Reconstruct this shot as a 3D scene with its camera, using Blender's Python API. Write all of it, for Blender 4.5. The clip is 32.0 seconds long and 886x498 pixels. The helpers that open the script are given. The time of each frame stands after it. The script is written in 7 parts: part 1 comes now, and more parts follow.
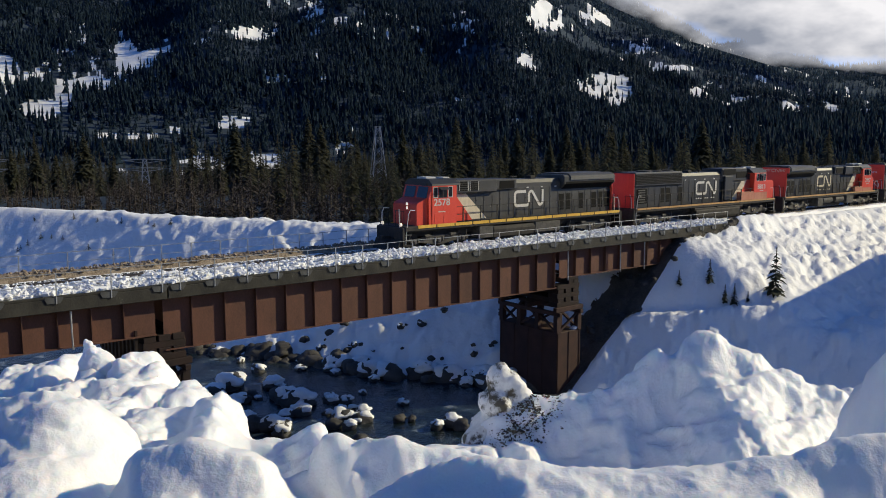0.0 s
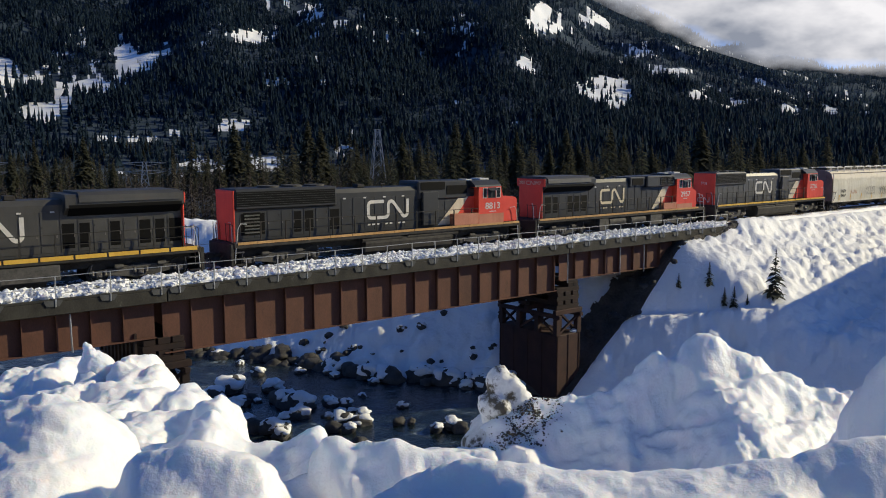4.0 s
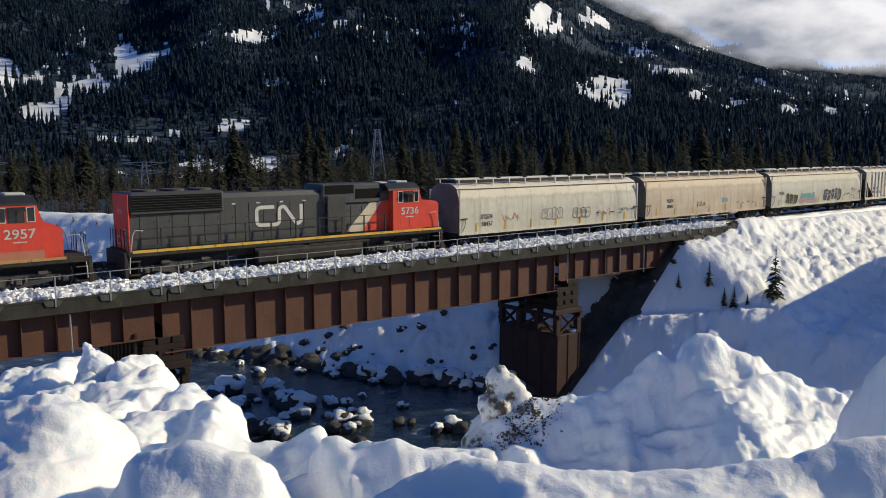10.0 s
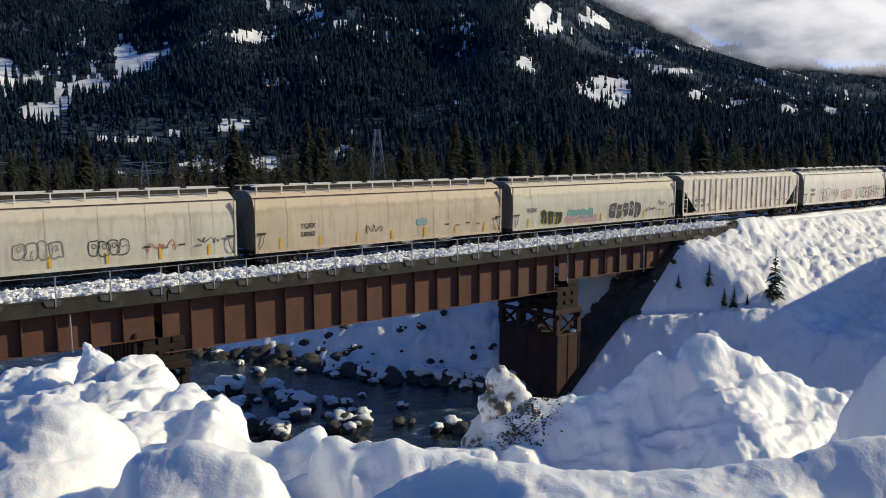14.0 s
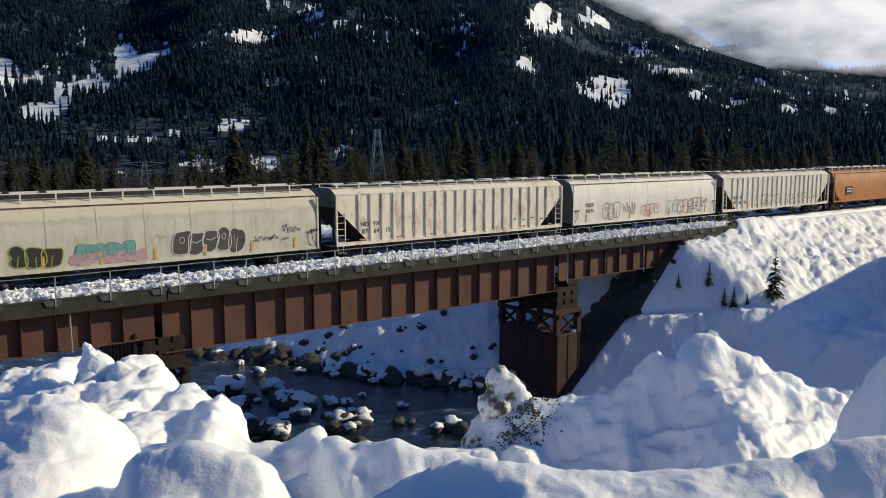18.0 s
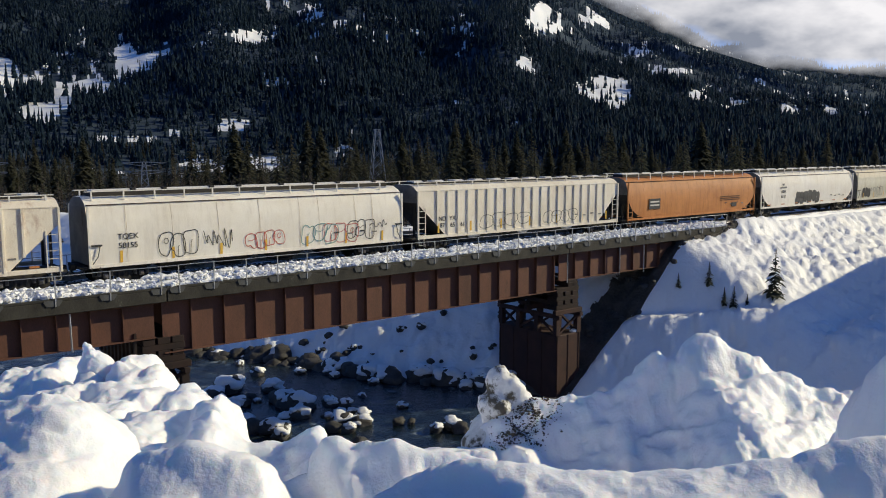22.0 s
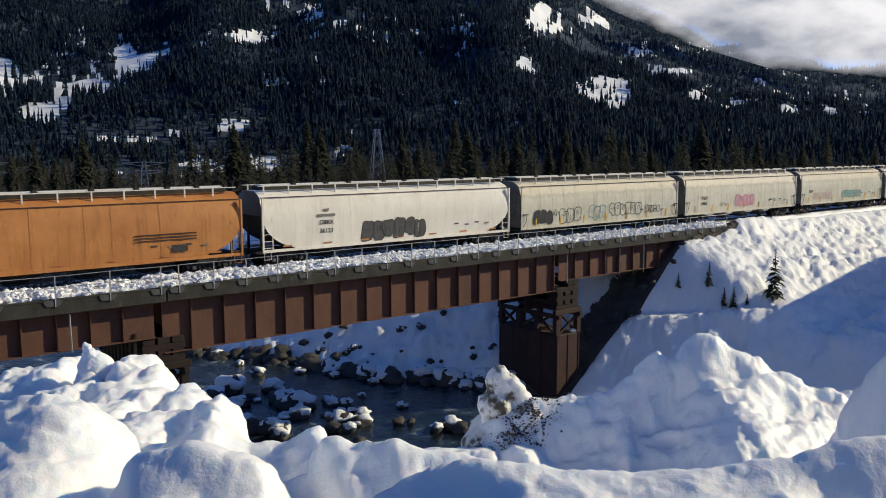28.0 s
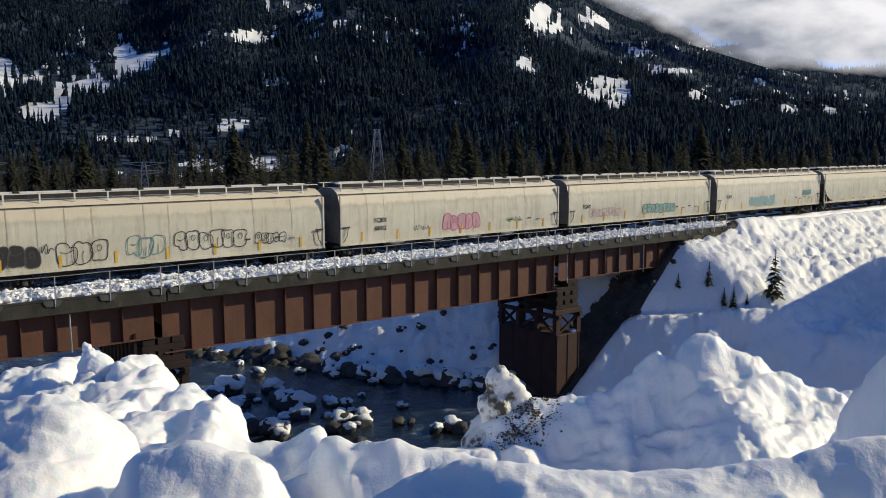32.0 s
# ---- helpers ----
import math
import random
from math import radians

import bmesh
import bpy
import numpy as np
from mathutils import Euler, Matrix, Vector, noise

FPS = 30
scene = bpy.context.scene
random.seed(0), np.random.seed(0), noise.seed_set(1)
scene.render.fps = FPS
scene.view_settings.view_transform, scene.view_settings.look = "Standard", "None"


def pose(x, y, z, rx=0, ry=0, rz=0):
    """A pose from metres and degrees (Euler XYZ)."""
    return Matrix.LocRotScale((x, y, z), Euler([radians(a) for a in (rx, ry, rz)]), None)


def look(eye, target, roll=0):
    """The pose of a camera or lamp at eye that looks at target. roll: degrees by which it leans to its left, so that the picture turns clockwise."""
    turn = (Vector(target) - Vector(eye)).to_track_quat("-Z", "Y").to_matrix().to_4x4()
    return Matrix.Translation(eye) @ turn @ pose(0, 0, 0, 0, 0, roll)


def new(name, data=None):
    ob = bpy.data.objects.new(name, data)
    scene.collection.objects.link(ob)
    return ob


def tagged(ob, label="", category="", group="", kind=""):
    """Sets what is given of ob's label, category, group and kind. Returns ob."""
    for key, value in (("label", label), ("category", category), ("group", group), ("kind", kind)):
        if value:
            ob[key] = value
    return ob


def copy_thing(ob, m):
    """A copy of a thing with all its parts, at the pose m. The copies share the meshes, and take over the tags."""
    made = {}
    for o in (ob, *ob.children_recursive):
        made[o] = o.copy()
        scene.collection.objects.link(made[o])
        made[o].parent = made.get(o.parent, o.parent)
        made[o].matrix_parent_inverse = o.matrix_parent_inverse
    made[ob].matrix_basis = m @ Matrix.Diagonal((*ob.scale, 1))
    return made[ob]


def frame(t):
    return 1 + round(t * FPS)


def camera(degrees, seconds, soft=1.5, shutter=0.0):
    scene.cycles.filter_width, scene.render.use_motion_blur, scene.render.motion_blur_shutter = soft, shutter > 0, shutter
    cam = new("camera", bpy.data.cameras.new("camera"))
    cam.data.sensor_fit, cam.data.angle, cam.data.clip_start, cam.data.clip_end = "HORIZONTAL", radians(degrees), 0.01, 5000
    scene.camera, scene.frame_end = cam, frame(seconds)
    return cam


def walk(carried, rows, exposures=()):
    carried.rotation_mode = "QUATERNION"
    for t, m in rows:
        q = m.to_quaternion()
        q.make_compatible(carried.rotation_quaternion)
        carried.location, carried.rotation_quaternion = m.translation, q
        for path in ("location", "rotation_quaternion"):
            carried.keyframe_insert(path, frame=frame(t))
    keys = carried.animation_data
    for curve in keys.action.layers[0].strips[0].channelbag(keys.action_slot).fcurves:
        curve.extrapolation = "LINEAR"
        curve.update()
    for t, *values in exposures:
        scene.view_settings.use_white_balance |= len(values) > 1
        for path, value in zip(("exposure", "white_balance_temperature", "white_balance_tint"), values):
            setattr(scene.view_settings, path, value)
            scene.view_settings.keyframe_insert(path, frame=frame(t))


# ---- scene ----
# Axes: x along the railway, y away from the road, z up from the top of the rails.
YAW, PITCH, EYE = 39.0, -7.14, (0.0, 0.0, 6.8)
cam = camera(57.24, 32.0, 1.0)


def aim(yaw, pitch, roll=0.0):
    return pose(*EYE, 90 + pitch, 0, -yaw) @ pose(0, 0, 0, 0, 0, roll)


walk(cam, [(0.0, aim(YAW - 0.03, PITCH - 0.2)), (0.5, aim(YAW - 0.02, PITCH - 0.03)), (1.5, aim(YAW - 0.01, PITCH - 0.01)),
           (3.5, aim(YAW, PITCH)), (16.0, aim(YAW + 0.01, PITCH)), (32.0, aim(YAW + 0.03, PITCH))],
     [(0.0, 0.09, 5600, 12), (32.0, 0.09, 5600, 12)])

# ---- light ----
SUN_AZ, SUN_EL = 116.0, 27.0      # degrees from +y towards +x, degrees above the horizon
world = bpy.data.worlds.new("world")
scene.world = world
world.use_nodes = True
wn, wl = world.node_tree.nodes, world.node_tree.links
sky = wn.new("ShaderNodeTexSky")
sky.sky_type, sky.sun_disc = "NISHITA", False
sky.sun_elevation, sky.sun_rotation = radians(SUN_EL), radians(SUN_AZ)
sky.altitude, sky.air_density, sky.dust_density, sky.ozone_density = 1500, 0.6, 0.05, 6.0
wl.new(sky.outputs[0], wn["Background"].inputs[0])
wn["Background"].inputs[1].default_value = 0.122
sun_data = bpy.data.lights.new("sun", "SUN")
sun_data.energy, sun_data.angle, sun_data.color = 4.0, radians(0.55), (1.0, 0.81, 0.44)
sun = new("sun", sun_data)
_s = Vector((math.sin(radians(SUN_AZ)) * math.cos(radians(SUN_EL)), math.cos(radians(SUN_AZ)) * math.cos(radians(SUN_EL)), math.sin(radians(SUN_EL))))
sun.matrix_world = look(_s * 200, (0, 0, 0))
# ---- materials ----
def mat(name, build=None, color=(0.5, 0.5, 0.5), rough=0.7, metal=0.0):
    m = bpy.data.materials.new(name)
    m.use_nodes = True
    nt = m.node_tree
    b = nt.nodes["Principled BSDF"]
    b.inputs["Base Color"].default_value = (*color, 1)
    b.inputs["Roughness"].default_value = rough
    b.inputs["Metallic"].default_value = metal
    m.diffuse_color = (*color, 1)
    if build:
        build(nt, b)
    return m


def nd(nt, kind, **kw):
    n = nt.nodes.new(kind)
    for k, v in kw.items():
        n.inputs[k.replace("_", " ")].default_value = v
    return n


def coords(nt, scale=(1, 1, 1), generated=False):
    tc = nt.nodes.new("ShaderNodeTexCoord")
    mp = nt.nodes.new("ShaderNodeMapping")
    mp.inputs["Scale"].default_value = scale
    nt.links.new(tc.outputs["Object"], mp.inputs["Vector"])
    return mp.outputs["Vector"]


def noise_tex(nt, vec, scale, detail=4.0, rough=0.55):
    n = nd(nt, "ShaderNodeTexNoise", Scale=scale, Detail=detail, Roughness=rough)
    nt.links.new(vec, n.inputs["Vector"])
    return n.outputs["Fac"]


def ramp(nt, fac, stops):
    r = nt.nodes.new("ShaderNodeValToRGB")
    el = r.color_ramp.elements
    while len(el) < len(stops):
        el.new(0.5)
    for e, (p, c) in zip(el, stops):
        e.position, e.color = p, (*c, 1) if len(c) == 3 else c
    nt.links.new(fac, r.inputs["Fac"])
    return r.outputs["Color"]


def mix(nt, fac, a, b, mode="MIX"):
    n = nt.nodes.new("ShaderNodeMix")
    n.data_type, n.blend_type = "RGBA", mode
    for sock, v in ((n.inputs["Factor"], fac), (n.inputs["A"], a), (n.inputs["B"], b)):
        if isinstance(v, (int, float)):
            sock.default_value = v
        elif isinstance(v, tuple):
            sock.default_value = (*v, 1)
        else:
            nt.links.new(v, sock)
    return n.outputs["Result"]


def bump(nt, b, height, strength=0.4, distance=0.05, after=None):
    n = nd(nt, "ShaderNodeBump", Strength=strength, Distance=distance)
    nt.links.new(height, n.inputs["Height"])
    if after:
        nt.links.new(after, n.inputs["Normal"])
    nt.links.new(n.outputs["Normal"], b.inputs["Normal"])
    return n.outputs["Normal"]


def mottled(name, lo, hi, scale=2.0, rough=0.7, metal=0.0, fine=40.0, bumpy=0.3, dist=0.01, spots=None, stretch=(1, 1, 1), spot_at=0.62):
    """Two scales of variation between lo and hi, optional blotches of a third colour, and fine relief."""
    def build(nt, b):
        v = coords(nt, stretch)
        c = ramp(nt, noise_tex(nt, v, scale, 5), [(0.3, lo), (0.7, hi)])
        f = noise_tex(nt, v, fine, 3)
        c = mix(nt, 0.25, c, ramp(nt, f, [(0.35, tuple(0.6 * x for x in lo)), (0.65, hi)]))
        if spots:
            c = mix(nt, ramp(nt, noise_tex(nt, v, scale * 1.7, 8, 0.65), [(spot_at, (0, 0, 0)), (spot_at + 0.08, (1, 1, 1))]), c, spots)
        nt.links.new(c, b.inputs["Base Color"])
        bump(nt, b, f, bumpy, dist)
    return mat(name, build, hi, rough, metal)


def snow_build(big, fine, grit=0.0, relief=0.35, soft=0.0):
    def build(nt, b):
        v = coords(nt)
        n1 = noise_tex(nt, v, big, 5, 0.6)
        n2 = noise_tex(nt, v, fine, 4, 0.6)
        c = ramp(nt, n1, [(0.25, (0.82, 0.85, 0.9)), (0.7, (0.92, 0.92, 0.92))])
        if grit:
            g = ramp(nt, noise_tex(nt, v, big * 2.3, 9, 0.7), [(0.6, (0, 0, 0)), (0.72, (1, 1, 1))])
            c = mix(nt, mix(nt, 1.0, g, (grit, grit, grit), "MULTIPLY"), c, (0.16, 0.13, 0.09))
        nt.links.new(c, b.inputs["Base Color"])
        b.inputs["Subsurface Weight"].default_value = soft
        b.inputs["Subsurface Radius"].default_value = (0.6, 0.8, 1.0)
        b.inputs["Subsurface Scale"].default_value = 0.08
        b.inputs["Specular IOR Level"].default_value = 0.35
        a = bump(nt, b, n1, relief, 0.25 / big)
        bump(nt, b, n2, relief, 0.5 / fine, a)
    return build


SNOW = mat("snow_field", snow_build(0.35, 3.0), (0.9, 0.9, 0.9), 0.6)
SNOW_BANK = mat("snow_ploughed", snow_build(5.0, 90.0, 0.0, 0.34, 0.4), (0.9, 0.9, 0.9), 0.5)
SNOW_CHUNK = mat("snow_chunks", snow_build(3.0, 14.0), (0.9, 0.9, 0.9), 0.6)
ROCK = mottled("dark_rock", (0.02, 0.02, 0.02), (0.09, 0.085, 0.08), 0.9, 0.8, fine=9, bumpy=0.8, dist=0.05)
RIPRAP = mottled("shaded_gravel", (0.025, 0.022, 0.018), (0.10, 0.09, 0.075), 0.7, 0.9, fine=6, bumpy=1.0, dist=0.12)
# floor colour lifted towards blue to lighten tree gaps, as haze would
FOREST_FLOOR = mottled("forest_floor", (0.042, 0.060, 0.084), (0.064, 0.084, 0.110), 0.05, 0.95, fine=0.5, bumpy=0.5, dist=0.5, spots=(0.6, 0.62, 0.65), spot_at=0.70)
GRAVEL = mottled("brown_gravel", (0.14, 0.10, 0.06), (0.42, 0.35, 0.26), 5, 0.9, fine=18, bumpy=1.0, dist=0.05)
ASPHALT = mottled("dark_asphalt", (0.025, 0.025, 0.027), (0.065, 0.064, 0.062), 0.8, 0.55, fine=40, bumpy=0.4, dist=0.006, spots=(0.22, 0.22, 0.23), spot_at=0.68)
CONCRETE = mottled("weathered_concrete", (0.014, 0.014, 0.012), (0.055, 0.052, 0.042), 1.3, 0.85, fine=14, bumpy=0.5, dist=0.02, spots=(0.14, 0.135, 0.11), stretch=(1, 1, 0.6), spot_at=0.66)
RUST = mottled("rust_brown_steel", (0.075, 0.034, 0.022), (0.15, 0.065, 0.04), 0.8, 0.75, fine=25, bumpy=0.15, dist=0.004, spots=(0.06, 0.028, 0.02), stretch=(1, 1, 0.4))
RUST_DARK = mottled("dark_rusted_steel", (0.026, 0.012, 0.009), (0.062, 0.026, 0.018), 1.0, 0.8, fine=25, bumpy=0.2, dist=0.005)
GALV = mottled("galvanised_steel", (0.35, 0.36, 0.37), (0.55, 0.56, 0.57), 3, 0.45, 0.6, fine=60, bumpy=0.05)
RAIL = mottled("rail_steel", (0.12, 0.09, 0.07), (0.3, 0.27, 0.25), 4, 0.4, 0.8)


def water_build(nt, b):
    v = coords(nt, (1.0, 1.0, 1.0))
    n1 = noise_tex(nt, v, 0.9, 4, 0.6)
    n2 = noise_tex(nt, v, 4.0, 5, 0.6)
    foam = ramp(nt, noise_tex(nt, v, 0.55, 9, 0.72), [(0.48, (0.008, 0.014, 0.020)), (0.60, (0.04, 0.06, 0.075)), (0.68, (0.30, 0.34, 0.37))])
    nt.links.new(foam, b.inputs["Base Color"])
    a = bump(nt, b, n1, 0.6, 0.25)
    bump(nt, b, n2, 0.6, 0.06, a)


WATER = mat("dark_river_water", water_build, (0.02, 0.03, 0.04), 0.12)
# ---- mesh building ----
class Mesh:
    """Collects plain pieces and links them as one mesh object."""

    def __init__(self):
        self.v, self.f, self.m = [], [], []

    def add(self, verts, faces, mi=0):
        n = len(self.v)
        self.v.extend(verts)
        self.f.extend(tuple(i + n for i in f) for f in faces)
        self.m.extend([mi] * len(faces))
        return self

    def box(self, x0, x1, y0, y1, z0, z1, mi=0, c=0.0):
        """A box; c chamfers its four long edges along its longest side and its ends."""
        if c <= 0:
            v = [(x, y, z) for z in (z0, z1) for y in (y0, y1) for x in (x0, x1)]
            return self.add(v, [(0, 2, 3, 1), (4, 5, 7, 6), (0, 1, 5, 4), (2, 6, 7, 3), (0, 4, 6, 2), (1, 3, 7, 5)], mi)
        bm = bmesh.new()
        bmesh.ops.create_cube(bm, size=1)
        for q in bm.verts:
            q.co = ((x0 + x1) / 2 + q.co.x * (x1 - x0), (y0 + y1) / 2 + q.co.y * (y1 - y0), (z0 + z1) / 2 + q.co.z * (z1 - z0))
        bmesh.ops.bevel(bm, geom=bm.edges[:], offset=c, segments=1, affect="EDGES")
        return self.bm(bm, mi)

    def bm(self, bm, mi=0):
        bm.verts.index_update()
        self.add([tuple(q.co) for q in bm.verts], [tuple(q.index for q in f.verts) for f in bm.faces], mi)
        bm.free()
        return self

    def prism(self, profile, a, b, axis="x", mi=0, caps=True):
        """A closed outline pushed from a to b along an axis. Outline in (y, z), (x, z) or (x, y)."""
        put = {"x": lambda t, p: (t, p[0], p[1]), "y": lambda t, p: (p[0], t, p[1]), "z": lambda t, p: (p[0], p[1], t)}[axis]
        n = len(profile)
        v = [put(t, p) for t in (a, b) for p in profile]
        f = [(i, (i + 1) % n, (i + 1) % n + n, i + n) for i in range(n)]
        if caps:
            f += [tuple(range(n))[::-1], tuple(range(n, 2 * n))]
        return self.add(v, f, mi)

    def tube(self, path, r, n=6, mi=0):
        """A round bar along a polyline."""
        path = [Vector(p) for p in path]
        rings = []
        for i, p in enumerate(path):
            d = (path[min(i + 1, len(path) - 1)] - path[max(i - 1, 0)]).normalized()
            a = d.orthogonal().normalized() if i == 0 else (a - d * a.dot(d)).normalized()
            b = d.cross(a)
            rings.append([tuple(p + r * (math.cos(t) * a + math.sin(t) * b)) for t in (2 * math.pi * k / n for k in range(n))])
        f = [(i * n + k, i * n + (k + 1) % n, (i + 1) * n + (k + 1) % n, (i + 1) * n + k) for i in range(len(path) - 1) for k in range(n)]
        f += [tuple(range(n))[::-1], tuple(range((len(path) - 1) * n, len(path) * n))]
        return self.add([q for ring in rings for q in ring], f, mi)

    def disc(self, c, r, depth, axis="y", n=20, mi=0):
        a = [(r * math.cos(2 * math.pi * k / n), r * math.sin(2 * math.pi * k / n)) for k in range(n)]
        i = "xyz".index(axis)
        o = [c[j] for j in range(3) if j != i]
        return self.prism([(o[0] + p, o[1] + q) for p, q in a], c[i] - depth / 2, c[i] + depth / 2, axis, mi)

    def mesh(self, name, mats, smooth=False, angle=None):
        me = bpy.data.meshes.new(name)
        me.from_pydata(self.v, [], self.f)
        for m in mats if isinstance(mats, (list, tuple)) else [mats]:
            me.materials.append(m)
        if any(self.m):
            me.polygons.foreach_set("material_index", self.m)
        bm = bmesh.new()
        bm.from_mesh(me)
        bmesh.ops.recalc_face_normals(bm, faces=bm.faces)
        bm.to_mesh(me)
        bm.free()
        if smooth:
            me.polygons.foreach_set("use_smooth", [True] * len(me.polygons))
            if angle:
                me.set_sharp_from_angle(angle=radians(angle))
        me.update()
        return me


def part(name, m, material, parent=None, label="", smooth=False, angle=40):
    """Links a Mesh (or mesh data) as one object under a thing."""
    me = m.mesh(name, material, smooth, angle if smooth else None) if isinstance(m, Mesh) else m
    ob = new(name, me)
    ob.parent = parent
    if label:
        tagged(ob, label)
    return ob


def thing(name, label, category, group="", at=(0, 0, 0), kind=""):
    ob = new(name)
    ob.empty_display_size = 0.3
    ob.location = at
    return tagged(ob, label, category, group, kind)


def sheet(name, verts, faces, mats, index=None, smooth=True):
    """A large mesh from numpy arrays, quads or triangles."""
    me = bpy.data.meshes.new(name)
    k = faces.shape[1]
    me.vertices.add(len(verts))
    me.vertices.foreach_set("co", np.ascontiguousarray(verts, dtype=np.float32).ravel())
    me.loops.add(faces.size)
    me.loops.foreach_set("vertex_index", np.ascontiguousarray(faces, dtype=np.int32).ravel())
    me.polygons.add(len(faces))
    me.polygons.foreach_set("loop_start", np.arange(0, faces.size, k, dtype=np.int32))
    me.polygons.foreach_set("loop_total", np.full(len(faces), k, dtype=np.int32))
    for m in mats:
        me.materials.append(m)
    if index is not None:
        me.polygons.foreach_set("material_index", np.ascontiguousarray(index, dtype=np.int32))
    me.polygons.foreach_set("use_smooth", np.full(len(faces), smooth))
    me.update(calc_edges=True)
    me.validate()
    return new(name, me)


# ---- value noise on arrays ----
_tab = np.random.RandomState(7).rand(256, 256)


def vnoise(x, y):
    x, y = np.asarray(x, float), np.asarray(y, float)
    xi, yi = np.floor(x).astype(int), np.floor(y).astype(int)
    u, v = x - xi, y - yi
    u, v = u * u * (3 - 2 * u), v * v * (3 - 2 * v)
    g = lambda i, j: _tab[(xi + i) & 255, (yi + j) & 255]
    return (g(0, 0) * (1 - u) + g(1, 0) * u) * (1 - v) + (g(0, 1) * (1 - u) + g(1, 1) * u) * v


def fbm(x, y, octaves=4):
    s, a, t = 0, 0.5, 0
    for k in range(octaves):
        s, t = s + a * vnoise(x * 2 ** k + 17.3 * k, y * 2 ** k - 9.1 * k), t + a
        a *= 0.5
    return s / t


def domes(x, y, seed=0):
    """Rounded clumps: height of the nearest of randomly placed, randomly sized domes, in units of the cell."""
    x, y = np.asarray(x, float), np.asarray(y, float)
    xi, yi = np.floor(x).astype(int), np.floor(y).astype(int)
    best = np.zeros(np.shape(x))
    for i in (-1, 0, 1):
        for j in (-1, 0, 1):
            cx, cy = xi + i, yi + j
            px = cx + _tab[(cx + 31 * seed) & 255, (cy + 7) & 255]
            py = cy + _tab[(cx + 57) & 255, (cy + 13 * seed) & 255]
            r = 0.35 + 0.55 * _tab[(cx + 101) & 255, (cy + 5 * seed + 3) & 255]
            best = np.maximum(best, np.sqrt(np.clip(r * r - (x - px) ** 2 - (y - py) ** 2, 0, None)))
    return best


def step01(a, b, x):
    t = np.clip((np.asarray(x, float) - a) / (b - a), 0, 1)
    return t * t * (3 - 2 * t)


def smin(a, b, k):
    h = np.clip(0.5 + 0.5 * (b - a) / k, 0, 1)
    return b * (1 - h) + a * h - k * h * (1 - h)


# ---- lie of the land ----
WATER_Z = -11.5
TRACK_Y = 42.65
CA, SA = math.cos(radians(YAW)), math.sin(radians(YAW))


def plan(right, ahead):
    """From metres to the right of and ahead of the view point to x, y."""
    return right * CA + ahead * SA, -right * SA + ahead * CA


def unplan(x, y):
    return x * CA - y * SA, x * SA + y * CA


RIDGE_A = np.array([-1.2, -0.584, 0.077, 0.172, 0.207, 0.248, 0.282, 0.335, 0.387, 0.432, 0.476, 0.536, 0.764, 1.2])   # tangent of the bearing
RIDGE_H = np.array([0.25, 0.33, 0.262, 0.205, 0.184, 0.164, 0.148, 0.127, 0.113, 0.096, 0.091, 0.091, 0.08, 0.06])  # rise over distance


def mountain(x, y):
    r, a = unplan(x, y)
    d = np.hypot(r, a)
    tb = np.where(a > 1, r / np.maximum(a, 1), np.sign(r) * 3)
    rise = np.interp(tb, RIDGE_A, RIDGE_H)
    far = 2700.0
    t = np.clip((d - 560) / (far - 560), 0, 1)
    h = rise * far * np.cos(np.arctan(tb)) * t ** 1.1
    h = h - np.clip(d - far, 0, None) * 0.35
    h = h + (fbm(x / 160, y / 160, 5) - 0.5) * 110 * np.clip((d - 500) / 700, 0, 1)
    for sb, sw, sh in ((-0.275, 0.05, 34.0), (-0.12, 0.07, 34.0), (0.07, 0.05, 30.0)):
        h = h + sh * np.exp(-((tb - sb + 0.02 * (fbm(d / 150, d * 0, 2) - 0.5)) / sw) ** 2) * step01(620, 1000, d) * step01(2300, 1500, d)
    # unseen hills behind the road, added to block low sky light
    back = step01(0.10, -0.35, a / np.maximum(d, 1))
    hb = 0.24 * np.clip(d - 260, 0, 1500) + (fbm(x / 160, y / 160, 4) - 0.5) * 60 * np.clip((d - 260) / 500, 0, 1)
    return np.where(a > 0.1 * d, h, h * (1 - back)) + hb * back - 2.0 - 8.0 * step01(150, 250, d) * step01(800, 560, d) * (1 - back)


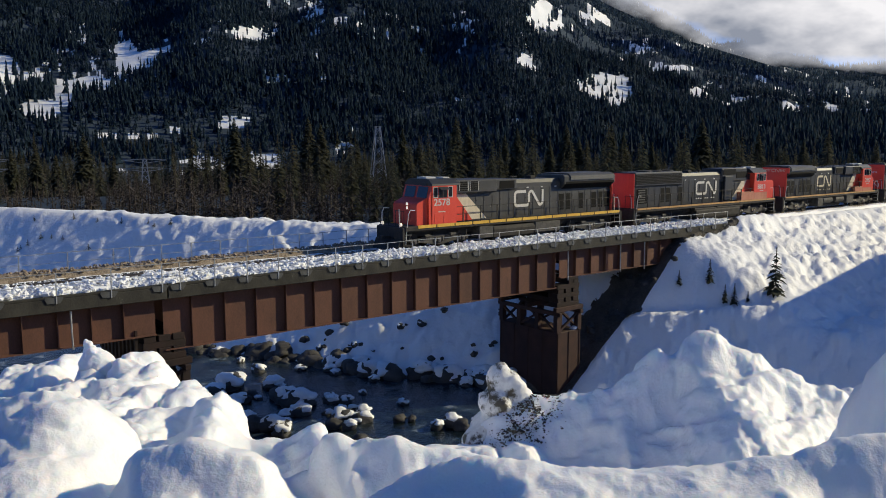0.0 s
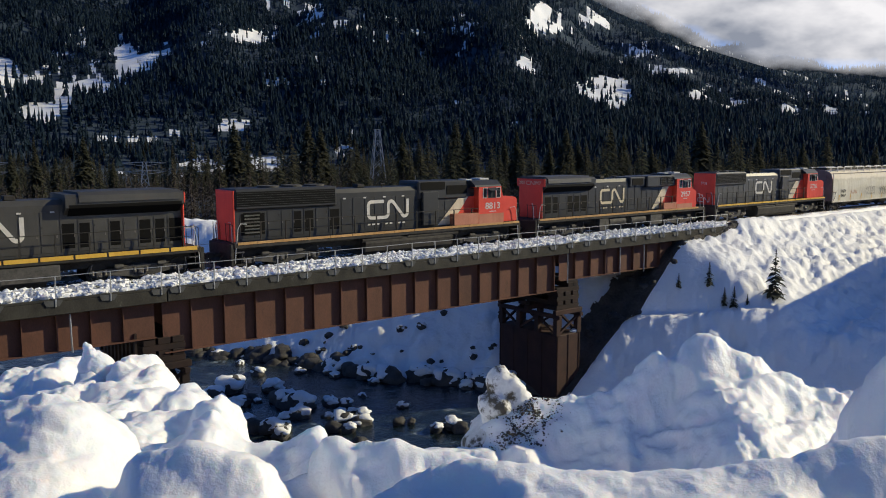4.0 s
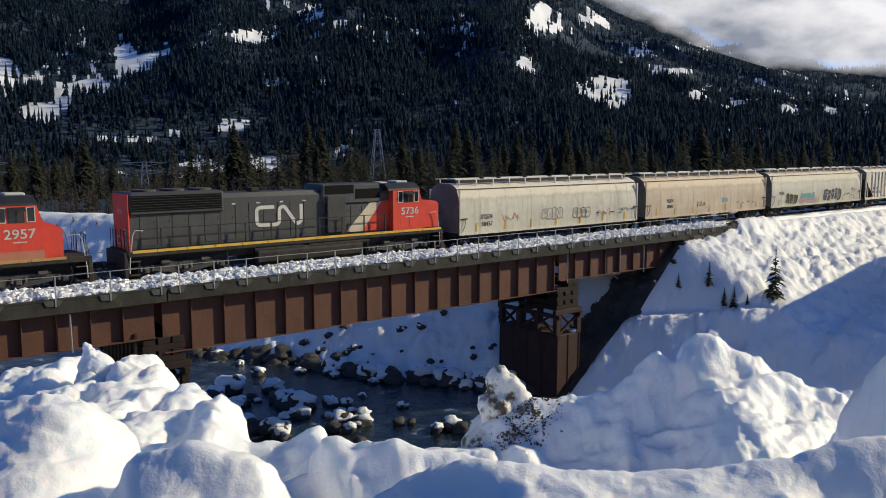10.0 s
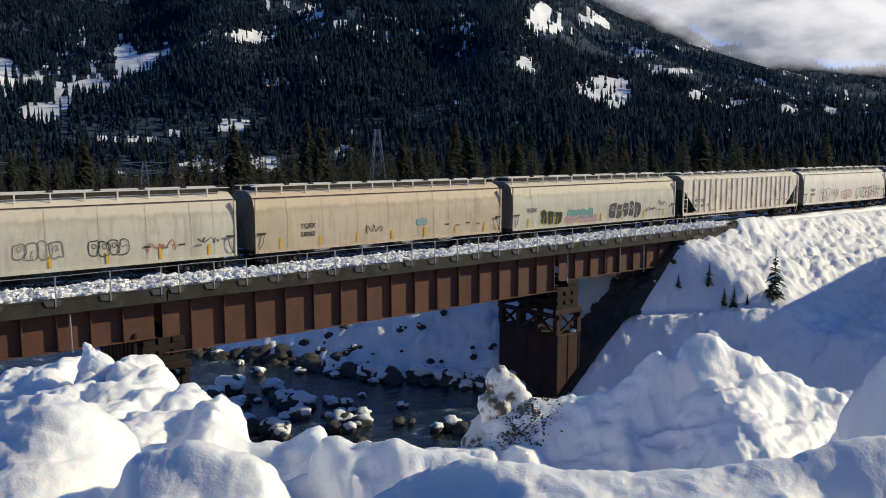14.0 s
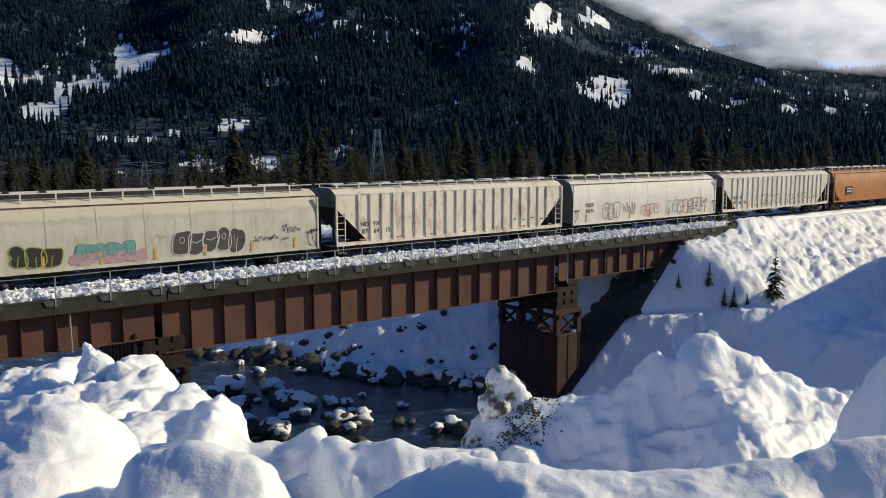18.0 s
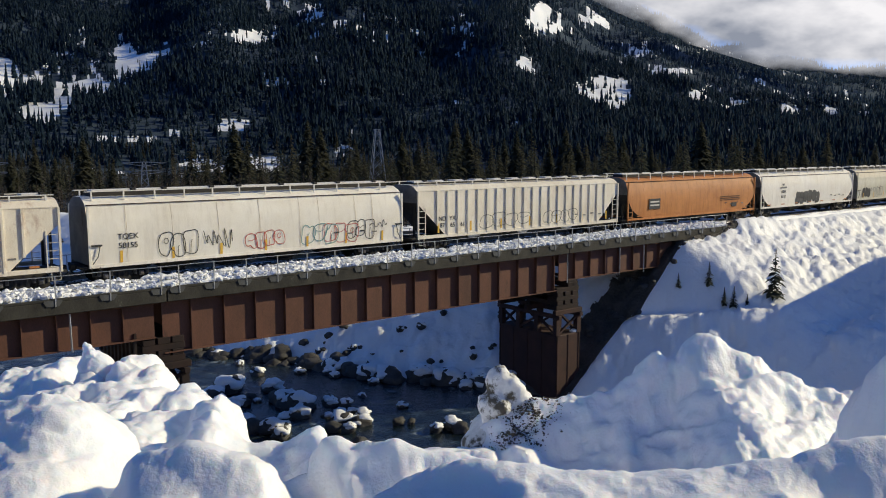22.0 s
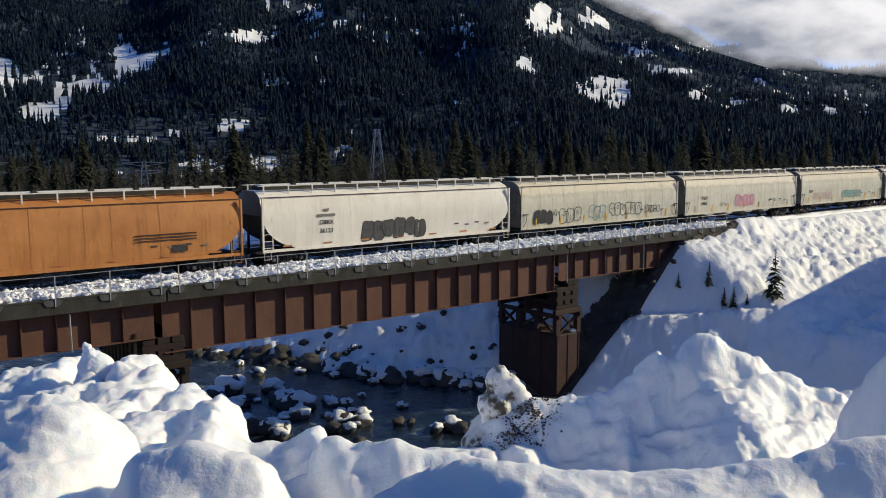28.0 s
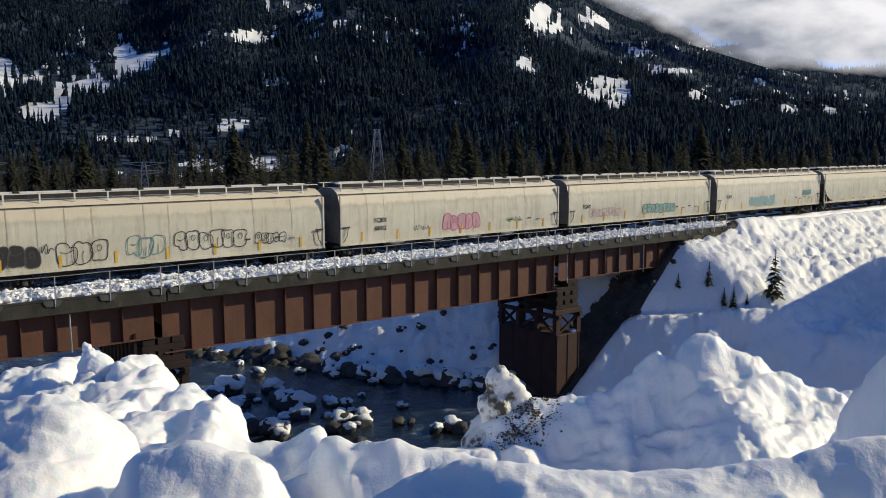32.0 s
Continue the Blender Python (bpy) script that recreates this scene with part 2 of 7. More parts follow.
def land(x, y):
    x, y = np.asarray(x, float), np.asarray(y, float)
    q = (x - 27) * 0.888 + (y - 45) * 0.46
    along = (y - 45) * 0.888 - (x - 27) * 0.46
    # level behind the far bank, and the railway bank on that side
    top = np.where(y > TRACK_Y, 0.1 - 3.2 * step01(50, 110, y - 0.25 * x + 10), -0.55)
    crown = np.maximum(-0.75 - 0.13 * np.clip(q - 24.6, 0, 60), -3.6) + 0.6 * (fbm(x / 3 + 9, y / 3, 3) - 0.5)
    crown_w = step01(TRACK_Y + 5, TRACK_Y + 11, y)
    top = top * (1 - crown_w) + crown * crown_w
    side = -0.1 - np.clip(39.2 - y, 0, 200) * 0.55
    bench = -0.1 - 6.2 - np.clip(24.5 - y, 0, 200) * 0.25
    side = np.where(y < 39.2, np.maximum(side, bench), 5.0)
    bank = WATER_Z - 0.5 + (q - 11.2) * (0.84 - 0.06 * step01(45, 50, y))
    # river side of the fill by the bridge: two steep faces with a narrow terrace between them
    qt, zt = 17.2 + 0.283 * (37.2 - y), -6.0 + 0.135 * (37.2 - y)
    qt = qt + 0.5 * (fbm(x / 1.7 + 3, y / 1.7, 3) - 0.5)
    steep = zt + 0.88 * np.minimum(q - qt, 0) + 0.06 * np.clip(q - qt, 0, 1.4) + 1.1 * np.clip(q - qt - 1.4, 0, None)
    lip = step01(-0.6, 0.1, q - qt) * step01(2.0, 1.2, q - qt)
    bank = bank + (steep - bank) * step01(41, 38, y)
    right = smin(smin(bank, top, 1.2), side, 0.8)
    calm = 0.14 + 0.5 * step01(0.4, -0.6, q - qt) + 0.5 * lip
    calm = np.maximum(calm, np.maximum(step01(-0.6, 1.2, bank - side), step01(38, 41, y)))
    lump = (np.abs(fbm(x / 2.0, y / 2.0, 3) - 0.5) * 2.2 - 0.5) * np.where(y < 39, 0.4, 0.8) * step01(11.0, 13, q) * (1 - step01(60, 130, y)) * np.where((np.abs(y - TRACK_Y) < 4) & (x > 58), 0, 1)
    right = right + lump * calm
    open_side = step01(12, 14, q) * step01(TRACK_Y - 3.4, TRACK_Y - 4.4, y) * (1 - step01(100, 140, x))
    right = right + (0.26 * domes(x / 0.42, y / 0.42, 3) + 0.22 * domes(x / 0.8, y / 0.8, 5) - 0.15) * open_side * calm * (1.0 + 0.6 * step01(60, 68, x))
    right = right + (0.20 * domes(along / 1.4, q / 1.1, 9) + 0.15 * domes(along / 0.7, q / 0.6, 11) - 0.12) * step01(12, 14, q) * (1 - step01(24, 29, q)) * step01(TRACK_Y + 3, TRACK_Y + 5, y) * (1 - step01(75, 90, y))
    right = right + (1.25 - 0.65 * step01(67, 74, x)) * np.exp(-((y - 39.0) / 1.1) ** 2) * step01(61.5, 65.5, x) * (0.8 + 0.4 * fbm(x / 1.2, y / 1.2, 3))
    right = right + (0.55 * domes(x / 1.7, y / 1.7, 7) + 0.22 * domes(x / 0.9, y / 0.7, 15) - 0.3) * open_side * step01(36.5, 33, y)
    # unseen fill beyond the bend of the river, added to shade the slope
    edge, crest = 22.5 + 0.12 * (x - 72.7), np.minimum(4.0 + 0.075 * (x - 72.7), 7.0)
    fill = crest - 1.5 * np.clip(y - edge, 0, None) - 1.2 * np.clip(edge - 14 - y, 0, None) - 1.5 * np.clip(71.5 - x, 0, None)
    right = np.where(x > 55, np.maximum(right, fill), right)
    road = -0.6 + 5.8 * step01(36, 12, y)
    left = smin(WATER_Z - 0.5 + (-10.6 - q) * 0.55, road, 1.0)
    left = left + (fbm(x / 1.6 + 40, y / 1.6, 3) - 0.5) * 0.8 * step01(-10.5, -12.5, q) * step01(9, 14, np.hypot(x, y))
    bed = WATER_Z - 0.7 + (fbm(x / 2, y / 2, 3) - 0.5) * 0.6
    z = np.where(q > 0, np.maximum(right, bed), np.maximum(left, bed))
    d = np.hypot(x, y)
    w = step01(115, 215, d)
    m = mountain(x, y)
    z = z * (1 - w) + m * w
    # the track stays level far to both sides
    tw = (1 - step01(6, 40, np.abs(y - TRACK_Y))) * step01(60, 70, np.abs(x - 2)) * (1 - step01(420, 520, np.abs(x)))
    tw = np.where(y < TRACK_Y, tw * step01(3.6, 3.1, TRACK_Y - y), tw)
    return z * (1 - tw) + -0.55 * tw
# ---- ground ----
# Clearings on the mountain that hold snow: bearing, rise, half widths of both, as tangents from the camera, placed to
# fit its view.
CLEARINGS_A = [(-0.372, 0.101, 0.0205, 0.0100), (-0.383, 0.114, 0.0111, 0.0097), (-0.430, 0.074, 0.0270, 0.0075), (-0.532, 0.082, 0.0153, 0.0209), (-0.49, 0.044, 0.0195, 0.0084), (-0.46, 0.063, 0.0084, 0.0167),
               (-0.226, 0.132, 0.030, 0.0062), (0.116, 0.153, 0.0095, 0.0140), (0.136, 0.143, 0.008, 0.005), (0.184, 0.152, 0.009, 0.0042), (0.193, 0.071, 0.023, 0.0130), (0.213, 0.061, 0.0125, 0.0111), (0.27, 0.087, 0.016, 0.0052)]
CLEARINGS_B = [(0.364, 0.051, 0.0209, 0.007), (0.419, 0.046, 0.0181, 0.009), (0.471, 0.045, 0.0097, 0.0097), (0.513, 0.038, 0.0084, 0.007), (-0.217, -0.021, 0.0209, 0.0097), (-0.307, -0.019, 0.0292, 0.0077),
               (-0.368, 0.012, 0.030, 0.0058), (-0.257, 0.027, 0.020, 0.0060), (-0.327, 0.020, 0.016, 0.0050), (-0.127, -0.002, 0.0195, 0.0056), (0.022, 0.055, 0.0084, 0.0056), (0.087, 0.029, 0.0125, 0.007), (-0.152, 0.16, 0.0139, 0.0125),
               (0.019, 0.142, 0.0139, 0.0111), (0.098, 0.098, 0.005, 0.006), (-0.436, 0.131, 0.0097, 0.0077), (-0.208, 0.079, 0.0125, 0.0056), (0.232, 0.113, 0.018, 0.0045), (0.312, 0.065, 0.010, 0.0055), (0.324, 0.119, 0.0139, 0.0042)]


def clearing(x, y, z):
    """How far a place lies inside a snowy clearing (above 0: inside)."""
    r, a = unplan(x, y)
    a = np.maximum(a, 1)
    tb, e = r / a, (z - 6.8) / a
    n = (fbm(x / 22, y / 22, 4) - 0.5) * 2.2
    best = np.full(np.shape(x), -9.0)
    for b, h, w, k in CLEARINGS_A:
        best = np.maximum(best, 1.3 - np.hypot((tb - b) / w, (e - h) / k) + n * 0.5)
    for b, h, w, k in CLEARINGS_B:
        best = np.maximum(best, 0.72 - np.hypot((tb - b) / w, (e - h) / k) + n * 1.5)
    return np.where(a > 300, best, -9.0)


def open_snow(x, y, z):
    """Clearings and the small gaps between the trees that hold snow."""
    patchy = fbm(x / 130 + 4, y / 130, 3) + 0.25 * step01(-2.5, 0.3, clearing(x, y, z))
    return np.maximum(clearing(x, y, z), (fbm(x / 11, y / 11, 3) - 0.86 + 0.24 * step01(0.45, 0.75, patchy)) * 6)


def build_ground():
    view = np.arange(-36, 36.01, 0.13)
    rest = np.arange(38, 323, 3.0)
    az = np.radians(np.concatenate([view, rest]))
    rad = np.concatenate([[0.0, 2.0, 4.0, 6.0], 8.0 * np.exp(np.arange(0, math.log(3.75), 0.03)), 30.0 * np.exp(np.arange(0, math.log(4.0 / 3), 0.0075)), 40.0 * np.exp(np.arange(0, math.log(2.0), 0.0045)), 80.0 * np.exp(np.arange(0, math.log(1.5), 0.0042)), 120.0 * np.exp(np.arange(0, math.log(37.0), 0.0165))])
    A, R = np.meshgrid(az, rad)
    x, y = plan(R * np.sin(A), R * np.cos(A))
    z = land(x, y)
    r, a = unplan(x, y)
    # low ground under the ploughed bank by the road
    z = np.where(R < 8, np.minimum(z, 4.9), z)
    n, k = len(rad), len(az)
    i, j = np.meshgrid(np.arange(n - 1), np.arange(k), indexing="ij")
    j2 = (j + 1) % k
    faces = np.stack([i * k + j, i * k + j2, (i + 1) * k + j2, (i + 1) * k + j], -1).reshape(-1, 4)
    verts = np.stack([x, y, z], -1).reshape(-1, 3)
    c = verts[faces].mean(1)
    idx = np.zeros(len(faces), int)
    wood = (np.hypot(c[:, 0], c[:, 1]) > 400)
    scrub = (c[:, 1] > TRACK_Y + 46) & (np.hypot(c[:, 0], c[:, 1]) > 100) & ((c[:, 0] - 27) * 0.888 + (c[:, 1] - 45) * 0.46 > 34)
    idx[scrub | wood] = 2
    # hidden near bank made bare dark stone, to cut light bounced onto the bridge
    q = (c[:, 0] - 27) * 0.888 + (c[:, 1] - 45) * 0.46
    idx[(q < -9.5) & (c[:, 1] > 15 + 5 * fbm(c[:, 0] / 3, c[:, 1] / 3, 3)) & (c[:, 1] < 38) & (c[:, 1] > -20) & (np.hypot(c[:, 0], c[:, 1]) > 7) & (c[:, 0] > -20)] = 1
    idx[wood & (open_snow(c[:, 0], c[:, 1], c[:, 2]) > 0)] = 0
    # unseen ground made dark to cut bounce: wooded valley all round, ploughed road along the bank
    cr, ca = unplan(c[:, 0], c[:, 1])
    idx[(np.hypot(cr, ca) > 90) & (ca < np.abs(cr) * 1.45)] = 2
    idx[(ca < np.where(np.abs(cr) < 5, 3.0, 1.75)) & (ca > -8.5) & (np.abs(cr) < 160)] = 3
    ob = sheet("ground", verts, faces, [SNOW, RIPRAP, FOREST_FLOOR, ASPHALT], idx)
    return tagged(ob, "snow-covered valley floor, river banks and wooded mountainside", "ground", kind="structure")


build_ground()


def build_under_bridge():
    """Bare dark stones and soil where the deck keeps the snow off."""
    xs, ys = np.arange(38, 64.5, 0.14), np.arange(38.6, 47.0, 0.14)
    X, Y = np.meshgrid(xs, ys)
    Z = land(X, Y) + 0.05 + 0.35 * np.abs(fbm(X / 0.8, Y / 0.8, 3) - 0.5)
    n, k = X.shape
    i, j = np.meshgrid(np.arange(n - 1), np.arange(k - 1), indexing="ij")
    f = np.stack([i * k + j, i * k + j + 1, (i + 1) * k + j + 1, (i + 1) * k + j], -1).reshape(-1, 4)
    c = np.stack([X, Y], -1).reshape(-1, 2)[f].mean(1)
    edge = 1.9 + 1.2 * (fbm(c[:, 0] / 0.9, c[:, 1] / 0.9, 3) - 0.5)
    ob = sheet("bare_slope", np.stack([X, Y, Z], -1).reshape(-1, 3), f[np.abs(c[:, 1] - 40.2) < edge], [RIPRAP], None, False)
    return tagged(ob, "dark bare stony slope under the bridge", "ground", kind="structure")


build_under_bridge()


def build_water():
    xs, ys = np.linspace(-30, 130, 90), np.linspace(-60, 160, 120)
    X, Y = np.meshgrid(xs, ys)
    q = (X - 27) * 0.888 + (Y - 45) * 0.46
    Z = WATER_Z + 0.12 * (fbm(X / 1.5, Y / 1.5, 3) - 0.5)
    n, k = X.shape
    i, j = np.meshgrid(np.arange(n - 1), np.arange(k - 1), indexing="ij")
    f = np.stack([i * k + j, i * k + j + 1, (i + 1) * k + j + 1, (i + 1) * k + j], -1).reshape(-1, 4)
    v = np.stack([X, Y, Z], -1).reshape(-1, 3)
    keep = np.abs(q.ravel()[f].mean(1)) < 16
    ob = sheet("river_water", v, f[keep], [WATER])
    return tagged(ob, "dark fast-flowing mountain river with faint ripples", "river", kind="structure")


build_water()

# ---- ploughed snow bank by the road ----
# Mounds: metres right of and ahead of the view point, drop of the top below the eye, half widths across and along.
MOUNDS_A = [(-2.69, 5.2, 1.441, 0.326, 0.6), (-2.54, 5.2, 1.369, 0.109, 0.3), (-2.19, 4.95, 1.335, 0.097, 0.16), (-1.95, 4.9, 1.294, 0.075, 0.2), (-1.87, 4.9, 1.294, 0.068, 0.2), (-1.77, 4.8, 1.306, 0.06, 0.2),
            (-1.92, 4.6, 1.319, 0.224, 0.35), (-2.14, 4.5, 1.34, 0.188, 0.4), (-1.65, 4.4, 1.343, 0.153, 0.3), (-1.45, 4.4, 1.349, 0.116, 0.25), (-1.77, 4.0, 1.31, 0.195, 0.4), (-1.46, 3.8, 1.301, 0.159, 0.4)]
# Ridges of the bank: distance ahead, (bearing, drop) of the crest as tangents, lip depth and width, slope of the front, slope of the back, unevenness.
CREST_BACK = [(-0.061, 0.433), (-0.01, 0.41), (0.022, 0.387), (0.037, 0.368), (0.048, 0.351), (0.069, 0.327), (0.105, 0.31), (0.141, 0.308), (0.18, 0.308), (0.212, 0.295), (0.24, 0.279), (0.254, 0.265), (0.272, 0.256), (0.284, 0.268), (0.295, 0.265), (0.301, 0.244), (0.317, 0.236), (0.342, 0.241), (0.36, 0.254), (0.4, 0.262), (0.419, 0.279), (0.441, 0.285), (0.477, 0.304), (0.499, 0.309), (0.521, 0.321), (0.548, 0.346), (0.605, 0.38)]
CREST_FRONT = [(-0.206, 0.5), (-0.133, 0.457), (-0.075, 0.428), (-0.032, 0.408), (0.012, 0.395), (0.045, 0.389), (0.084, 0.392), (0.157, 0.4), (0.2, 0.404), (0.265, 0.401), (0.338, 0.392), (0.41, 0.386), (0.446, 0.381), (0.46, 0.371), (0.482, 0.363), (0.503, 0.358), (0.531, 0.354), (0.565, 0.351), (0.66, 0.346)]
CREST_MIDDLE = [(-0.281, 0.463), (-0.221, 0.43), (-0.185, 0.419), (-0.165, 0.406), (-0.161, 0.372), (-0.153, 0.359), (-0.133, 0.355), (-0.117, 0.363), (-0.097, 0.359), (-0.075, 0.355), (-0.053, 0.36), (-0.032, 0.371), (0.012, 0.378), (0.055, 0.391), (0.121, 0.425)]
CREST_LEFT = [(-0.745, 0.342), (-0.606, 0.321), (-0.563, 0.316), (-0.526, 0.307), (-0.501, 0.296), (-0.476, 0.305), (-0.448, 0.324), (-0.428, 0.351), (-0.414, 0.378), (-0.408, 0.406), (-0.393, 0.452), (-0.356, 0.509)]
CREST_LOW = [(-0.488, 0.509), (-0.433, 0.44), (-0.405, 0.387), (-0.379, 0.377), (-0.328, 0.371), (-0.278, 0.38), (-0.238, 0.391), (-0.225, 0.408), (-0.213, 0.434), (-0.178, 0.463)]
CREST_KNOLL = [(-0.437, 0.387), (-0.392, 0.365), (-0.357, 0.378), (-0.339, 0.365), (-0.326, 0.344), (-0.312, 0.333), (-0.294, 0.329), (-0.279, 0.339), (-0.268, 0.357), (-0.249, 0.37), (-0.205, 0.365), (-0.189, 0.359), (-0.172, 0.348), (-0.154, 0.346), (-0.15, 0.368), (-0.141, 0.41)]
CREST_SPUR = [(-0.398, 0.327), (-0.363, 0.335), (-0.318, 0.329), (-0.312, 0.317), (-0.3, 0.313), (-0.283, 0.31), (-0.271, 0.317), (-0.268, 0.339), (-0.265, 0.363), (-0.249, 0.387)]
CREST_DOME = [(0.525, 0.6), (0.536, 0.42), (0.539, 0.339), (0.543, 0.305), (0.551, 0.272), (0.56, 0.255), (0.572, 0.247), (0.605, 0.237), (0.69, 0.25)]
# slope of the front as a number, or as (right, slope) along the crest
FRONT_FALL = ((-0.6, 0.9), (0.08, 0.9), (0.26, 0.06), (1.02, 0.05), (1.16, 0.75), (1.6, 0.8))
RIDGES = (
    (4.25, CREST_BACK, 0.05, 0.16, 0.42, 1.1, 0.30),
    (2.5, CREST_FRONT, 0.03, 0.1, FRONT_FALL, 1.3, 0.25),
    (3.0, CREST_MIDDLE, 0.05, 0.1, 1.25, 0.9, 0.35),
    (3.0, CREST_LEFT, 0.03, 0.2, 0.5, 0.7, 0.35),
    (2.65, CREST_LOW, 0.03, 0.15, 0.85, 0.5, 0.55),
    (3.5, CREST_KNOLL, 0.04, 0.15, 0.42, 0.6, 0.65),
    (3.95, CREST_SPUR, 0.05, 0.14, 0.45, 0.7, 0.7),
    (3.0, CREST_DOME, 0.2, 0.22, 0.6, 1.0, 0.2),
)
LEAN = {2: 0.7, 4: 0.45, 3: 0.15, 5: 0.2}
BROAD = [(-2.1, 4.3, 1.42, 0.5, 0.8), (-1.9, 3.0, 1.08, 0.45, 0.6), (2.4, 4.6, 1.48, 0.7, 0.6)]


def bank_height(R, D):
    """Height of the ploughed bank relative to the eye."""
    h = -(1.46 + 0.09 * (D - 3) + 0.75 * np.clip(D - 4.1, 0, 9)) + 0.10 * (fbm(R * 1.3 + 3, D * 1.3, 3) - 0.5)
    h = h - 0.65 * step01(0.25, 0.5, R) * step01(1.75, 1.3, R) * step01(2.75, 3.0, D) * step01(4.4, 4.1, D)
    for mr, ma, md, wr, wa in BROAD:
        u = np.hypot((R - mr) / wr, (D - ma) / wa) + 0.5 * (fbm(R * 2.0 + mr, D * 2.0, 2) - 0.5)
        h = -smin(-h, md + 0.16 * np.clip(u, 0, 30) ** 2.2, 0.10)
    for mr, ma, md, wr, wa in MOUNDS_A:
        wob = 0.36 * (fbm(R * 4.3 + mr * 7, D * 4.3, 3) - 0.5)
        u = np.hypot((R - mr) / wr, (D - ma) / wa) + wob
        h = -smin(-h, md + 0.55 * wr * np.clip(u, 0, 60) ** 2.6, 0.035)
    for k, (far, crest, lip, wide, front, back, uneven) in enumerate(RIDGES):
        b, e = np.array(crest).T
        sway = 0.10 * (fbm(R * 1.7 + 9 * k, D * 0 + 3.0 * k, 3) - 0.5)
        # the crest line bends a little as it runs down the front
        skew = R + 0.35 * (fbm(R * 1.9 + 5 * k, D * 1.9, 3) - 0.5) * np.clip(far - D, 0, 0.8)
        run = far + sway - D
        f, r = np.clip(run, 0, None), np.clip(-run, 0, None)
        # faces that turn away from the crest line as they come down towards the road
        skew = skew - f * (0.9 * step01(0.32, 0.05, R) + 1.0 * step01(1.05, 1.2, R) if k == 1 else LEAN.get(k, 0.0))
        # the outline softens with the distance from the crest
        reach = 0.012 + (0.35 if k == 0 else 0.14) * np.clip(np.maximum(f - 0.03, r), 0, 0.5)
        top = 0
        for o in (-1.0, -0.5, 0.0, 0.5, 1.0):
            tb = (skew + o * reach) / far
            top = top - far * (np.interp(tb, b, e) + 1.5 * (np.clip(tb - b[-1], 0, 1) + np.clip(b[0] - tb, 0, 1))) / 5
        fall = np.interp(R, *np.array(front).T) if isinstance(front, tuple) else front
        drop = lip * (1 - np.exp(-(f / wide) ** 1.6)) + fall * f + back * np.sqrt(r * r + 0.0025) - back * 0.05 + 0.3 * r * r
        V = D + 1.3 * (top - drop)
        wr, wd = R + 0.12 * (fbm(R * 3 + 2, D * 3, 2) - 0.5), V + 0.12 * (fbm(R * 3 + 7, V * 3 + 4, 2) - 0.5)
        knob = uneven * (0.13 * (fbm(R * 2.1 + k, V * 2.1, 3) - 0.5) + 0.16 * (domes(wr / 0.42, wd / 0.42, k) - 0.42) + 0.075 * (domes(wr / 0.19, wd / 0.19, k + 3) - 0.35) * step01(0.4, 0.6, fbm(R * 1.7 + 3 * k, D * 1.7, 2))) * np.clip(f / 0.22, 0, 1)
        if k == 0:
            # deep hollow, and the tallest block with an edge that runs down towards the road
            edge = 1.36 + 0.13 * f + 0.22 * (fbm(D * 2.3 + 4, D * 0 + 1.5, 3) - 0.5)
            left = np.clip(edge - R, 0, 0.5)
            pit = step01(0.40, 0.56, R) * step01(1.20, 0.90, R + 0.2 * (fbm(R * 3, D * 3, 2) - 0.5))
            left = 0.36 * np.tanh(left / 0.36)
            drop = drop + (1 - pit) * step01(0.9, 1.0, R) * 0.85 * np.sqrt(left * left + 0.0009) * step01(0.01, 0.16, f) + pit * (0.10 * step01(0.02, 0.22, f) + 0.15 * f)
        h = -smin(-h, -(top - drop + knob), 0.025 if k < 2 or k == 7 else 0.05)
    rough = step01(0.42, 0.62, fbm(R * 1.1 + 8, D * 1.1, 2)) * step01(2.75, 3.3, D) * (1 - step01(0.2, 0.4, R) * (1 - step01(4.0, 4.15, D)))
    rough = np.maximum(rough, step01(3.6, 4.2, D) * step01(-0.9, -1.2, R))
    crag = step01(0.9, 1.2, R) * step01(3.75, 4.05, D)
    # clumps are spaced along the surface, so that steep faces carry round ones too
    V = D + 1.3 * h
    h = h + (0.08 + 0.5 * rough) * (0.034 * domes(R / 0.15, V / 0.15, 2) + 0.022 * domes(R / 0.075, V / 0.075, 4)) + crag * (0.07 * (fbm(R * 4.2 + 3, V * 4.2, 4) - 0.5) + 0.012 * domes(R / 0.13 + 3, V / 0.13, 8))
    bl = np.abs(fbm(R * 6.0, V * 6.0, 4) - 0.5)
    near = 0.22 + 0.78 * step01(2.55, 3.0, D)
    rg = 1 - 2 * np.abs(fbm(R * 3.4 + 11, V * 3.4, 4) - 0.5)
    return h - 0.03 + near * 0.05 * (fbm(R * 8 + 3, V * 8, 3) - 0.5) + near * 0.075 * (rg - 0.75) * (0.35 + 0.65 * np.maximum(rough, crag)) + near * 0.04 * (bl - 0.12) + 0.020 * (fbm(R * 17, V * 17, 3) - 0.5) + 0.008 * (fbm(R * 48, V * 48, 2) - 0.5)


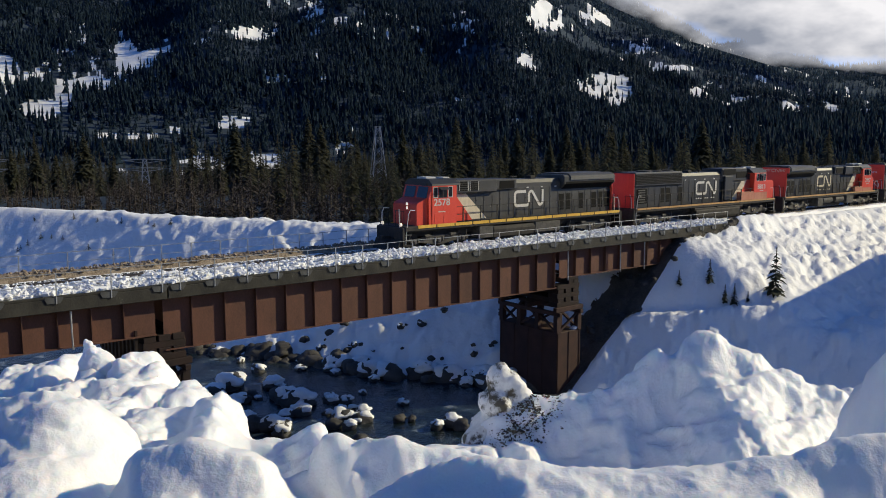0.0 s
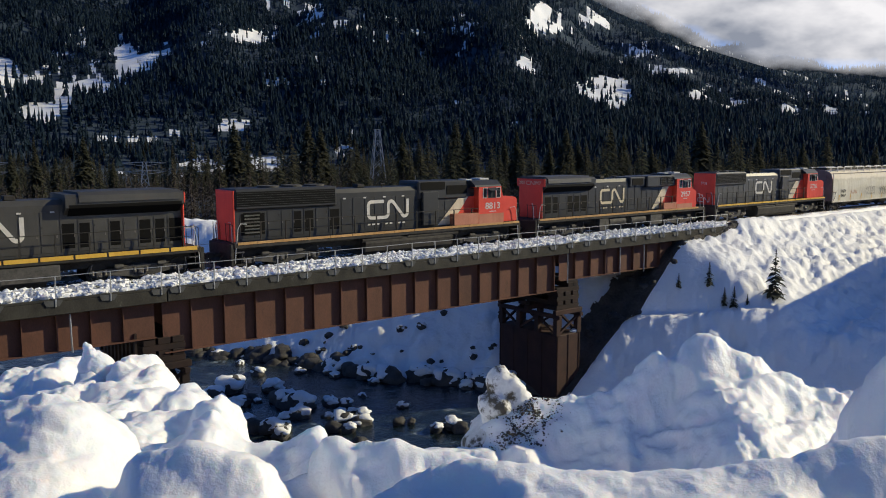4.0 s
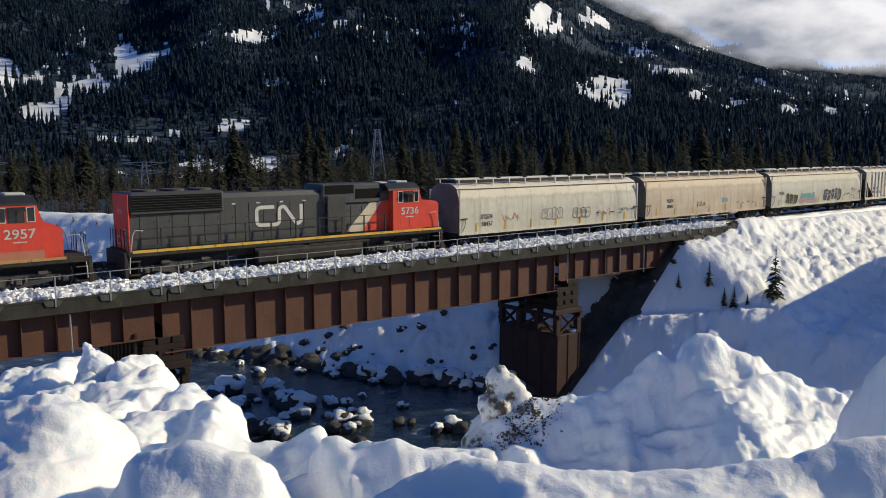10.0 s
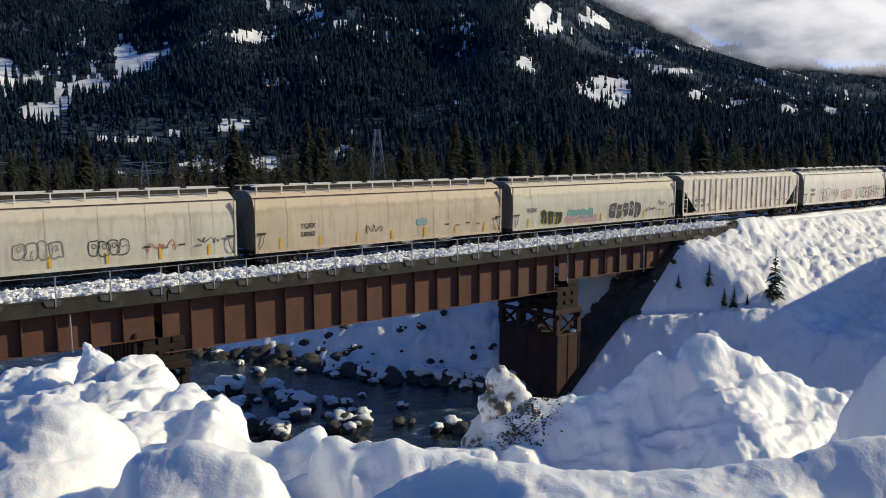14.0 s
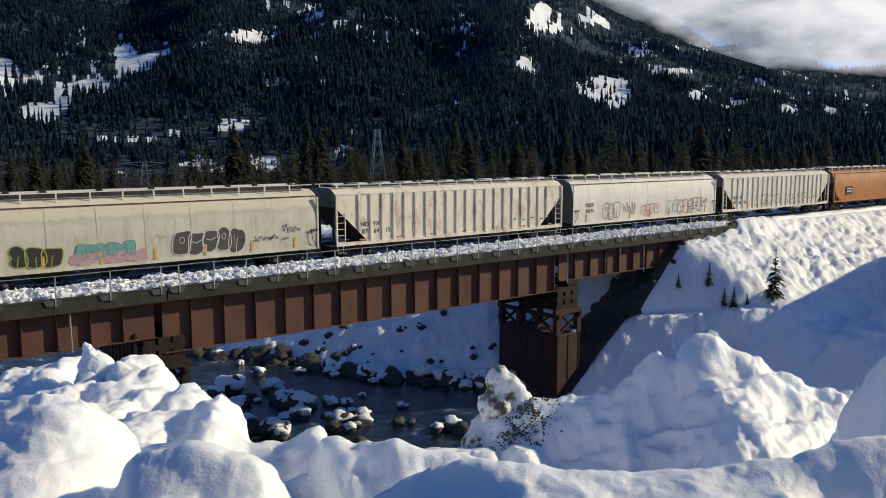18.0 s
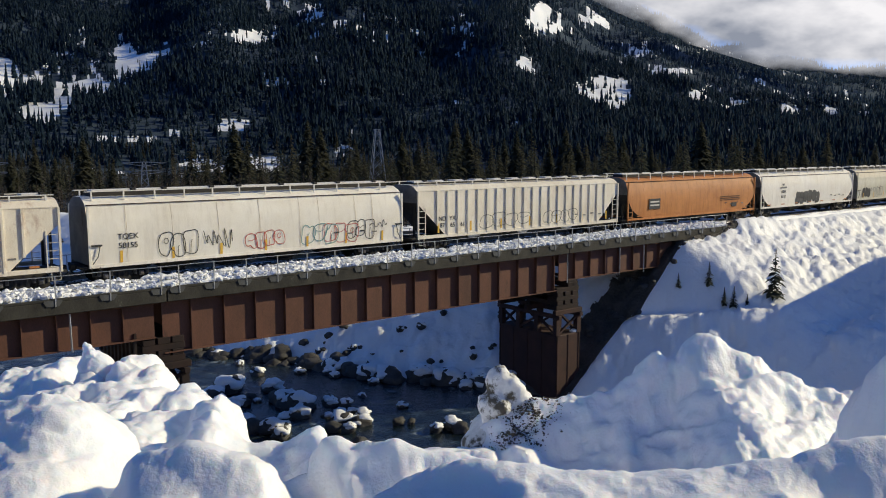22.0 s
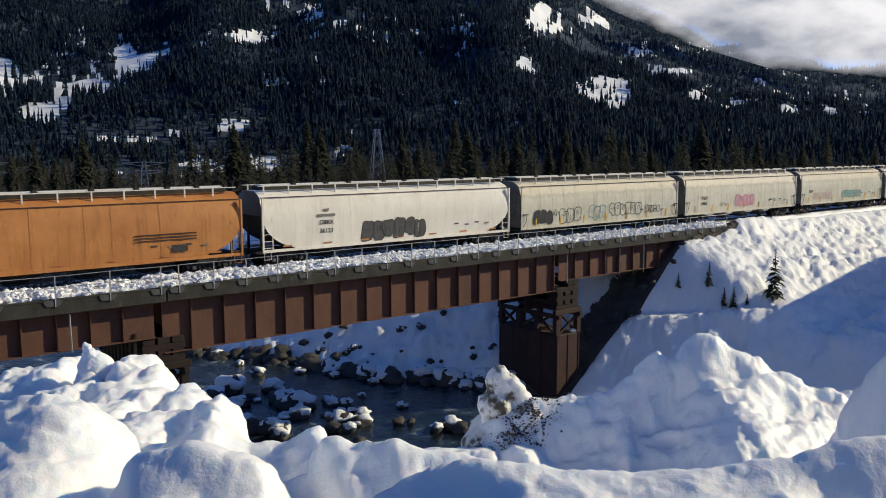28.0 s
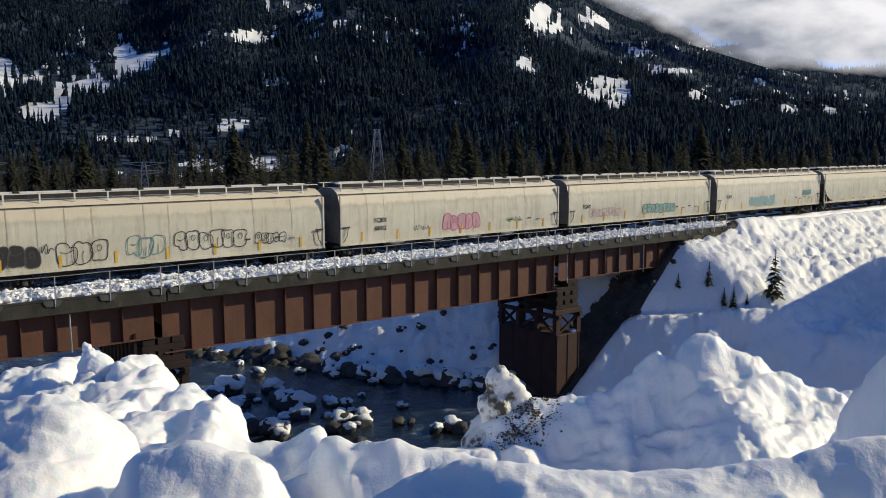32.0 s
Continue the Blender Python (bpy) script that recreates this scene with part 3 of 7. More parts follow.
def build_bank():
    r = np.concatenate([np.arange(-5.2, -3.1, 0.06), np.arange(-3.1, 3.1, 0.0095), np.arange(3.1, 5.2, 0.06)])
    a = np.concatenate([np.arange(1.5, 5.4, 0.0125), np.arange(5.45, 9.5, 0.1)])
    R, D = np.meshgrid(r, a)
    x, y = plan(R, D)
    low = step01(1.95, 1.55, D) + step01(4.2, 5.1, np.abs(R))
    z = EYE[2] + bank_height(R, D)
    z = z + (np.minimum(z, 4.86) - z) * np.clip(low, 0, 1)
    # lumps that stand out of the surface, strongest on steep faces
    gd, gr = np.gradient(z, a, r)
    ln = np.sqrt(1 + gd ** 2 + gr ** 2)
    inside = (np.abs(R) < 3.0) & (D > 2.0) & (D < 5.4)
    P = np.stack([R, D, z], -1)[inside]
    lump = np.array([0.052 * noise.noise(Vector(q) * 5.0) + 0.030 * noise.noise(Vector(q) * 11.0) + 0.014 * abs(noise.noise(Vector(q) * 23.0)) for q in P])
    push = np.zeros(R.shape)
    push[inside] = lump * (0.45 + 0.55 * step01(2.55, 2.9, D))[inside] * (0.4 + 0.5 * step01(0.25, 0.9, 1 - 1 / ln)[inside]) * (1 - 0.35 * step01(1.2, 1.6, R) * step01(3.3, 3.6, D))[inside]
    R, D, z = R - push * gr / ln, D - push * gd / ln, z + push / ln
    x, y = plan(R, D)
    n, k = R.shape
    i, j = np.meshgrid(np.arange(n - 1), np.arange(k - 1), indexing="ij")
    f = np.stack([i * k + j, i * k + j + 1, (i + 1) * k + j + 1, (i + 1) * k + j], -1).reshape(-1, 4)
    ob = sheet("snow_bank", np.stack([x, y, z], -1).reshape(-1, 3), f, [SNOW_BANK])
    return tagged(ob, "ploughed bank of lumpy white snow beside the road", "snow bank", kind="structure")


build_bank()
# ---- rough stones and chunks ----
def stone_mesh(name, seed, material, levels=2, rough=0.35, squash=(1, 1, 1)):
    """A lumpy unit stone."""
    bm = bmesh.new()
    bmesh.ops.create_icosphere(bm, subdivisions=levels, radius=1)
    off = Vector((seed * 3.7, seed * 1.3, seed * 7.1))
    for v in bm.verts:
        n = v.co.normalized()
        k = 1 + rough * noise.noise(n * 1.2 + off) + 0.4 * rough * noise.noise(n * 2.9 + off)
        v.co = Vector((n.x * squash[0], n.y * squash[1], n.z * squash[2])) * k
    me = bpy.data.meshes.new(name)
    bm.to_mesh(me)
    bm.free()
    me.materials.append(material)
    me.polygons.foreach_set("use_smooth", [True] * len(me.polygons))
    return me


def rubble(name, centres, sizes, material, seed, label, category, smooth=False):
    """Many small broken chunks in one mesh: jittered 20-sided lumps."""
    rng = np.random.RandomState(seed)
    bm = bmesh.new()
    bmesh.ops.create_icosphere(bm, subdivisions=1, radius=1)
    bm.verts.index_update()
    v = np.array([q.co[:] for q in bm.verts])
    f = np.array([[q.index for q in t.verts] for t in bm.faces])
    bm.free()
    n = len(centres)
    jit = 1 + 0.5 * (rng.rand(n, len(v), 1) - 0.5)
    stretch = sizes[:, None, None] * (0.6 + 0.8 * rng.rand(n, 1, 3)) * np.array([1, 1, 0.75])
    P = v[None] * jit * stretch
    a = rng.rand(n) * 6.28
    c, s_ = np.cos(a)[:, None], np.sin(a)[:, None]
    P = np.stack([P[..., 0] * c - P[..., 1] * s_, P[..., 0] * s_ + P[..., 1] * c, P[..., 2]], -1) + centres[:, None]
    F = f[None] + (np.arange(n) * len(v))[:, None, None]
    ob = sheet(name, P.reshape(-1, 3), F.reshape(-1, 3), [material], None, smooth)
    return tagged(ob, label, category, kind="stuff")


# ---- bridge ----
SPANS = ((-8.0, 13.72, -2.57, -7.12, 1.483), (14.12, 42.45, -3.428, 15.53, 1.774), (42.85, 56.3, -2.767, 44.34, 1.680))


def build_bridge():
    br = thing("railway_bridge", "steel girder railway bridge with rusty brown webs and concrete deck", "bridge")
    for a, b in ((-8.0, 14.15), (14.2, 43.2), (43.25, 64.5)):
        part("deck", Mesh().box(a, b, 39.0, 46.3, -0.74, -0.12, c=0.03), CONCRETE, br, "weathered dark grey concrete deck slab")
        for y0, y1 in ((39.0, 39.22), (46.08, 46.3)):
            part("kerb", Mesh().box(a, b, y0, y1, -0.118, 0.0, c=0.015), CONCRETE, br)
    for (a, b, zb, first, gap) in SPANS:
        for yw, s in ((39.68, -1), (45.62, 1)):
            gi = part("girder", Mesh().box(a, b, yw - 0.02, yw + 0.02, zb + 0.06, -0.80), RUST, br, "rusty brown plate girder web")
            part("flange", Mesh().box(a, b, yw - 0.25, yw + 0.25, zb, zb + 0.06), RUST, gi)
            part("flange", Mesh().box(a, b, yw - 0.25, yw + 0.25, -0.80, -0.742), RUST, gi)
            st = Mesh().box(-0.02, 0.02, min(0, s * 0.25), max(0, s * 0.25), zb + 0.062, -0.802).mesh("stiffener", RUST)
            x = first
            while x < b - 0.2:
                part("stiffener", st, None, gi).location = (x, yw + s * 0.022, 0)
                x += gap
        for k in range(int((b - a) / 3.6) + 1):
            x = min(a + 0.3 + 3.6 * k, b - 0.3)
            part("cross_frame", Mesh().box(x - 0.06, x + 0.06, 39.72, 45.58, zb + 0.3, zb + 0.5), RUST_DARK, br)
    part("abutment", Mesh().box(57.2, 65.0, 39.55, 45.7, -8.5, -0.745, c=0.04), CONCRETE, br, "dark stained concrete abutment")
    part("bearing_shelf", Mesh().box(56.6, 57.2, 39.4, 45.8, -8.5, -2.9, c=0.03), CONCRETE, br)
    for x, z0, z1 in ((9.72, -2.6, -0.8), (43.25, -2.9, -0.78), (49.1, -2.85, -0.5), (52.05, -2.9, -0.6)):
        part("drain_pipe", Mesh().tube([(x, 39.2, z1), (x, 39.18, (z0 + z1) / 2), (x + 0.03, 39.2, z0)], 0.045, 8), GALV, br, "thin pale drain pipe")
    return br


build_bridge()

BRACKET = mottled("pale_bracket_steel", (0.04, 0.042, 0.042), (0.10, 0.105, 0.105), 2, 0.7, fine=20)


def build_handrail(y, s, label):
    h = thing("handrail", label, "handrail", "bridge handrails")
    xs = [-7.7 + 2.4 * k for k in range(10)] + [14.8 + 1.79 * k for k in range(28)]
    post = Mesh().box(-0.022, 0.022, -0.022, 0.022, -0.35, 1.06).mesh("post", GALV)
    plate = Mesh().prism([(-0.48, -0.04), (0.28, -0.04), (0.30, -0.10), (0.14, -0.33), (-0.40, -0.31), (-0.50, -0.10)], min(0, s * 0.05), max(0, s * 0.05), "y").mesh("bracket", BRACKET)
    for x in xs:
        o = part("post", post, None, h)
        o.matrix_basis = pose(x, y + s * 0.06, 0, 0, 1.2 * math.sin(x * 5), 0)
        part("bracket", plate, None, h).location = (x, y + s * 0.002, 0)
    for a, b in ((-8, 14.70), (14.73, 63.2)):
        for z, r in ((1.05, 0.019), (0.53, 0.013)):
            n = int((b - a) / 1.2)
            path = [(a + (b - a) * k / n, y + s * 0.06, z + 0.012 * math.sin(k * 1.7)) for k in range(n + 1)]
            part("rail", Mesh().tube(path, r, 6), GALV, h)
    return h


build_handrail(39.0, -1, "thin galvanised two-rail handrail along the snowy bridge deck")
build_handrail(46.3, 1, "thin galvanised two-rail handrail beside a gravel strip")


# darker copy of the pier steel: deck shade on the bearing beams put into colour
PIER_DARK = mottled("shade_dark_steel", (0.010, 0.006, 0.005), (0.030, 0.014, 0.011), 1.0, 0.85, fine=25, bumpy=0.2, dist=0.005)


def build_pier(x0, hx, y0, y1, zt, cap, zb, label, sheets=False, steel=RUST_DARK):
    """Timber-and-steel pier: bearing stack, cap frame on braced posts, caisson."""
    p = thing("bridge_pier", label, "bridge pier", "bridge piers", at=(x0, 0, 0))
    part("caisson", Mesh().box(-hx, hx, y0, y1, zb, cap - 1.85, c=0.05), steel, p, "rusted sheet steel caisson")
    for k in range(5):
        y = y0 + 0.05 + k * (y1 - y0 - 0.1) / 4
        part("rib", Mesh().box(-hx - 0.05, -hx - 0.002, y - 0.04, y + 0.04, zb, cap - 1.88), steel, p)
    for k in range(3):
        x = -hx + 0.06 + k * (2 * hx - 0.12) / 2
        part("rib", Mesh().box(x - 0.04, x + 0.04, y0 - 0.05, y0 - 0.002, zb, cap - 1.88), steel, p)
    for y in (y0 + 0.1, (y0 + y1) / 2, y1 - 0.1):
        part("cap_beam", Mesh().box(-hx - 0.22, hx + 0.22, y - 0.16, y + 0.16, cap - 0.34, cap, c=0.02), steel, p)
    for x in (-hx + 0.08, hx - 0.08):
        part("cap_beam", Mesh().box(x - 0.15, x + 0.15, y0 - 0.25, y1 + 0.25, cap - 0.62, cap - 0.345, c=0.02), steel, p)
    post = Mesh().box(-0.19, 0.19, -0.19, 0.19, cap - 1.85, cap - 0.62).mesh("post", steel)
    ys = [y0 + 0.15 + k * (y1 - y0 - 0.3) / 3 for k in range(4)]
    for x in (-hx + 0.1, hx - 0.1):
        for y in ys:
            part("post", post, None, p).location = (x, y, 0)
        for k in range(3):
            a, b = (ys[k], ys[k + 1]) if k % 2 == 0 else (ys[k + 1], ys[k])
            part("brace", Mesh().tube([(x, a, cap - 1.8), (x, b, cap - 0.68)], 0.11, 4), steel, p)
    for y in (ys[0], ys[-1]):
        part("brace", Mesh().tube([(-hx + 0.25, y, cap - 1.8), (hx - 0.25, y, cap - 0.68)], 0.11, 4), steel, p)
    if not sheets:
        ob = part("snow_cap", stone_mesh("snow_cap", 77, SNOW_CHUNK, 3, 0.4, (1.0, 0.7, 0.45)), None, p, "small heap of snow on the pier ledge")
        ob.matrix_basis = pose(hx - 0.35, y0 + 0.25, cap - 1.78) @ Matrix.Diagonal((0.36, 0.36, 0.36, 1))
    # crossed layers of beams under the girder bearings
    z, lay = cap, 0
    while z < zt - 0.12:
        t = min(0.32, zt - z)
        # the top layers carry the short span alone and are narrower
        slim = z > zt - 0.75 and zt - cap > 1.5
        wx, mx = (0.5, 0.5) if slim else (hx * 0.98, 0.0)
        if lay % 2 == 0:
            for y in (y0 + 0.35, y0 + 0.8, (y0 + y1) / 2, y1 - 0.85, y1 - 0.35):
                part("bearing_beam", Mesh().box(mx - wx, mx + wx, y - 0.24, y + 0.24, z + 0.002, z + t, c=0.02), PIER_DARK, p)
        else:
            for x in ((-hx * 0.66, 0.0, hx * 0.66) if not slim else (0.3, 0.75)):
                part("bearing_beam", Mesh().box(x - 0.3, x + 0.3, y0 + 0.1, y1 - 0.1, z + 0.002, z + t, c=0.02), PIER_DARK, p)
        z, lay = z + t, lay + 1
    if sheets:
        for k in range(9):
            y = y0 + 0.3 + k * 0.62
            part("pile_plank", Mesh().box(-hx - 0.32, -hx - 0.2, y - 0.13, y + 0.13, cap - 1.6, zt + 0.3), steel, p)
    return p


build_pier(43.6, 1.2, 39.3, 45.3, -2.73, -4.85, -13.2, "rusted steel bridge pier with braced frame standing in the river")
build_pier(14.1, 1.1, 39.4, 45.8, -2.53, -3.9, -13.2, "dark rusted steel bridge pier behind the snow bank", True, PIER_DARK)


def build_track():
    t = thing("railway_track", "snow-covered railway track with two steel rails", "railway track", kind="structure")
    for y in (TRACK_Y - 0.755, TRACK_Y + 0.755):
        m = Mesh().prism([(y - 0.07, -0.17), (y + 0.07, -0.17), (y + 0.07, -0.15), (y + 0.01, -0.13), (y + 0.01, -0.04), (y + 0.035, -0.03), (y + 0.035, 0), (y - 0.035, 0), (y - 0.035, -0.03), (y - 0.01, -0.04), (y - 0.01, -0.13), (y - 0.07, -0.15)], -60, 430)
        part("rail", m, RAIL, t)
    # packed snow between kerbs, and beyond the bridge on the bank
    xs = np.concatenate([np.arange(-60, 0, 1.5), np.arange(0, 66, 0.16), np.arange(66, 430, 1.5)])
    ys = np.arange(39.24, 46.07, 0.12)
    X, Y = np.meshgrid(xs, ys, indexing="ij")
    near = step01(41.4, 40.3, Y) * step01(39.22, 39.5, Y)
    far = step01(44.6, 45.2, Y) * step01(46.08, 45.7, Y)
    Z = -0.16 + 0.10 * (fbm(X / 0.7, Y / 0.7, 3) - 0.5) + near * (0.30 + 0.30 * (fbm(X / 0.9, Y / 0.6, 3) - 0.35)) + far * (0.30 + 0.12 * fbm(X / 0.6, Y / 0.6, 3))
    Z = np.where(np.abs(np.abs(Y - TRACK_Y) - 0.755) < 0.16, -0.17, Z)
    n, k = X.shape
    i, j = np.meshgrid(np.arange(n - 1), np.arange(k - 1), indexing="ij")
    f = np.stack([i * k + j, i * k + j + 1, (i + 1) * k + j + 1, (i + 1) * k + j], -1).reshape(-1, 4)
    yc = Y.ravel()[f].mean(1)
    idx = ((yc > 44.75) & (X.ravel()[f].mean(1) < 66)).astype(int)
    ob = sheet("packed_snow", np.stack([X, Y, Z], -1).reshape(-1, 3), f, [SNOW_CHUNK, GRAVEL], idx, False)
    ob.parent = t
    tagged(ob, "packed snow and dirty gravel over the track bed")
    return t


build_track()

_r = np.random.RandomState(11)


def strew(n, x0, x1, y0, y1, lo, hi, power, lift):
    x, y = x0 + (x1 - x0) * _r.rand(n), y0 + (y1 - y0) * _r.rand(n)
    s = lo + (hi - lo) * _r.rand(n) ** power
    return np.stack([x, y, lift(x, y, s)], -1), s


c, s = strew(5200, -4, 63.5, 39.15, 40.9, 0.035, 0.19, 2.2, lambda x, y, s: 0.02 + 0.28 * step01(39.15, 39.7, y) * step01(41.3, 40.4, y) * (0.4 + fbm(x / 0.9, y / 0.6, 3)) + 0.3 * s)
rubble("snow_chunks", c, s, SNOW_CHUNK, 3, "heap of broken white snow chunks along the bridge deck", "snow")
c, s = strew(2600, -4, 40, 40.9, 44.4, 0.03, 0.15, 2.4, lambda x, y, s: -0.12 + 0.3 * s)
c = c[np.abs(np.abs(c[:, 1] - TRACK_Y) - 0.755) > 0.24]
rubble("snow_crumbs", c, np.full(len(c), 0.07), SNOW_CHUNK, 4, "crumbled snow scattered between the rails", "snow")
c, s = strew(2600, -4, 63.5, 44.9, 46.1, 0.03, 0.13, 1.8, lambda x, y, s: 0.06 + 0.16 * step01(44.8, 45.3, y) + 0.3 * s)
rubble("gravel_stones", c, s, GRAVEL, 5, "brown gravel stones along the far deck edge", "gravel")
# ---- train paints ----
def car_paint(name, lo, hi, rust=0.5, grime=0.5, shift=0.0, rough=0.6, band=None):
    """Weathered car paint: broad fading, vertical dirt streaks, rust blotches, fine grain."""
    def build(nt, b):
        tc = nt.nodes.new("ShaderNodeTexCoord")
        mp = nd(nt, "ShaderNodeMapping", Location=(shift, 0, shift * 0.37))
        nt.links.new(tc.outputs["Object"], mp.inputs["Vector"])
        v = mp.outputs["Vector"]
        st = nd(nt, "ShaderNodeMapping", Scale=(1.6, 1.6, 0.16))
        nt.links.new(v, st.inputs["Vector"])
        c = ramp(nt, noise_tex(nt, v, 0.55, 5, 0.6), [(0.3, lo), (0.7, hi)])
        streak = ramp(nt, noise_tex(nt, st.outputs["Vector"], 2.6, 7, 0.65), [(0.5, (0, 0, 0)), (0.8, (grime, grime, grime))])
        c = mix(nt, streak, c, tuple(0.35 * q * w for q, w in zip(lo, (1.1, 0.95, 0.75))))
        if band:
            # wash line below the roof edge: cleaner paint above a scalloped dark tide mark
            al = nd(nt, "ShaderNodeMapping", Scale=(0.75, 0.0, 0.0))
            nt.links.new(v, al.inputs["Vector"])
            sep = nt.nodes.new("ShaderNodeSeparateXYZ")
            nt.links.new(tc.outputs["Object"], sep.inputs[0])
            ma = nt.nodes.new("ShaderNodeMath")
            ma.operation = "MULTIPLY_ADD"
            nt.links.new(noise_tex(nt, al.outputs["Vector"], 1.0, 7, 0.7), ma.inputs[0])
            ma.inputs[1].default_value = 0.9
            nt.links.new(sep.outputs["Z"], ma.inputs[2])
            mr = nd(nt, "ShaderNodeMapRange", From_Min=3.0, From_Max=5.0)
            nt.links.new(ma.outputs[0], mr.inputs["Value"])
            c = mix(nt, ramp(nt, mr.outputs[0], [(0.38, (0, 0, 0)), (0.52, (1, 1, 1))]), c, band)
            c = mix(nt, ramp(nt, mr.outputs[0], [(0.25, (0, 0, 0)), (0.40, (0.28, 0.28, 0.28)), (0.47, (0, 0, 0))]), c, tuple(0.45 * q * w for q, w in zip(lo, (1.1, 0.9, 0.65))))
        rs = nd(nt, "ShaderNodeMapping", Scale=(1.0, 1.0, 0.45))
        nt.links.new(v, rs.inputs["Vector"])
        r = ramp(nt, noise_tex(nt, rs.outputs["Vector"], 1.5, 10, 0.72), [(0.56 if rust < 0.8 else 0.51, (0, 0, 0)), (0.72, (rust, rust, rust))])
        c = mix(nt, r, c, (0.30, 0.11, 0.03))
        f = noise_tex(nt, v, 30, 3)
        c = mix(nt, 0.18, c, ramp(nt, f, [(0.35, tuple(0.45 * q for q in lo)), (0.65, hi)]))
        nt.links.new(c, b.inputs["Base Color"])
        bump(nt, b, noise_tex(nt, v, 1.3, 3), 0.12, 0.08)
    return mat(name, build, hi, rough)


CREAM_A = car_paint("faded_cream_paint", (0.60, 0.565, 0.45), (0.75, 0.725, 0.61), 0.35, 0.55, 3.0, band=(0.80, 0.72, 0.57))
TAN_PAINT = car_paint("faded_tan_paint", (0.54, 0.44, 0.31), (0.70, 0.59, 0.445), 0.3, 0.5, 11.0, band=(0.74, 0.60, 0.43))
GREY_CREAM = car_paint("grey_green_cream_paint", (0.57, 0.545, 0.43), (0.73, 0.705, 0.585), 0.4, 0.55, 23.0, band=(0.74, 0.66, 0.50))
WHITE_RUSTY = car_paint("white_paint_with_rust", (0.79, 0.71, 0.56), (0.90, 0.84, 0.71), 0.85, 0.2, 31.0)
RIB_WHITE = car_paint("white_ribbed_car_paint", (0.74, 0.68, 0.55), (0.88, 0.83, 0.72), 0.3, 0.3, 71.0)
# grime plus the shade on the sunless car ends, put into one grey
END_GREY = mottled("grimy_shaded_car_end", (0.10, 0.10, 0.095), (0.24, 0.235, 0.22), 1.2, 0.75, fine=12)
WHITE_CAR = car_paint("white_car_paint", (0.82, 0.77, 0.66), (0.93, 0.90, 0.81), 0.2, 0.3, 47.0)
ORANGE_CAR = car_paint("weathered_orange_paint", (0.42, 0.16, 0.035), (0.62, 0.27, 0.07), 0.45, 0.6, 59.0)
LOCO_RED = car_paint("faded_red_orange_paint", (0.64, 0.055, 0.030), (0.80, 0.09, 0.045), 0.04, 0.25, 5.0, 0.45)
LOCO_BLACK = car_paint("dusty_black_paint", (0.012, 0.0135, 0.015), (0.030, 0.032, 0.034), 0.05, 0.3, 7.0, 0.5)
LOCO_GREY = car_paint("dusty_grey_black_paint", (0.028, 0.028, 0.026), (0.068, 0.066, 0.059), 0.1, 0.4, 9.0, 0.5)
# dust tone, its base lifted also for the hood's grazing sun sheen
LOCO_DUSTY = car_paint("dusty_sheen_black_paint", (0.024, 0.025, 0.024), (0.056, 0.056, 0.050), 0.1, 0.4, 11.0, 0.5)
DUST_GREY = car_paint("dusty_grey_green_paint", (0.06, 0.06, 0.05), (0.16, 0.155, 0.135), 0.1, 0.5, 21.0, 0.5)
CREAM_STRIPE = car_paint("dirty_cream_stripe_paint", (0.62, 0.53, 0.37), (0.78, 0.70, 0.54), 0.1, 0.4, 13.0)
DUSTY_ROSE = car_paint("dusty_rose_paint", (0.42, 0.15, 0.085), (0.56, 0.25, 0.15), 0.1, 0.4, 15.0)
YELLOW = car_paint("yellow_sill_paint", (0.66, 0.38, 0.03), (0.80, 0.52, 0.07), 0.1, 0.3, 17.0)
TAN_SILL = car_paint("dusty_gold_sill_paint", (0.45, 0.25, 0.08), (0.60, 0.36, 0.13), 0.2, 0.4, 19.0)
WHITE_LETTER = mottled("white_lettering", (0.6, 0.58, 0.52), (0.75, 0.73, 0.68), 3, 0.6)
CREAM_LETTER = mottled("cream_lettering", (0.62, 0.54, 0.36), (0.74, 0.66, 0.48), 3, 0.6)
BLACK_LETTER = mottled("black_lettering", (0.02, 0.02, 0.02), (0.05, 0.05, 0.05), 3, 0.6)
GRILLE = mottled("black_grille", (0.002, 0.002, 0.002), (0.004, 0.004, 0.004), 9, 0.7)
UNDER = mottled("grimy_underframe", (0.012, 0.011, 0.010), (0.05, 0.045, 0.038), 2.5, 0.8, fine=15, bumpy=0.3)
GRIME_GREY = mottled("grimy_grey_truck", (0.03, 0.03, 0.027), (0.11, 0.104, 0.095), 3, 0.8, fine=15, bumpy=0.3)
GRILLE.node_tree.nodes["Principled BSDF"].inputs["Specular IOR Level"].default_value = 0.15
for _m in (LOCO_BLACK, LOCO_GREY, LOCO_DUSTY, DUST_GREY):
    _m.node_tree.nodes["Principled BSDF"].inputs["Specular IOR Level"].default_value = 0.6
    _m.node_tree.nodes["Principled BSDF"].inputs["Roughness"].default_value = 0.5
LOCO_DUSTY.node_tree.nodes["Principled BSDF"].inputs["Specular IOR Level"].default_value = 1.0
STEEL = mottled("worn_steel", (0.12, 0.11, 0.10), (0.30, 0.28, 0.26), 6, 0.45, 0.7)
GLASS = mat("cab_glass", None, (0.02, 0.025, 0.03), 0.08)
FRAME_WHITE = mottled("white_window_frame", (0.55, 0.54, 0.5), (0.7, 0.69, 0.66), 4, 0.5)
BROWN_EDGE = mottled("rust_brown_edge", (0.03, 0.018, 0.012), (0.085, 0.045, 0.028), 4, 0.85)

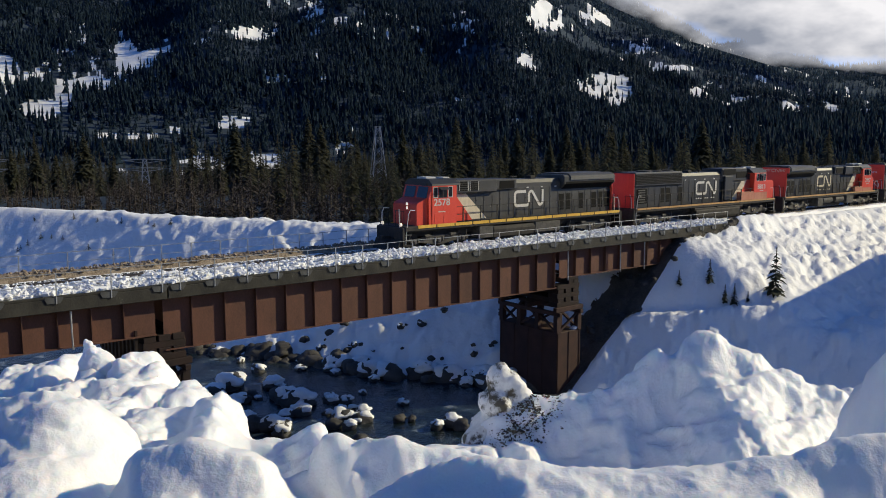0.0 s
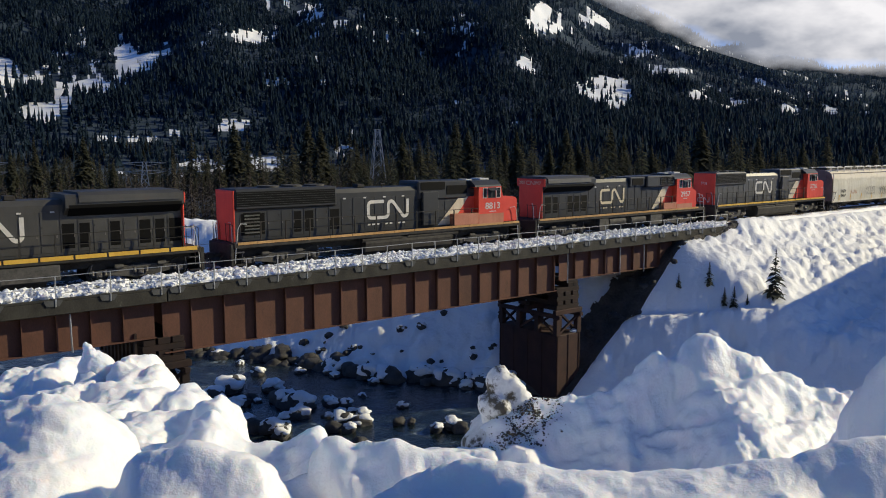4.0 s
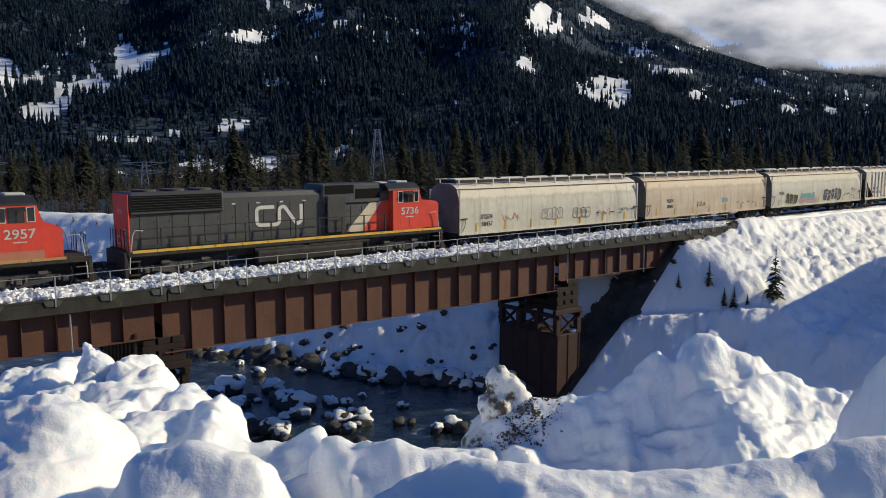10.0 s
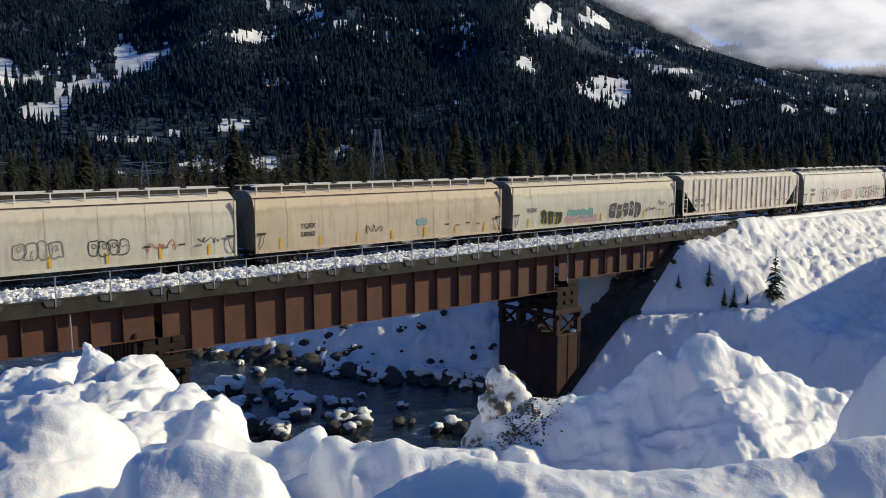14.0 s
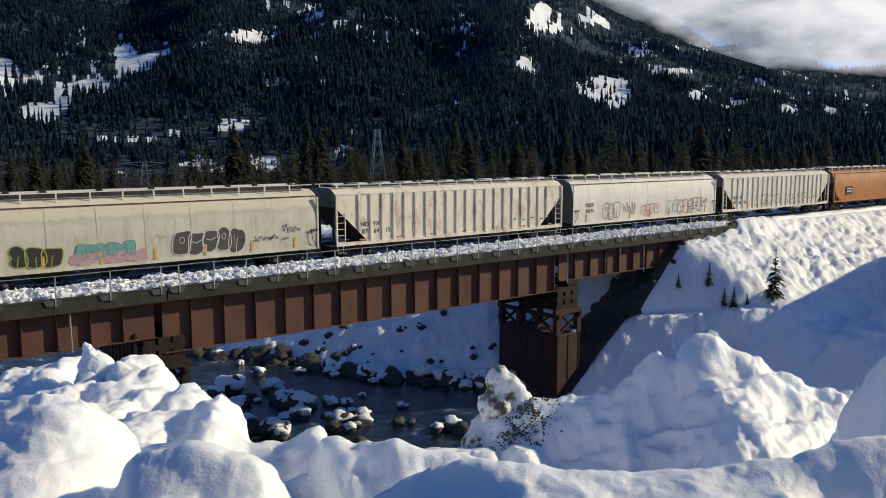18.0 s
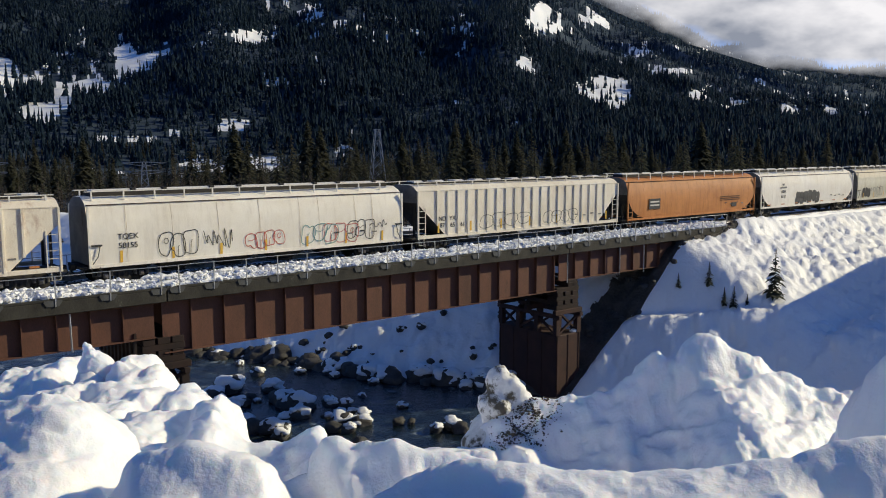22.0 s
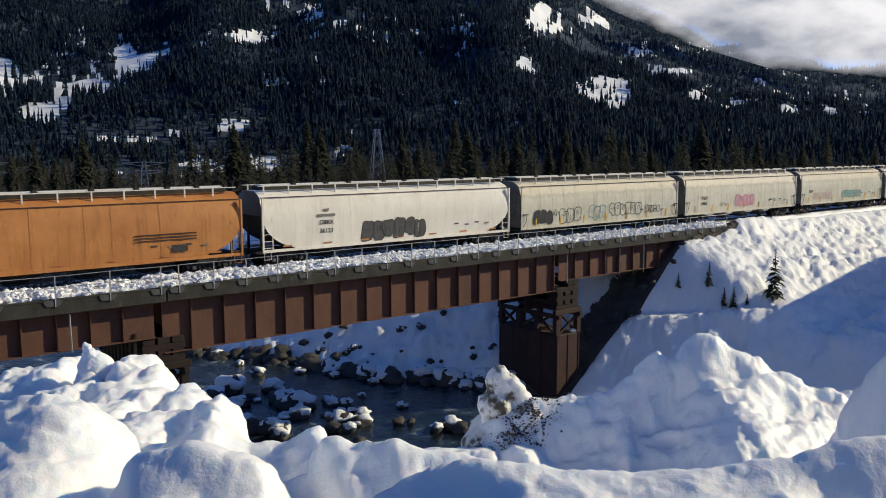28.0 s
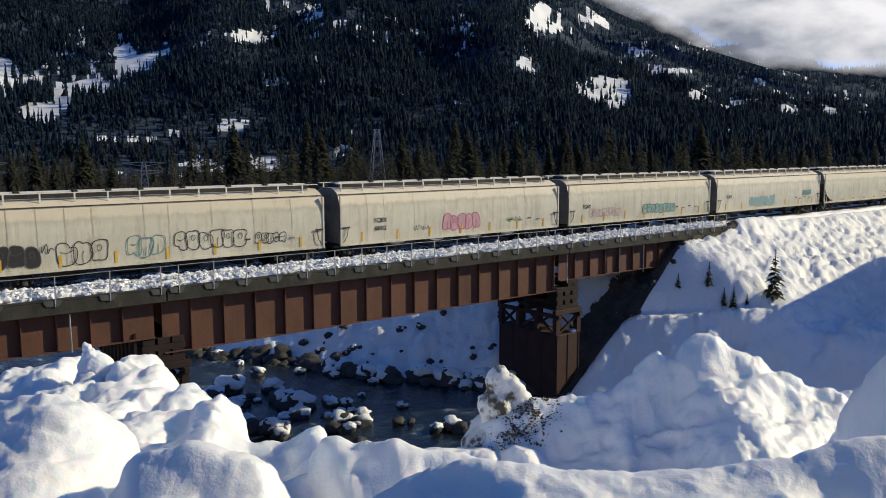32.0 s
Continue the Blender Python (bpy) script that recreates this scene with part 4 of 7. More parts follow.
SEAM = mottled("weathered_seam", (0.42, 0.35, 0.26), (0.62, 0.54, 0.42), 2.5, 0.8)
PALE_ROOF = mottled("pale_roof_paint", (0.74, 0.70, 0.62), (0.90, 0.88, 0.83), 1.5, 0.6, fine=12, spots=(0.42, 0.32, 0.22), spot_at=0.70)


def lamp_mat(name, col, strength):
    def build(nt, b):
        b.inputs["Emission Color"].default_value = (*col, 1)
        b.inputs["Emission Strength"].default_value = strength
    return mat(name, build, col, 0.3)


HEADLIGHT = lamp_mat("lit_headlight", (1.0, 0.8, 0.55), 0.7)


def lettering(parent, text, x, y, z, size, material, width=0.0):
    """Painted characters on the near side, reading along +x."""
    cu = bpy.data.curves.new("lettering", "FONT")
    cu.body, cu.size, cu.align_x, cu.extrude = text, size, "CENTER", 0.004
    cu.offset = 0.012 * size
    cu.materials.append(material)
    ob = new("lettering", cu)
    ob.parent = parent
    ob.matrix_basis = pose(x, y, z, 90, 0, 0)
    if width:
        bpy.context.view_layer.update()
        if ob.dimensions.x > 0:
            ob.scale = (width / ob.dimensions.x, 1, 1)
    return ob


def ribbon(pts, w, y, closed=False):
    """A flat painted stroke on the near side. pts in (x, z); y: a number, or a function of z."""
    m, n = Mesh(), len(pts)
    fy = y if callable(y) else (lambda z: y)
    rows = []
    for i in range(n):
        a = pts[(i - 1) % n] if closed or i > 0 else pts[i]
        b = pts[(i + 1) % n] if closed or i < n - 1 else pts[i]
        dx, dz = b[0] - a[0], b[1] - a[1]
        l = math.hypot(dx, dz) or 1
        ox, oz = -dz / l * w / 2, dx / l * w / 2
        rows += [(pts[i][0] + ox, fy(pts[i][1] + oz), pts[i][1] + oz), (pts[i][0] - ox, fy(pts[i][1] - oz), pts[i][1] - oz)]
    k = n if closed else n - 1
    m.add(rows, [(2 * i, 2 * i + 1, 2 * ((i + 1) % n) + 1, 2 * ((i + 1) % n)) for i in range(k)])
    return m


def arc(cx, cz, r, a0, a1, n=7):
    return [(cx + r * math.cos(radians(a0 + (a1 - a0) * i / n)), cz + r * math.sin(radians(a0 + (a1 - a0) * i / n))) for i in range(n + 1)]


def emblem(parent, x0, x1, z0, z1, y, material):
    """The operator's emblem as two rounded bands of paint."""
    w, h = x1 - x0, z1 - z0
    t, r = 0.17 * h, 0.20 * h
    top, bot = z1 - t / 2, z0 + t / 2
    lx, mx = x0 + t / 2, x0 + 0.40 * w
    a = [(mx, top)] + arc(lx + r, top - r, r, 90, 180) + arc(lx + r, bot + r, r, 180, 270)
    rx = x0 + 0.50 * w
    a += arc(rx - r, bot + r, r, 270, 360) + arc(rx + r, top - r, r, 180, 60)
    ex = x1 - t / 2
    a += arc(ex - r, bot + r, r, 240, 360) + [(ex, z1)]
    return part("emblem", ribbon(a, t, y), material, parent, "painted band emblem")


def curved_y(z):
    """Near side of a round-sided car at a height."""
    return -(1.60 - 0.06 * ((z - 2.5) / 1.4) ** 2 if z < 2.5 else 1.60 - 0.32 * ((z - 2.5) / 1.65) ** 2)


def bubble_tag(parent, x0, x1, z0, z1, material, y, seed, stroke=0.05, n=None, fill=None):
    """A sprayed piece: a row of overlapping puffed shapes with slits and eyes, none of them a letter."""
    rng = random.Random(seed)
    n = n or max(2, round((x1 - x0) / (0.62 * (z1 - z0))))
    fy = y if callable(y) else (lambda z: y)
    step = (x1 - x0) / n
    for k in range(n):
        cx, cz = x0 + (k + 0.5) * step + rng.uniform(-0.04, 0.04), (z0 + z1) / 2 + rng.uniform(-0.08, 0.08) * (z1 - z0)
        rx, rz = step * rng.uniform(0.52, 0.64), (z1 - z0) / 2 * rng.uniform(0.86, 1.05)
        p = rng.choice((2.6, 3.2, 4.5))
        lean, pinch, where = rng.uniform(-0.18, 0.18), rng.uniform(0.0, 0.42), rng.uniform(0, 6.28)
        out = []
        for i in range(32):
            a = 2 * math.pi * i / 32
            ca, sa = math.cos(a), math.sin(a)
            q = (abs(ca) ** p + abs(sa) ** p) ** (-1 / p)
            q *= 1 - pinch * math.exp(-((math.atan2(math.sin(a - where), math.cos(a - where))) / 0.32) ** 2) + 0.05 * math.sin(3 * a + where)
            out.append((cx + rx * q * ca + lean * rz * q * sa, cz + rz * q * sa))
        lift = 0.0012 * (k % 4)
        if fill:
            part("graffiti_fill", Mesh().add([(u, fy(w) + 0.004 - lift, w) for u, w in out], [tuple(range(32))]), fill, parent, "sprayed colour patch")
        m = ribbon(out, stroke, lambda z: fy(z) - lift, True)
        inner = stroke * 0.75
        kind = rng.random()
        if kind < 0.45:
            m2 = ribbon([(cx + rng.uniform(-0.1, 0.1) * rx, cz - 0.95 * rz), (cx, cz - 0.1 * rz), (cx + 0.06, cz + rng.uniform(-0.05, 0.25) * rz)], inner, lambda z: fy(z) - lift - 0.002)
        elif kind < 0.8:
            er = 0.16 * min(rx, rz) + 0.05
            m2 = ribbon([(cx + er * math.cos(t), cz + 0.25 * rz + 1.3 * er * math.sin(t)) for t in (2 * math.pi * i / 12 for i in range(12))], inner, lambda z: fy(z) - lift - 0.002, True)
        else:
            m2 = ribbon([(cx - 0.6 * rx, cz + 0.2 * rz), (cx, cz + 0.05 * rz), (cx + 0.6 * rx, cz + 0.3 * rz)], inner, lambda z: fy(z) - lift - 0.002)
        m.add(m2.v, m2.f)
        part("graffiti_loop", m, material, parent, "sprayed looping outline")


def scrawl_tag(parent, x0, x1, z0, z1, material, y, seed, stroke=0.04):
    """A quick one-line tag: one stroke that swings up and down as it runs along."""
    rng = random.Random(seed)
    fy = y if callable(y) else (lambda z: y)
    n = max(6, int((x1 - x0) / 0.14))
    pts = []
    for i in range(n):
        u = x0 + (x1 - x0) * (i + rng.uniform(-0.9, 0.9)) / (n - 1)
        w = (z0 + (z1 - z0) * rng.uniform(0.0, 0.35)) if i % 2 else (z0 + (z1 - z0) * rng.uniform(0.55, 1.0))
        pts.append((min(max(u, x0), x1), w))
    path = []
    for i in range(n - 1):
        a, b, c, d = pts[max(i - 1, 0)], pts[i], pts[i + 1], pts[min(i + 2, n - 1)]
        for t in (0.0, 0.2, 0.4, 0.6, 0.8):
            path.append(tuple(0.5 * (2 * b[j] + (c[j] - a[j]) * t + (2 * a[j] - 5 * b[j] + 4 * c[j] - d[j]) * t * t + (3 * b[j] - a[j] - 3 * c[j] + d[j]) * t ** 3) for j in (0, 1)))
    part("graffiti_line", ribbon(path, stroke, fy), material, parent, "sprayed one-line tag")


def spray(name, c):
    return mottled(name, tuple(0.8 * q for q in c), c, 4, 0.65)


SPRAY_BLACK, SPRAY_GREY, SPRAY_ORANGE = spray("black_spray", (0.035, 0.035, 0.035)), spray("grey_spray", (0.22, 0.21, 0.19)), spray("orange_spray", (0.55, 0.22, 0.06))
SPRAY_RED, SPRAY_PINK, SPRAY_TEAL = spray("red_spray", (0.5, 0.10, 0.08)), spray("pink_spray", (0.62, 0.10, 0.28)), spray("teal_spray", (0.16, 0.34, 0.34))
SPRAY_AQUA = spray("aqua_spray", (0.20, 0.46, 0.42))
SPRAY_LIME, SPRAY_WHITE, SPRAY_DARK = spray("lime_spray", (0.42, 0.48, 0.08)), spray("white_spray", (0.72, 0.70, 0.66)), spray("dark_grey_spray", (0.085, 0.085, 0.085))
SPRAY_GREEN, SPRAY_BLUE, SPRAY_PALE = spray("green_spray", (0.10, 0.22, 0.09)), spray("pale_blue_spray", (0.30, 0.46, 0.48)), spray("pale_pink_spray", (0.62, 0.40, 0.42))


# ---- running gear ----
def wheel_mesh(r):
    m = Mesh()
    m.disc((0, 0, 0), r, 0.13, "y", 22)
    m.disc((0, 0.075, 0), r + 0.03, 0.03, "y", 22)
    m.disc((0, -0.075, 0), r * 0.42, 0.06, "y", 14)
    m.disc((0, -0.13, 0), r * 0.2, 0.08, "y", 10)
    return m.mesh("wheel", STEEL if r < 0.3 else UNDER)


WHEEL_BIG, WHEEL_SMALL = wheel_mesh(0.53), wheel_mesh(0.46)


def spring_mesh():
    m, rows = Mesh(), []
    for k in range(11):
        q = 0.088 if k % 2 else 0.066
        rows += [(q * math.cos(u), q * math.sin(u), 0.026 * k) for u in (2 * math.pi * i / 9 for i in range(9))]
    m.add(rows, [(9 * k + i, 9 * k + (i + 1) % 9, 9 * k + 9 + (i + 1) % 9, 9 * k + 9 + i) for k in range(10) for i in range(9)] + [tuple(range(9))[::-1], tuple(range(90, 99))])
    return m.mesh("coil_spring", STEEL)


SPRING = spring_mesh()


def truck(parent, x, axles, wheel, r, material):
    t = part("truck", Mesh().box(-0.5, 0.5, -0.95, 0.95, r - 0.05, r + 0.22, c=0.04), UNDER, parent, "wheel truck with cast side frames")
    t.location = (x, 0, 0)
    h = max(axles) + 0.35
    for s in (-1, 1):
        f = Mesh()
        f.prism([(-h, r - 0.1), (-h + 0.35, r - 0.16), (-h + 0.8, r - 0.05), (-0.35, r - 0.25), (0.35, r - 0.25), (h - 0.8, r - 0.05), (h - 0.35, r - 0.16), (h, r - 0.1),
                 (h, r + 0.14), (h - 0.5, r + 0.2), (0.6, r + 0.36), (-0.6, r + 0.36), (-h + 0.5, r + 0.2), (-h, r + 0.14)], s * 1.0 - 0.07, s * 1.0 + 0.07, "y")
        for a in axles:
            f.box(a - 0.16, a + 0.16, s * 1.0 - 0.13, s * 1.0 + 0.13, r - 0.15, r + 0.17, c=0.03)
        for a in (-0.25, 0, 0.25):
            f.disc((a, s * 1.03, r + 0.02), 0.085, 0.26, "z", 10)
        part("side_frame", f, material, t)
        for a in axles:
            for o in (-0.3, 0.3):
                part("coil_spring", SPRING, None, t).location = (a + o, s * 1.10, r - 0.03)
        for a in axles:
            part("journal_box", Mesh().box(a - 0.12, a + 0.12, min(s * 1.135, s * 1.2), max(s * 1.135, s * 1.2), r - 0.12, r + 0.12, c=0.03).disc((a, s * 1.21, r), 0.07, 0.03, "y", 10), STEEL, t)
        if len(axles) > 2:
            for a in (-1.1, 1.05):
                part("brake_cylinder", Mesh().disc((a, s * 1.2, r + 0.36), 0.11, 0.42, "x", 12).disc((a + 0.25, s * 1.2, r + 0.36), 0.03, 0.3, "x", 6), material, t, smooth=True)
            for q in (-1, 1):
                part("sand_pipe", Mesh().tube([(q * (h - 0.05), s * 1.1, r + 0.55), (q * (h + 0.05), s * 1.0, r), (q * (h - 0.12), s * 0.85, 0.12)], 0.025, 5), STEEL, t)
        for a in axles:
            w = part("wheel", wheel, None, t)
            w.matrix_basis = pose(a, s * 0.78, r, 0, 0, 0 if s < 0 else 180)
    return t


def coupler(parent, x, s):
    m = Mesh().box(min(0, s * 0.62), max(0, s * 0.62), -0.11, 0.11, 0.78, 0.98, c=0.02)
    m.box(min(s * 0.5, s * 0.78), max(s * 0.5, s * 0.78), -0.19, 0.16, 0.72, 1.04, c=0.04)
    m.tube([(0, -0.45, 0.95), (s * 0.3, -0.47, 0.62), (s * 0.62, -0.42, 0.58), (s * 0.8, -0.38, 0.75)], 0.03)
    part("coupler", m, UNDER, parent).location = (x, 0, 0)


# ---- locomotives ----
def locomotive(s0, s1, right, number, style, label):
    """A six-axle freight locomotive between two coupling planes; right: its cab end lies towards +x. Stations run from the cab end."""
    L, c = s1 - s0, (s0 + s1) / 2
    e = thing("locomotive", label, "locomotive", "locomotives of the freight train", at=(c, TRACK_Y, 0))
    VEHICLES.append((e, c))
    d = 1 if right else -1

    def X(a):
        return d * (L / 2 - a)

    def bx(m, a, b, y0, y1, z0, z1, ch=0.0, mi=0):
        return m.box(min(X(a), X(b)), max(X(a), X(b)), y0, y1, z0, z1, mi, ch)

    def pr(m, prof, y0, y1):
        return m.prism([(X(a), z) for a, z in prof], y0, y1, "y")

    ge = style in ("dash", "evo")
    hood_paint = {"dash": LOCO_GREY, "sd75": LOCO_DUSTY}.get(style, LOCO_BLACK)
    end = L - 1.15
    fr = bx(Mesh(), 0.95, L - 0.95, -1.50, 1.50, 1.30, 1.60, 0.03)
    bx(fr, 1.2, L - 1.2, -0.75, 0.75, 0.85, 1.3)
    part("frame", fr, UNDER, e)
    # sill stripe, broken into lengths by the stanchion feet
    gold = YELLOW if style in ("dash", "sd75") else TAN_SILL
    a, k = 1.95 if ge else 0.95, 0
    step = 1.55
    zs = (1.46, 1.66) if style == "dash" else (1.50, 1.64)
    while a < end - 0.4:
        b = min(a + step - (0.1 if style == "dash" else 0.03), end)
        part("sill_stripe", bx(Mesh(), a, b, -1.525, -1.503, *zs), gold, e)
        part("sill_stripe", bx(Mesh(), a, b, 1.503, 1.525, *zs), gold, e)
        a += step
    # trucks, tank, couplers
    for a in (4.0, L - 4.0):
        truck(e, X(a), (-2.05, 0.0, 2.05), WHEEL_BIG, 0.53, GRIME_GREY)
    if style == "evo":
        for a0, a1 in ((9.2, 11.05), (11.75, 13.75)):
            m = Mesh().disc((0, -1.12, 0.96), 0.34, abs(a1 - a0), "x", 18)
            part("air_tank", m, GRIME_GREY, e, smooth=True).location = (X((a0 + a1) / 2), 0, 0)
        part("equipment_box", bx(Mesh(), 7.0, 8.6, -1.45, 1.45, 0.45, 1.28, 0.04), GRIME_GREY, e)
        part("equipment_box", bx(Mesh(), 13.9, 15.0, -1.45, 1.45, 0.35, 1.28, 0.04), GRIME_GREY, e)
        part("fuel_tank", bx(Mesh(), 8.8, 13.8, -0.8, 1.4, 0.25, 1.25, 0.06), UNDER, e)
    else:
        fm = Mesh()
        a0, a1 = (7.0, 13.9) if style != "dash" else (8.6, 14.6)
        pts = [(-1.38, 1.2), (-1.46, 0.95), (-1.40, 0.45), (-1.1, 0.2), (1.1, 0.2), (1.40, 0.45), (1.46, 0.95), (1.38, 1.2)]
        fm.prism(pts, min(X(a0), X(a1)), max(X(a0), X(a1)), "x")
        part("fuel_tank", fm, UNDER, e, "grimy black fuel tank")
        if style == "dash":
            part("equipment_box", bx(Mesh(), 12.6, 15.2, -1.48, -1.30, 0.5, 1.25, 0.03), GRIME_GREY, e)
            part("equipment_box", bx(Mesh(), 7.2, 8.5, -1.48, 1.3, 0.45, 1.25, 0.03), GRIME_GREY, e)
        else:
            m = Mesh().disc((0, -1.28, 1.17), 0.16, 4.2, "x", 14)
            part("air_tank", m, UNDER, e, smooth=True).location = (X(8.6), 0, 0)
            m = Mesh().disc((0, -1.28, 1.17), 0.16, 3.0, "x", 14)
            part("air_tank", m, UNDER, e, smooth=True).location = (X(12.6), 0, 0)
    coupler(e, X(0.8), d)
    coupler(e, X(L - 0.8), -d)
    for a0, a1 in ((0.75, 0.95), (L - 0.95, L - 0.75)):
        part("pilot", bx(Mesh(), a0, a1, -1.45, 1.45, 0.2, 1.55, 0.03), UNDER, e, "black steel pilot sheet")
    pl = Mesh().prism([(X(0.75), 0.12), (X(0.35), 0.10), (X(0.62), 0.75), (X(0.75), 0.78)], -1.35, 1.35, "y")
    part("snow_plough", pl, UNDER, e)
    # nose and cab
    cf, cr = (2.85, 5.15) if ge else (2.42, 4.75)
    nf = 2.0 if ge else 1.0
    nose = Mesh()
    if ge:
        pr(nose, [(nf, 1.62), (nf, 2.95), (nf + 0.12, 3.06), (cf + 0.05, 3.38), (cf + 0.05, 1.62)], -1.28, 1.28)
    else:
        pr(nose, [(nf, 1.66), (nf, 3.16), (nf + 0.12, 3.30), (nf + 0.4, 3.38), (cf + 0.05, 3.44), (cf + 0.05, 1.66)], -1.3, 1.3)
    part("nose", nose, LOCO_RED, e, "red short nose")
    cab = Mesh()
    yb = 1.49
    zt = 4.24
    prof = [(-yb, 1.62), (yb, 1.62), (yb, zt - 0.11), (-yb, zt - 0.11)]
    cab.prism(prof, min(X(cf + 0.25), X(cr)), max(X(cf + 0.25), X(cr)), "x")
    pr(cab, [(cf, 1.62), (cf, 3.28), (cf + 0.26, zt - 0.11), (cf + 0.26, 1.62)], -yb + 0.04, yb - 0.04)
    cb = part("cab", cab, LOCO_RED, e, "red driver's cab")
    roof = Mesh().prism([(-yb + 0.0, zt - 0.10), (yb - 0.0, zt - 0.10), (yb - 0.02, zt + 0.01), (yb - 0.45, zt + 0.32), (-yb + 0.45, zt + 0.32), (-yb + 0.02, zt + 0.01)], min(X(cf + 0.26), X(cr + 0.35)), max(X(cf + 0.26), X(cr + 0.35)), "x")
    part("cab_roof", roof, LOCO_BLACK, cb, "black chamfered cab roof")
    part("air_conditioner", bx(Mesh(), cf + 0.5, cf + 1.4, -0.5, 0.5, zt + 0.3, zt + 0.44, 0.04), FRAME_WHITE, cb)
    part("air_conditioner", bx(Mesh(), cf + 2.0, cf + 2.6, -0.4, 0.4, zt + 0.3, zt + 0.40, 0.03), FRAME_WHITE, cb)
    for a0, a1, trim in ((cf + 0.34, cf + 0.72, FRAME_WHITE), (cf + 0.80, cf + 1.14, LOCO_BLACK), (cf + 1.16, cf + 1.50, LOCO_BLACK), (cf + 1.58, cf + 1.96, FRAME_WHITE)):
        for s in (-1, 1):
            w = part("cab_window", bx(Mesh(), a0 + 0.04, a1 - 0.04, s * (yb + 0.006) - 0.004, s * (yb + 0.006) + 0.004, 3.40, 4.04), GLASS, cb, "dark cab side window")
            for (p0, p1, q0, q1) in ((a0, a1, 3.36, 3.40), (a0, a1, 4.04, 4.07), (a0, a0 + 0.04, 3.40, 4.04), (a1 - 0.04, a1, 3.40, 4.04)):
                part("window_frame", bx(Mesh(), p0, p1, s * (yb + 0.012) - 0.01, s * (yb + 0.012) + 0.01, q0, q1), trim, w)
    for s in (-1, 1):
        part("sun_visor", Mesh().prism([(s * (yb + 0.004), 4.05), (s * (yb + 0.30), 3.90), (s * (yb + 0.30), 3.88), (s * (yb + 0.004), 4.02)], min(X(cf + 0.76), X(cf + 1.54)), max(X(cf + 0.76), X(cf + 1.54)), "x"), LOCO_BLACK, cb, "black sun visor over the cab window")
        part("side_hatch", bx(Mesh(), cf + 0.45, cf + 1.05, s * (yb + 0.006) - 0.005, s * (yb + 0.006) + 0.005, 1.72, 2.35, 0.0), LOCO_RED, cb)
        part("side_hatch", bx(Mesh(), cf + 1.2, cf + 1.8, s * (yb + 0.006) - 0.005, s * (yb + 0.006) + 0.005, 1.72, 2.35, 0.0), LOCO_RED, cb)
    for y0, y1 in ((-1.2, -0.12), (0.12, 1.2)):
        w = Mesh()
        th = 0.012
        w.add([(X(cf - th), y0, 3.36), (X(cf - th), y1, 3.36), (X(cf + 0.20 - th), y1, 4.08), (X(cf + 0.20 - th), y0, 4.08)], [(0, 1, 2, 3)])
        part("windscreen", w, GLASS, cb, "dark raked windscreen")
    part("number_board", Mesh().prism([(X(cf + 0.22), 4.12), (X(cf + 0.22), 4.32), (X(cf + 0.5), 4.36), (X(cf + 0.5), 4.12)], -0.95, -0.45, "y"), LOCO_BLACK, cb)
    hl = Mesh()
    for z in (2.98, 2.72) if ge else (3.02, 2.8):
        hl.disc((X(nf) + d * 0.012, -0.0 if not ge else -0.25, z), 0.10, 0.03, "x", 14)
    part("headlight", hl, HEADLIGHT if not right else GLASS, e, "round twin headlight")
    for y in (-1.0, 1.0):
        part("ditch_light", Mesh().disc((X(0.93), y, 1.42 if right else 1.72), 0.10, 0.12, "x", 12), HEADLIGHT if not right else GLASS, e, "small round ditch light")
    # long hood
    hw = 0.98
    hz = 4.32
    rad_a, rad_b = (15.6, L - 1.75) if ge else (15.7, L - 1.2)
    hood = Mesh()
    bx(hood, cr, rad_b, -hw, hw, 1.60, hz - 0.25, 0.0)
    hood.prism([(-hw, hz - 0.25), (hw, hz - 0.25), (hw - 0.18, hz), (-hw + 0.18, hz)], min(X(cr + 0.3), X(rad_a)), max(X(cr + 0.3), X(rad_a)), "x")
    part("hood", hood, hood_paint, e, "dusty dark engine hood")
    if ge:
        part("blower_housing", bx(Mesh(), cr, 9.0, -1.32, 1.32, 3.55, 4.44, 0.08), hood_paint, e, "box behind the cab with louvres")
        part("brake_housing", bx(Mesh(), 9.05, 11.0, -1.15, 1.15, 3.65, 4.40, 0.06), hood_paint, e)
        for a0, a1 in ((cr + 0.35, cr + 1.15), (cr + 1.28, cr + 2.08)):
            g = part("louvre", bx(Mesh(), a0, a1, -1.345, -1.325, 3.72, 4.34), GRILLE, e, "dark louvred intake")
            for k in range(2):
                fr = bx(Mesh(), a0 + k * (a1 - a0 - 0.04), a0 + k * (a1 - a0 - 0.04) + 0.04, -1.36, -1.346, 3.72, 4.34)
                part("louvre_frame", fr, FRAME_WHITE if style == "dash" else hood_paint, g)
            for k in range(4):
                part("slat", bx(Mesh(), a0 + 0.05, a1 - 0.05, -1.354, -1.346, 3.80 + 0.14 * k, 3.83 + 0.14 * k), hood_paint, g)
        part("louvre", bx(Mesh(), 9.35, 10.75, -1.175, -1.155, 3.75, 4.28), GRILLE, e, "dark louvred intake")
        # flared radiator housing
        rp = [(-1.46, 3.92), (-hw, 3.55), (hw, 3.55), (1.46, 3.92), (1.46, 4.42), (1.3, 4.56), (-1.3, 4.56), (-1.46, 4.42)]
        part("radiator_housing", Mesh().prism(rp, min(X(rad_a), X(rad_b)), max(X(rad_a), X(rad_b)), "x"), hood_paint, e, "wide flared radiator housing")
        # intake grille and the shade under the flare drawn as one black panel
        gl = Mesh()
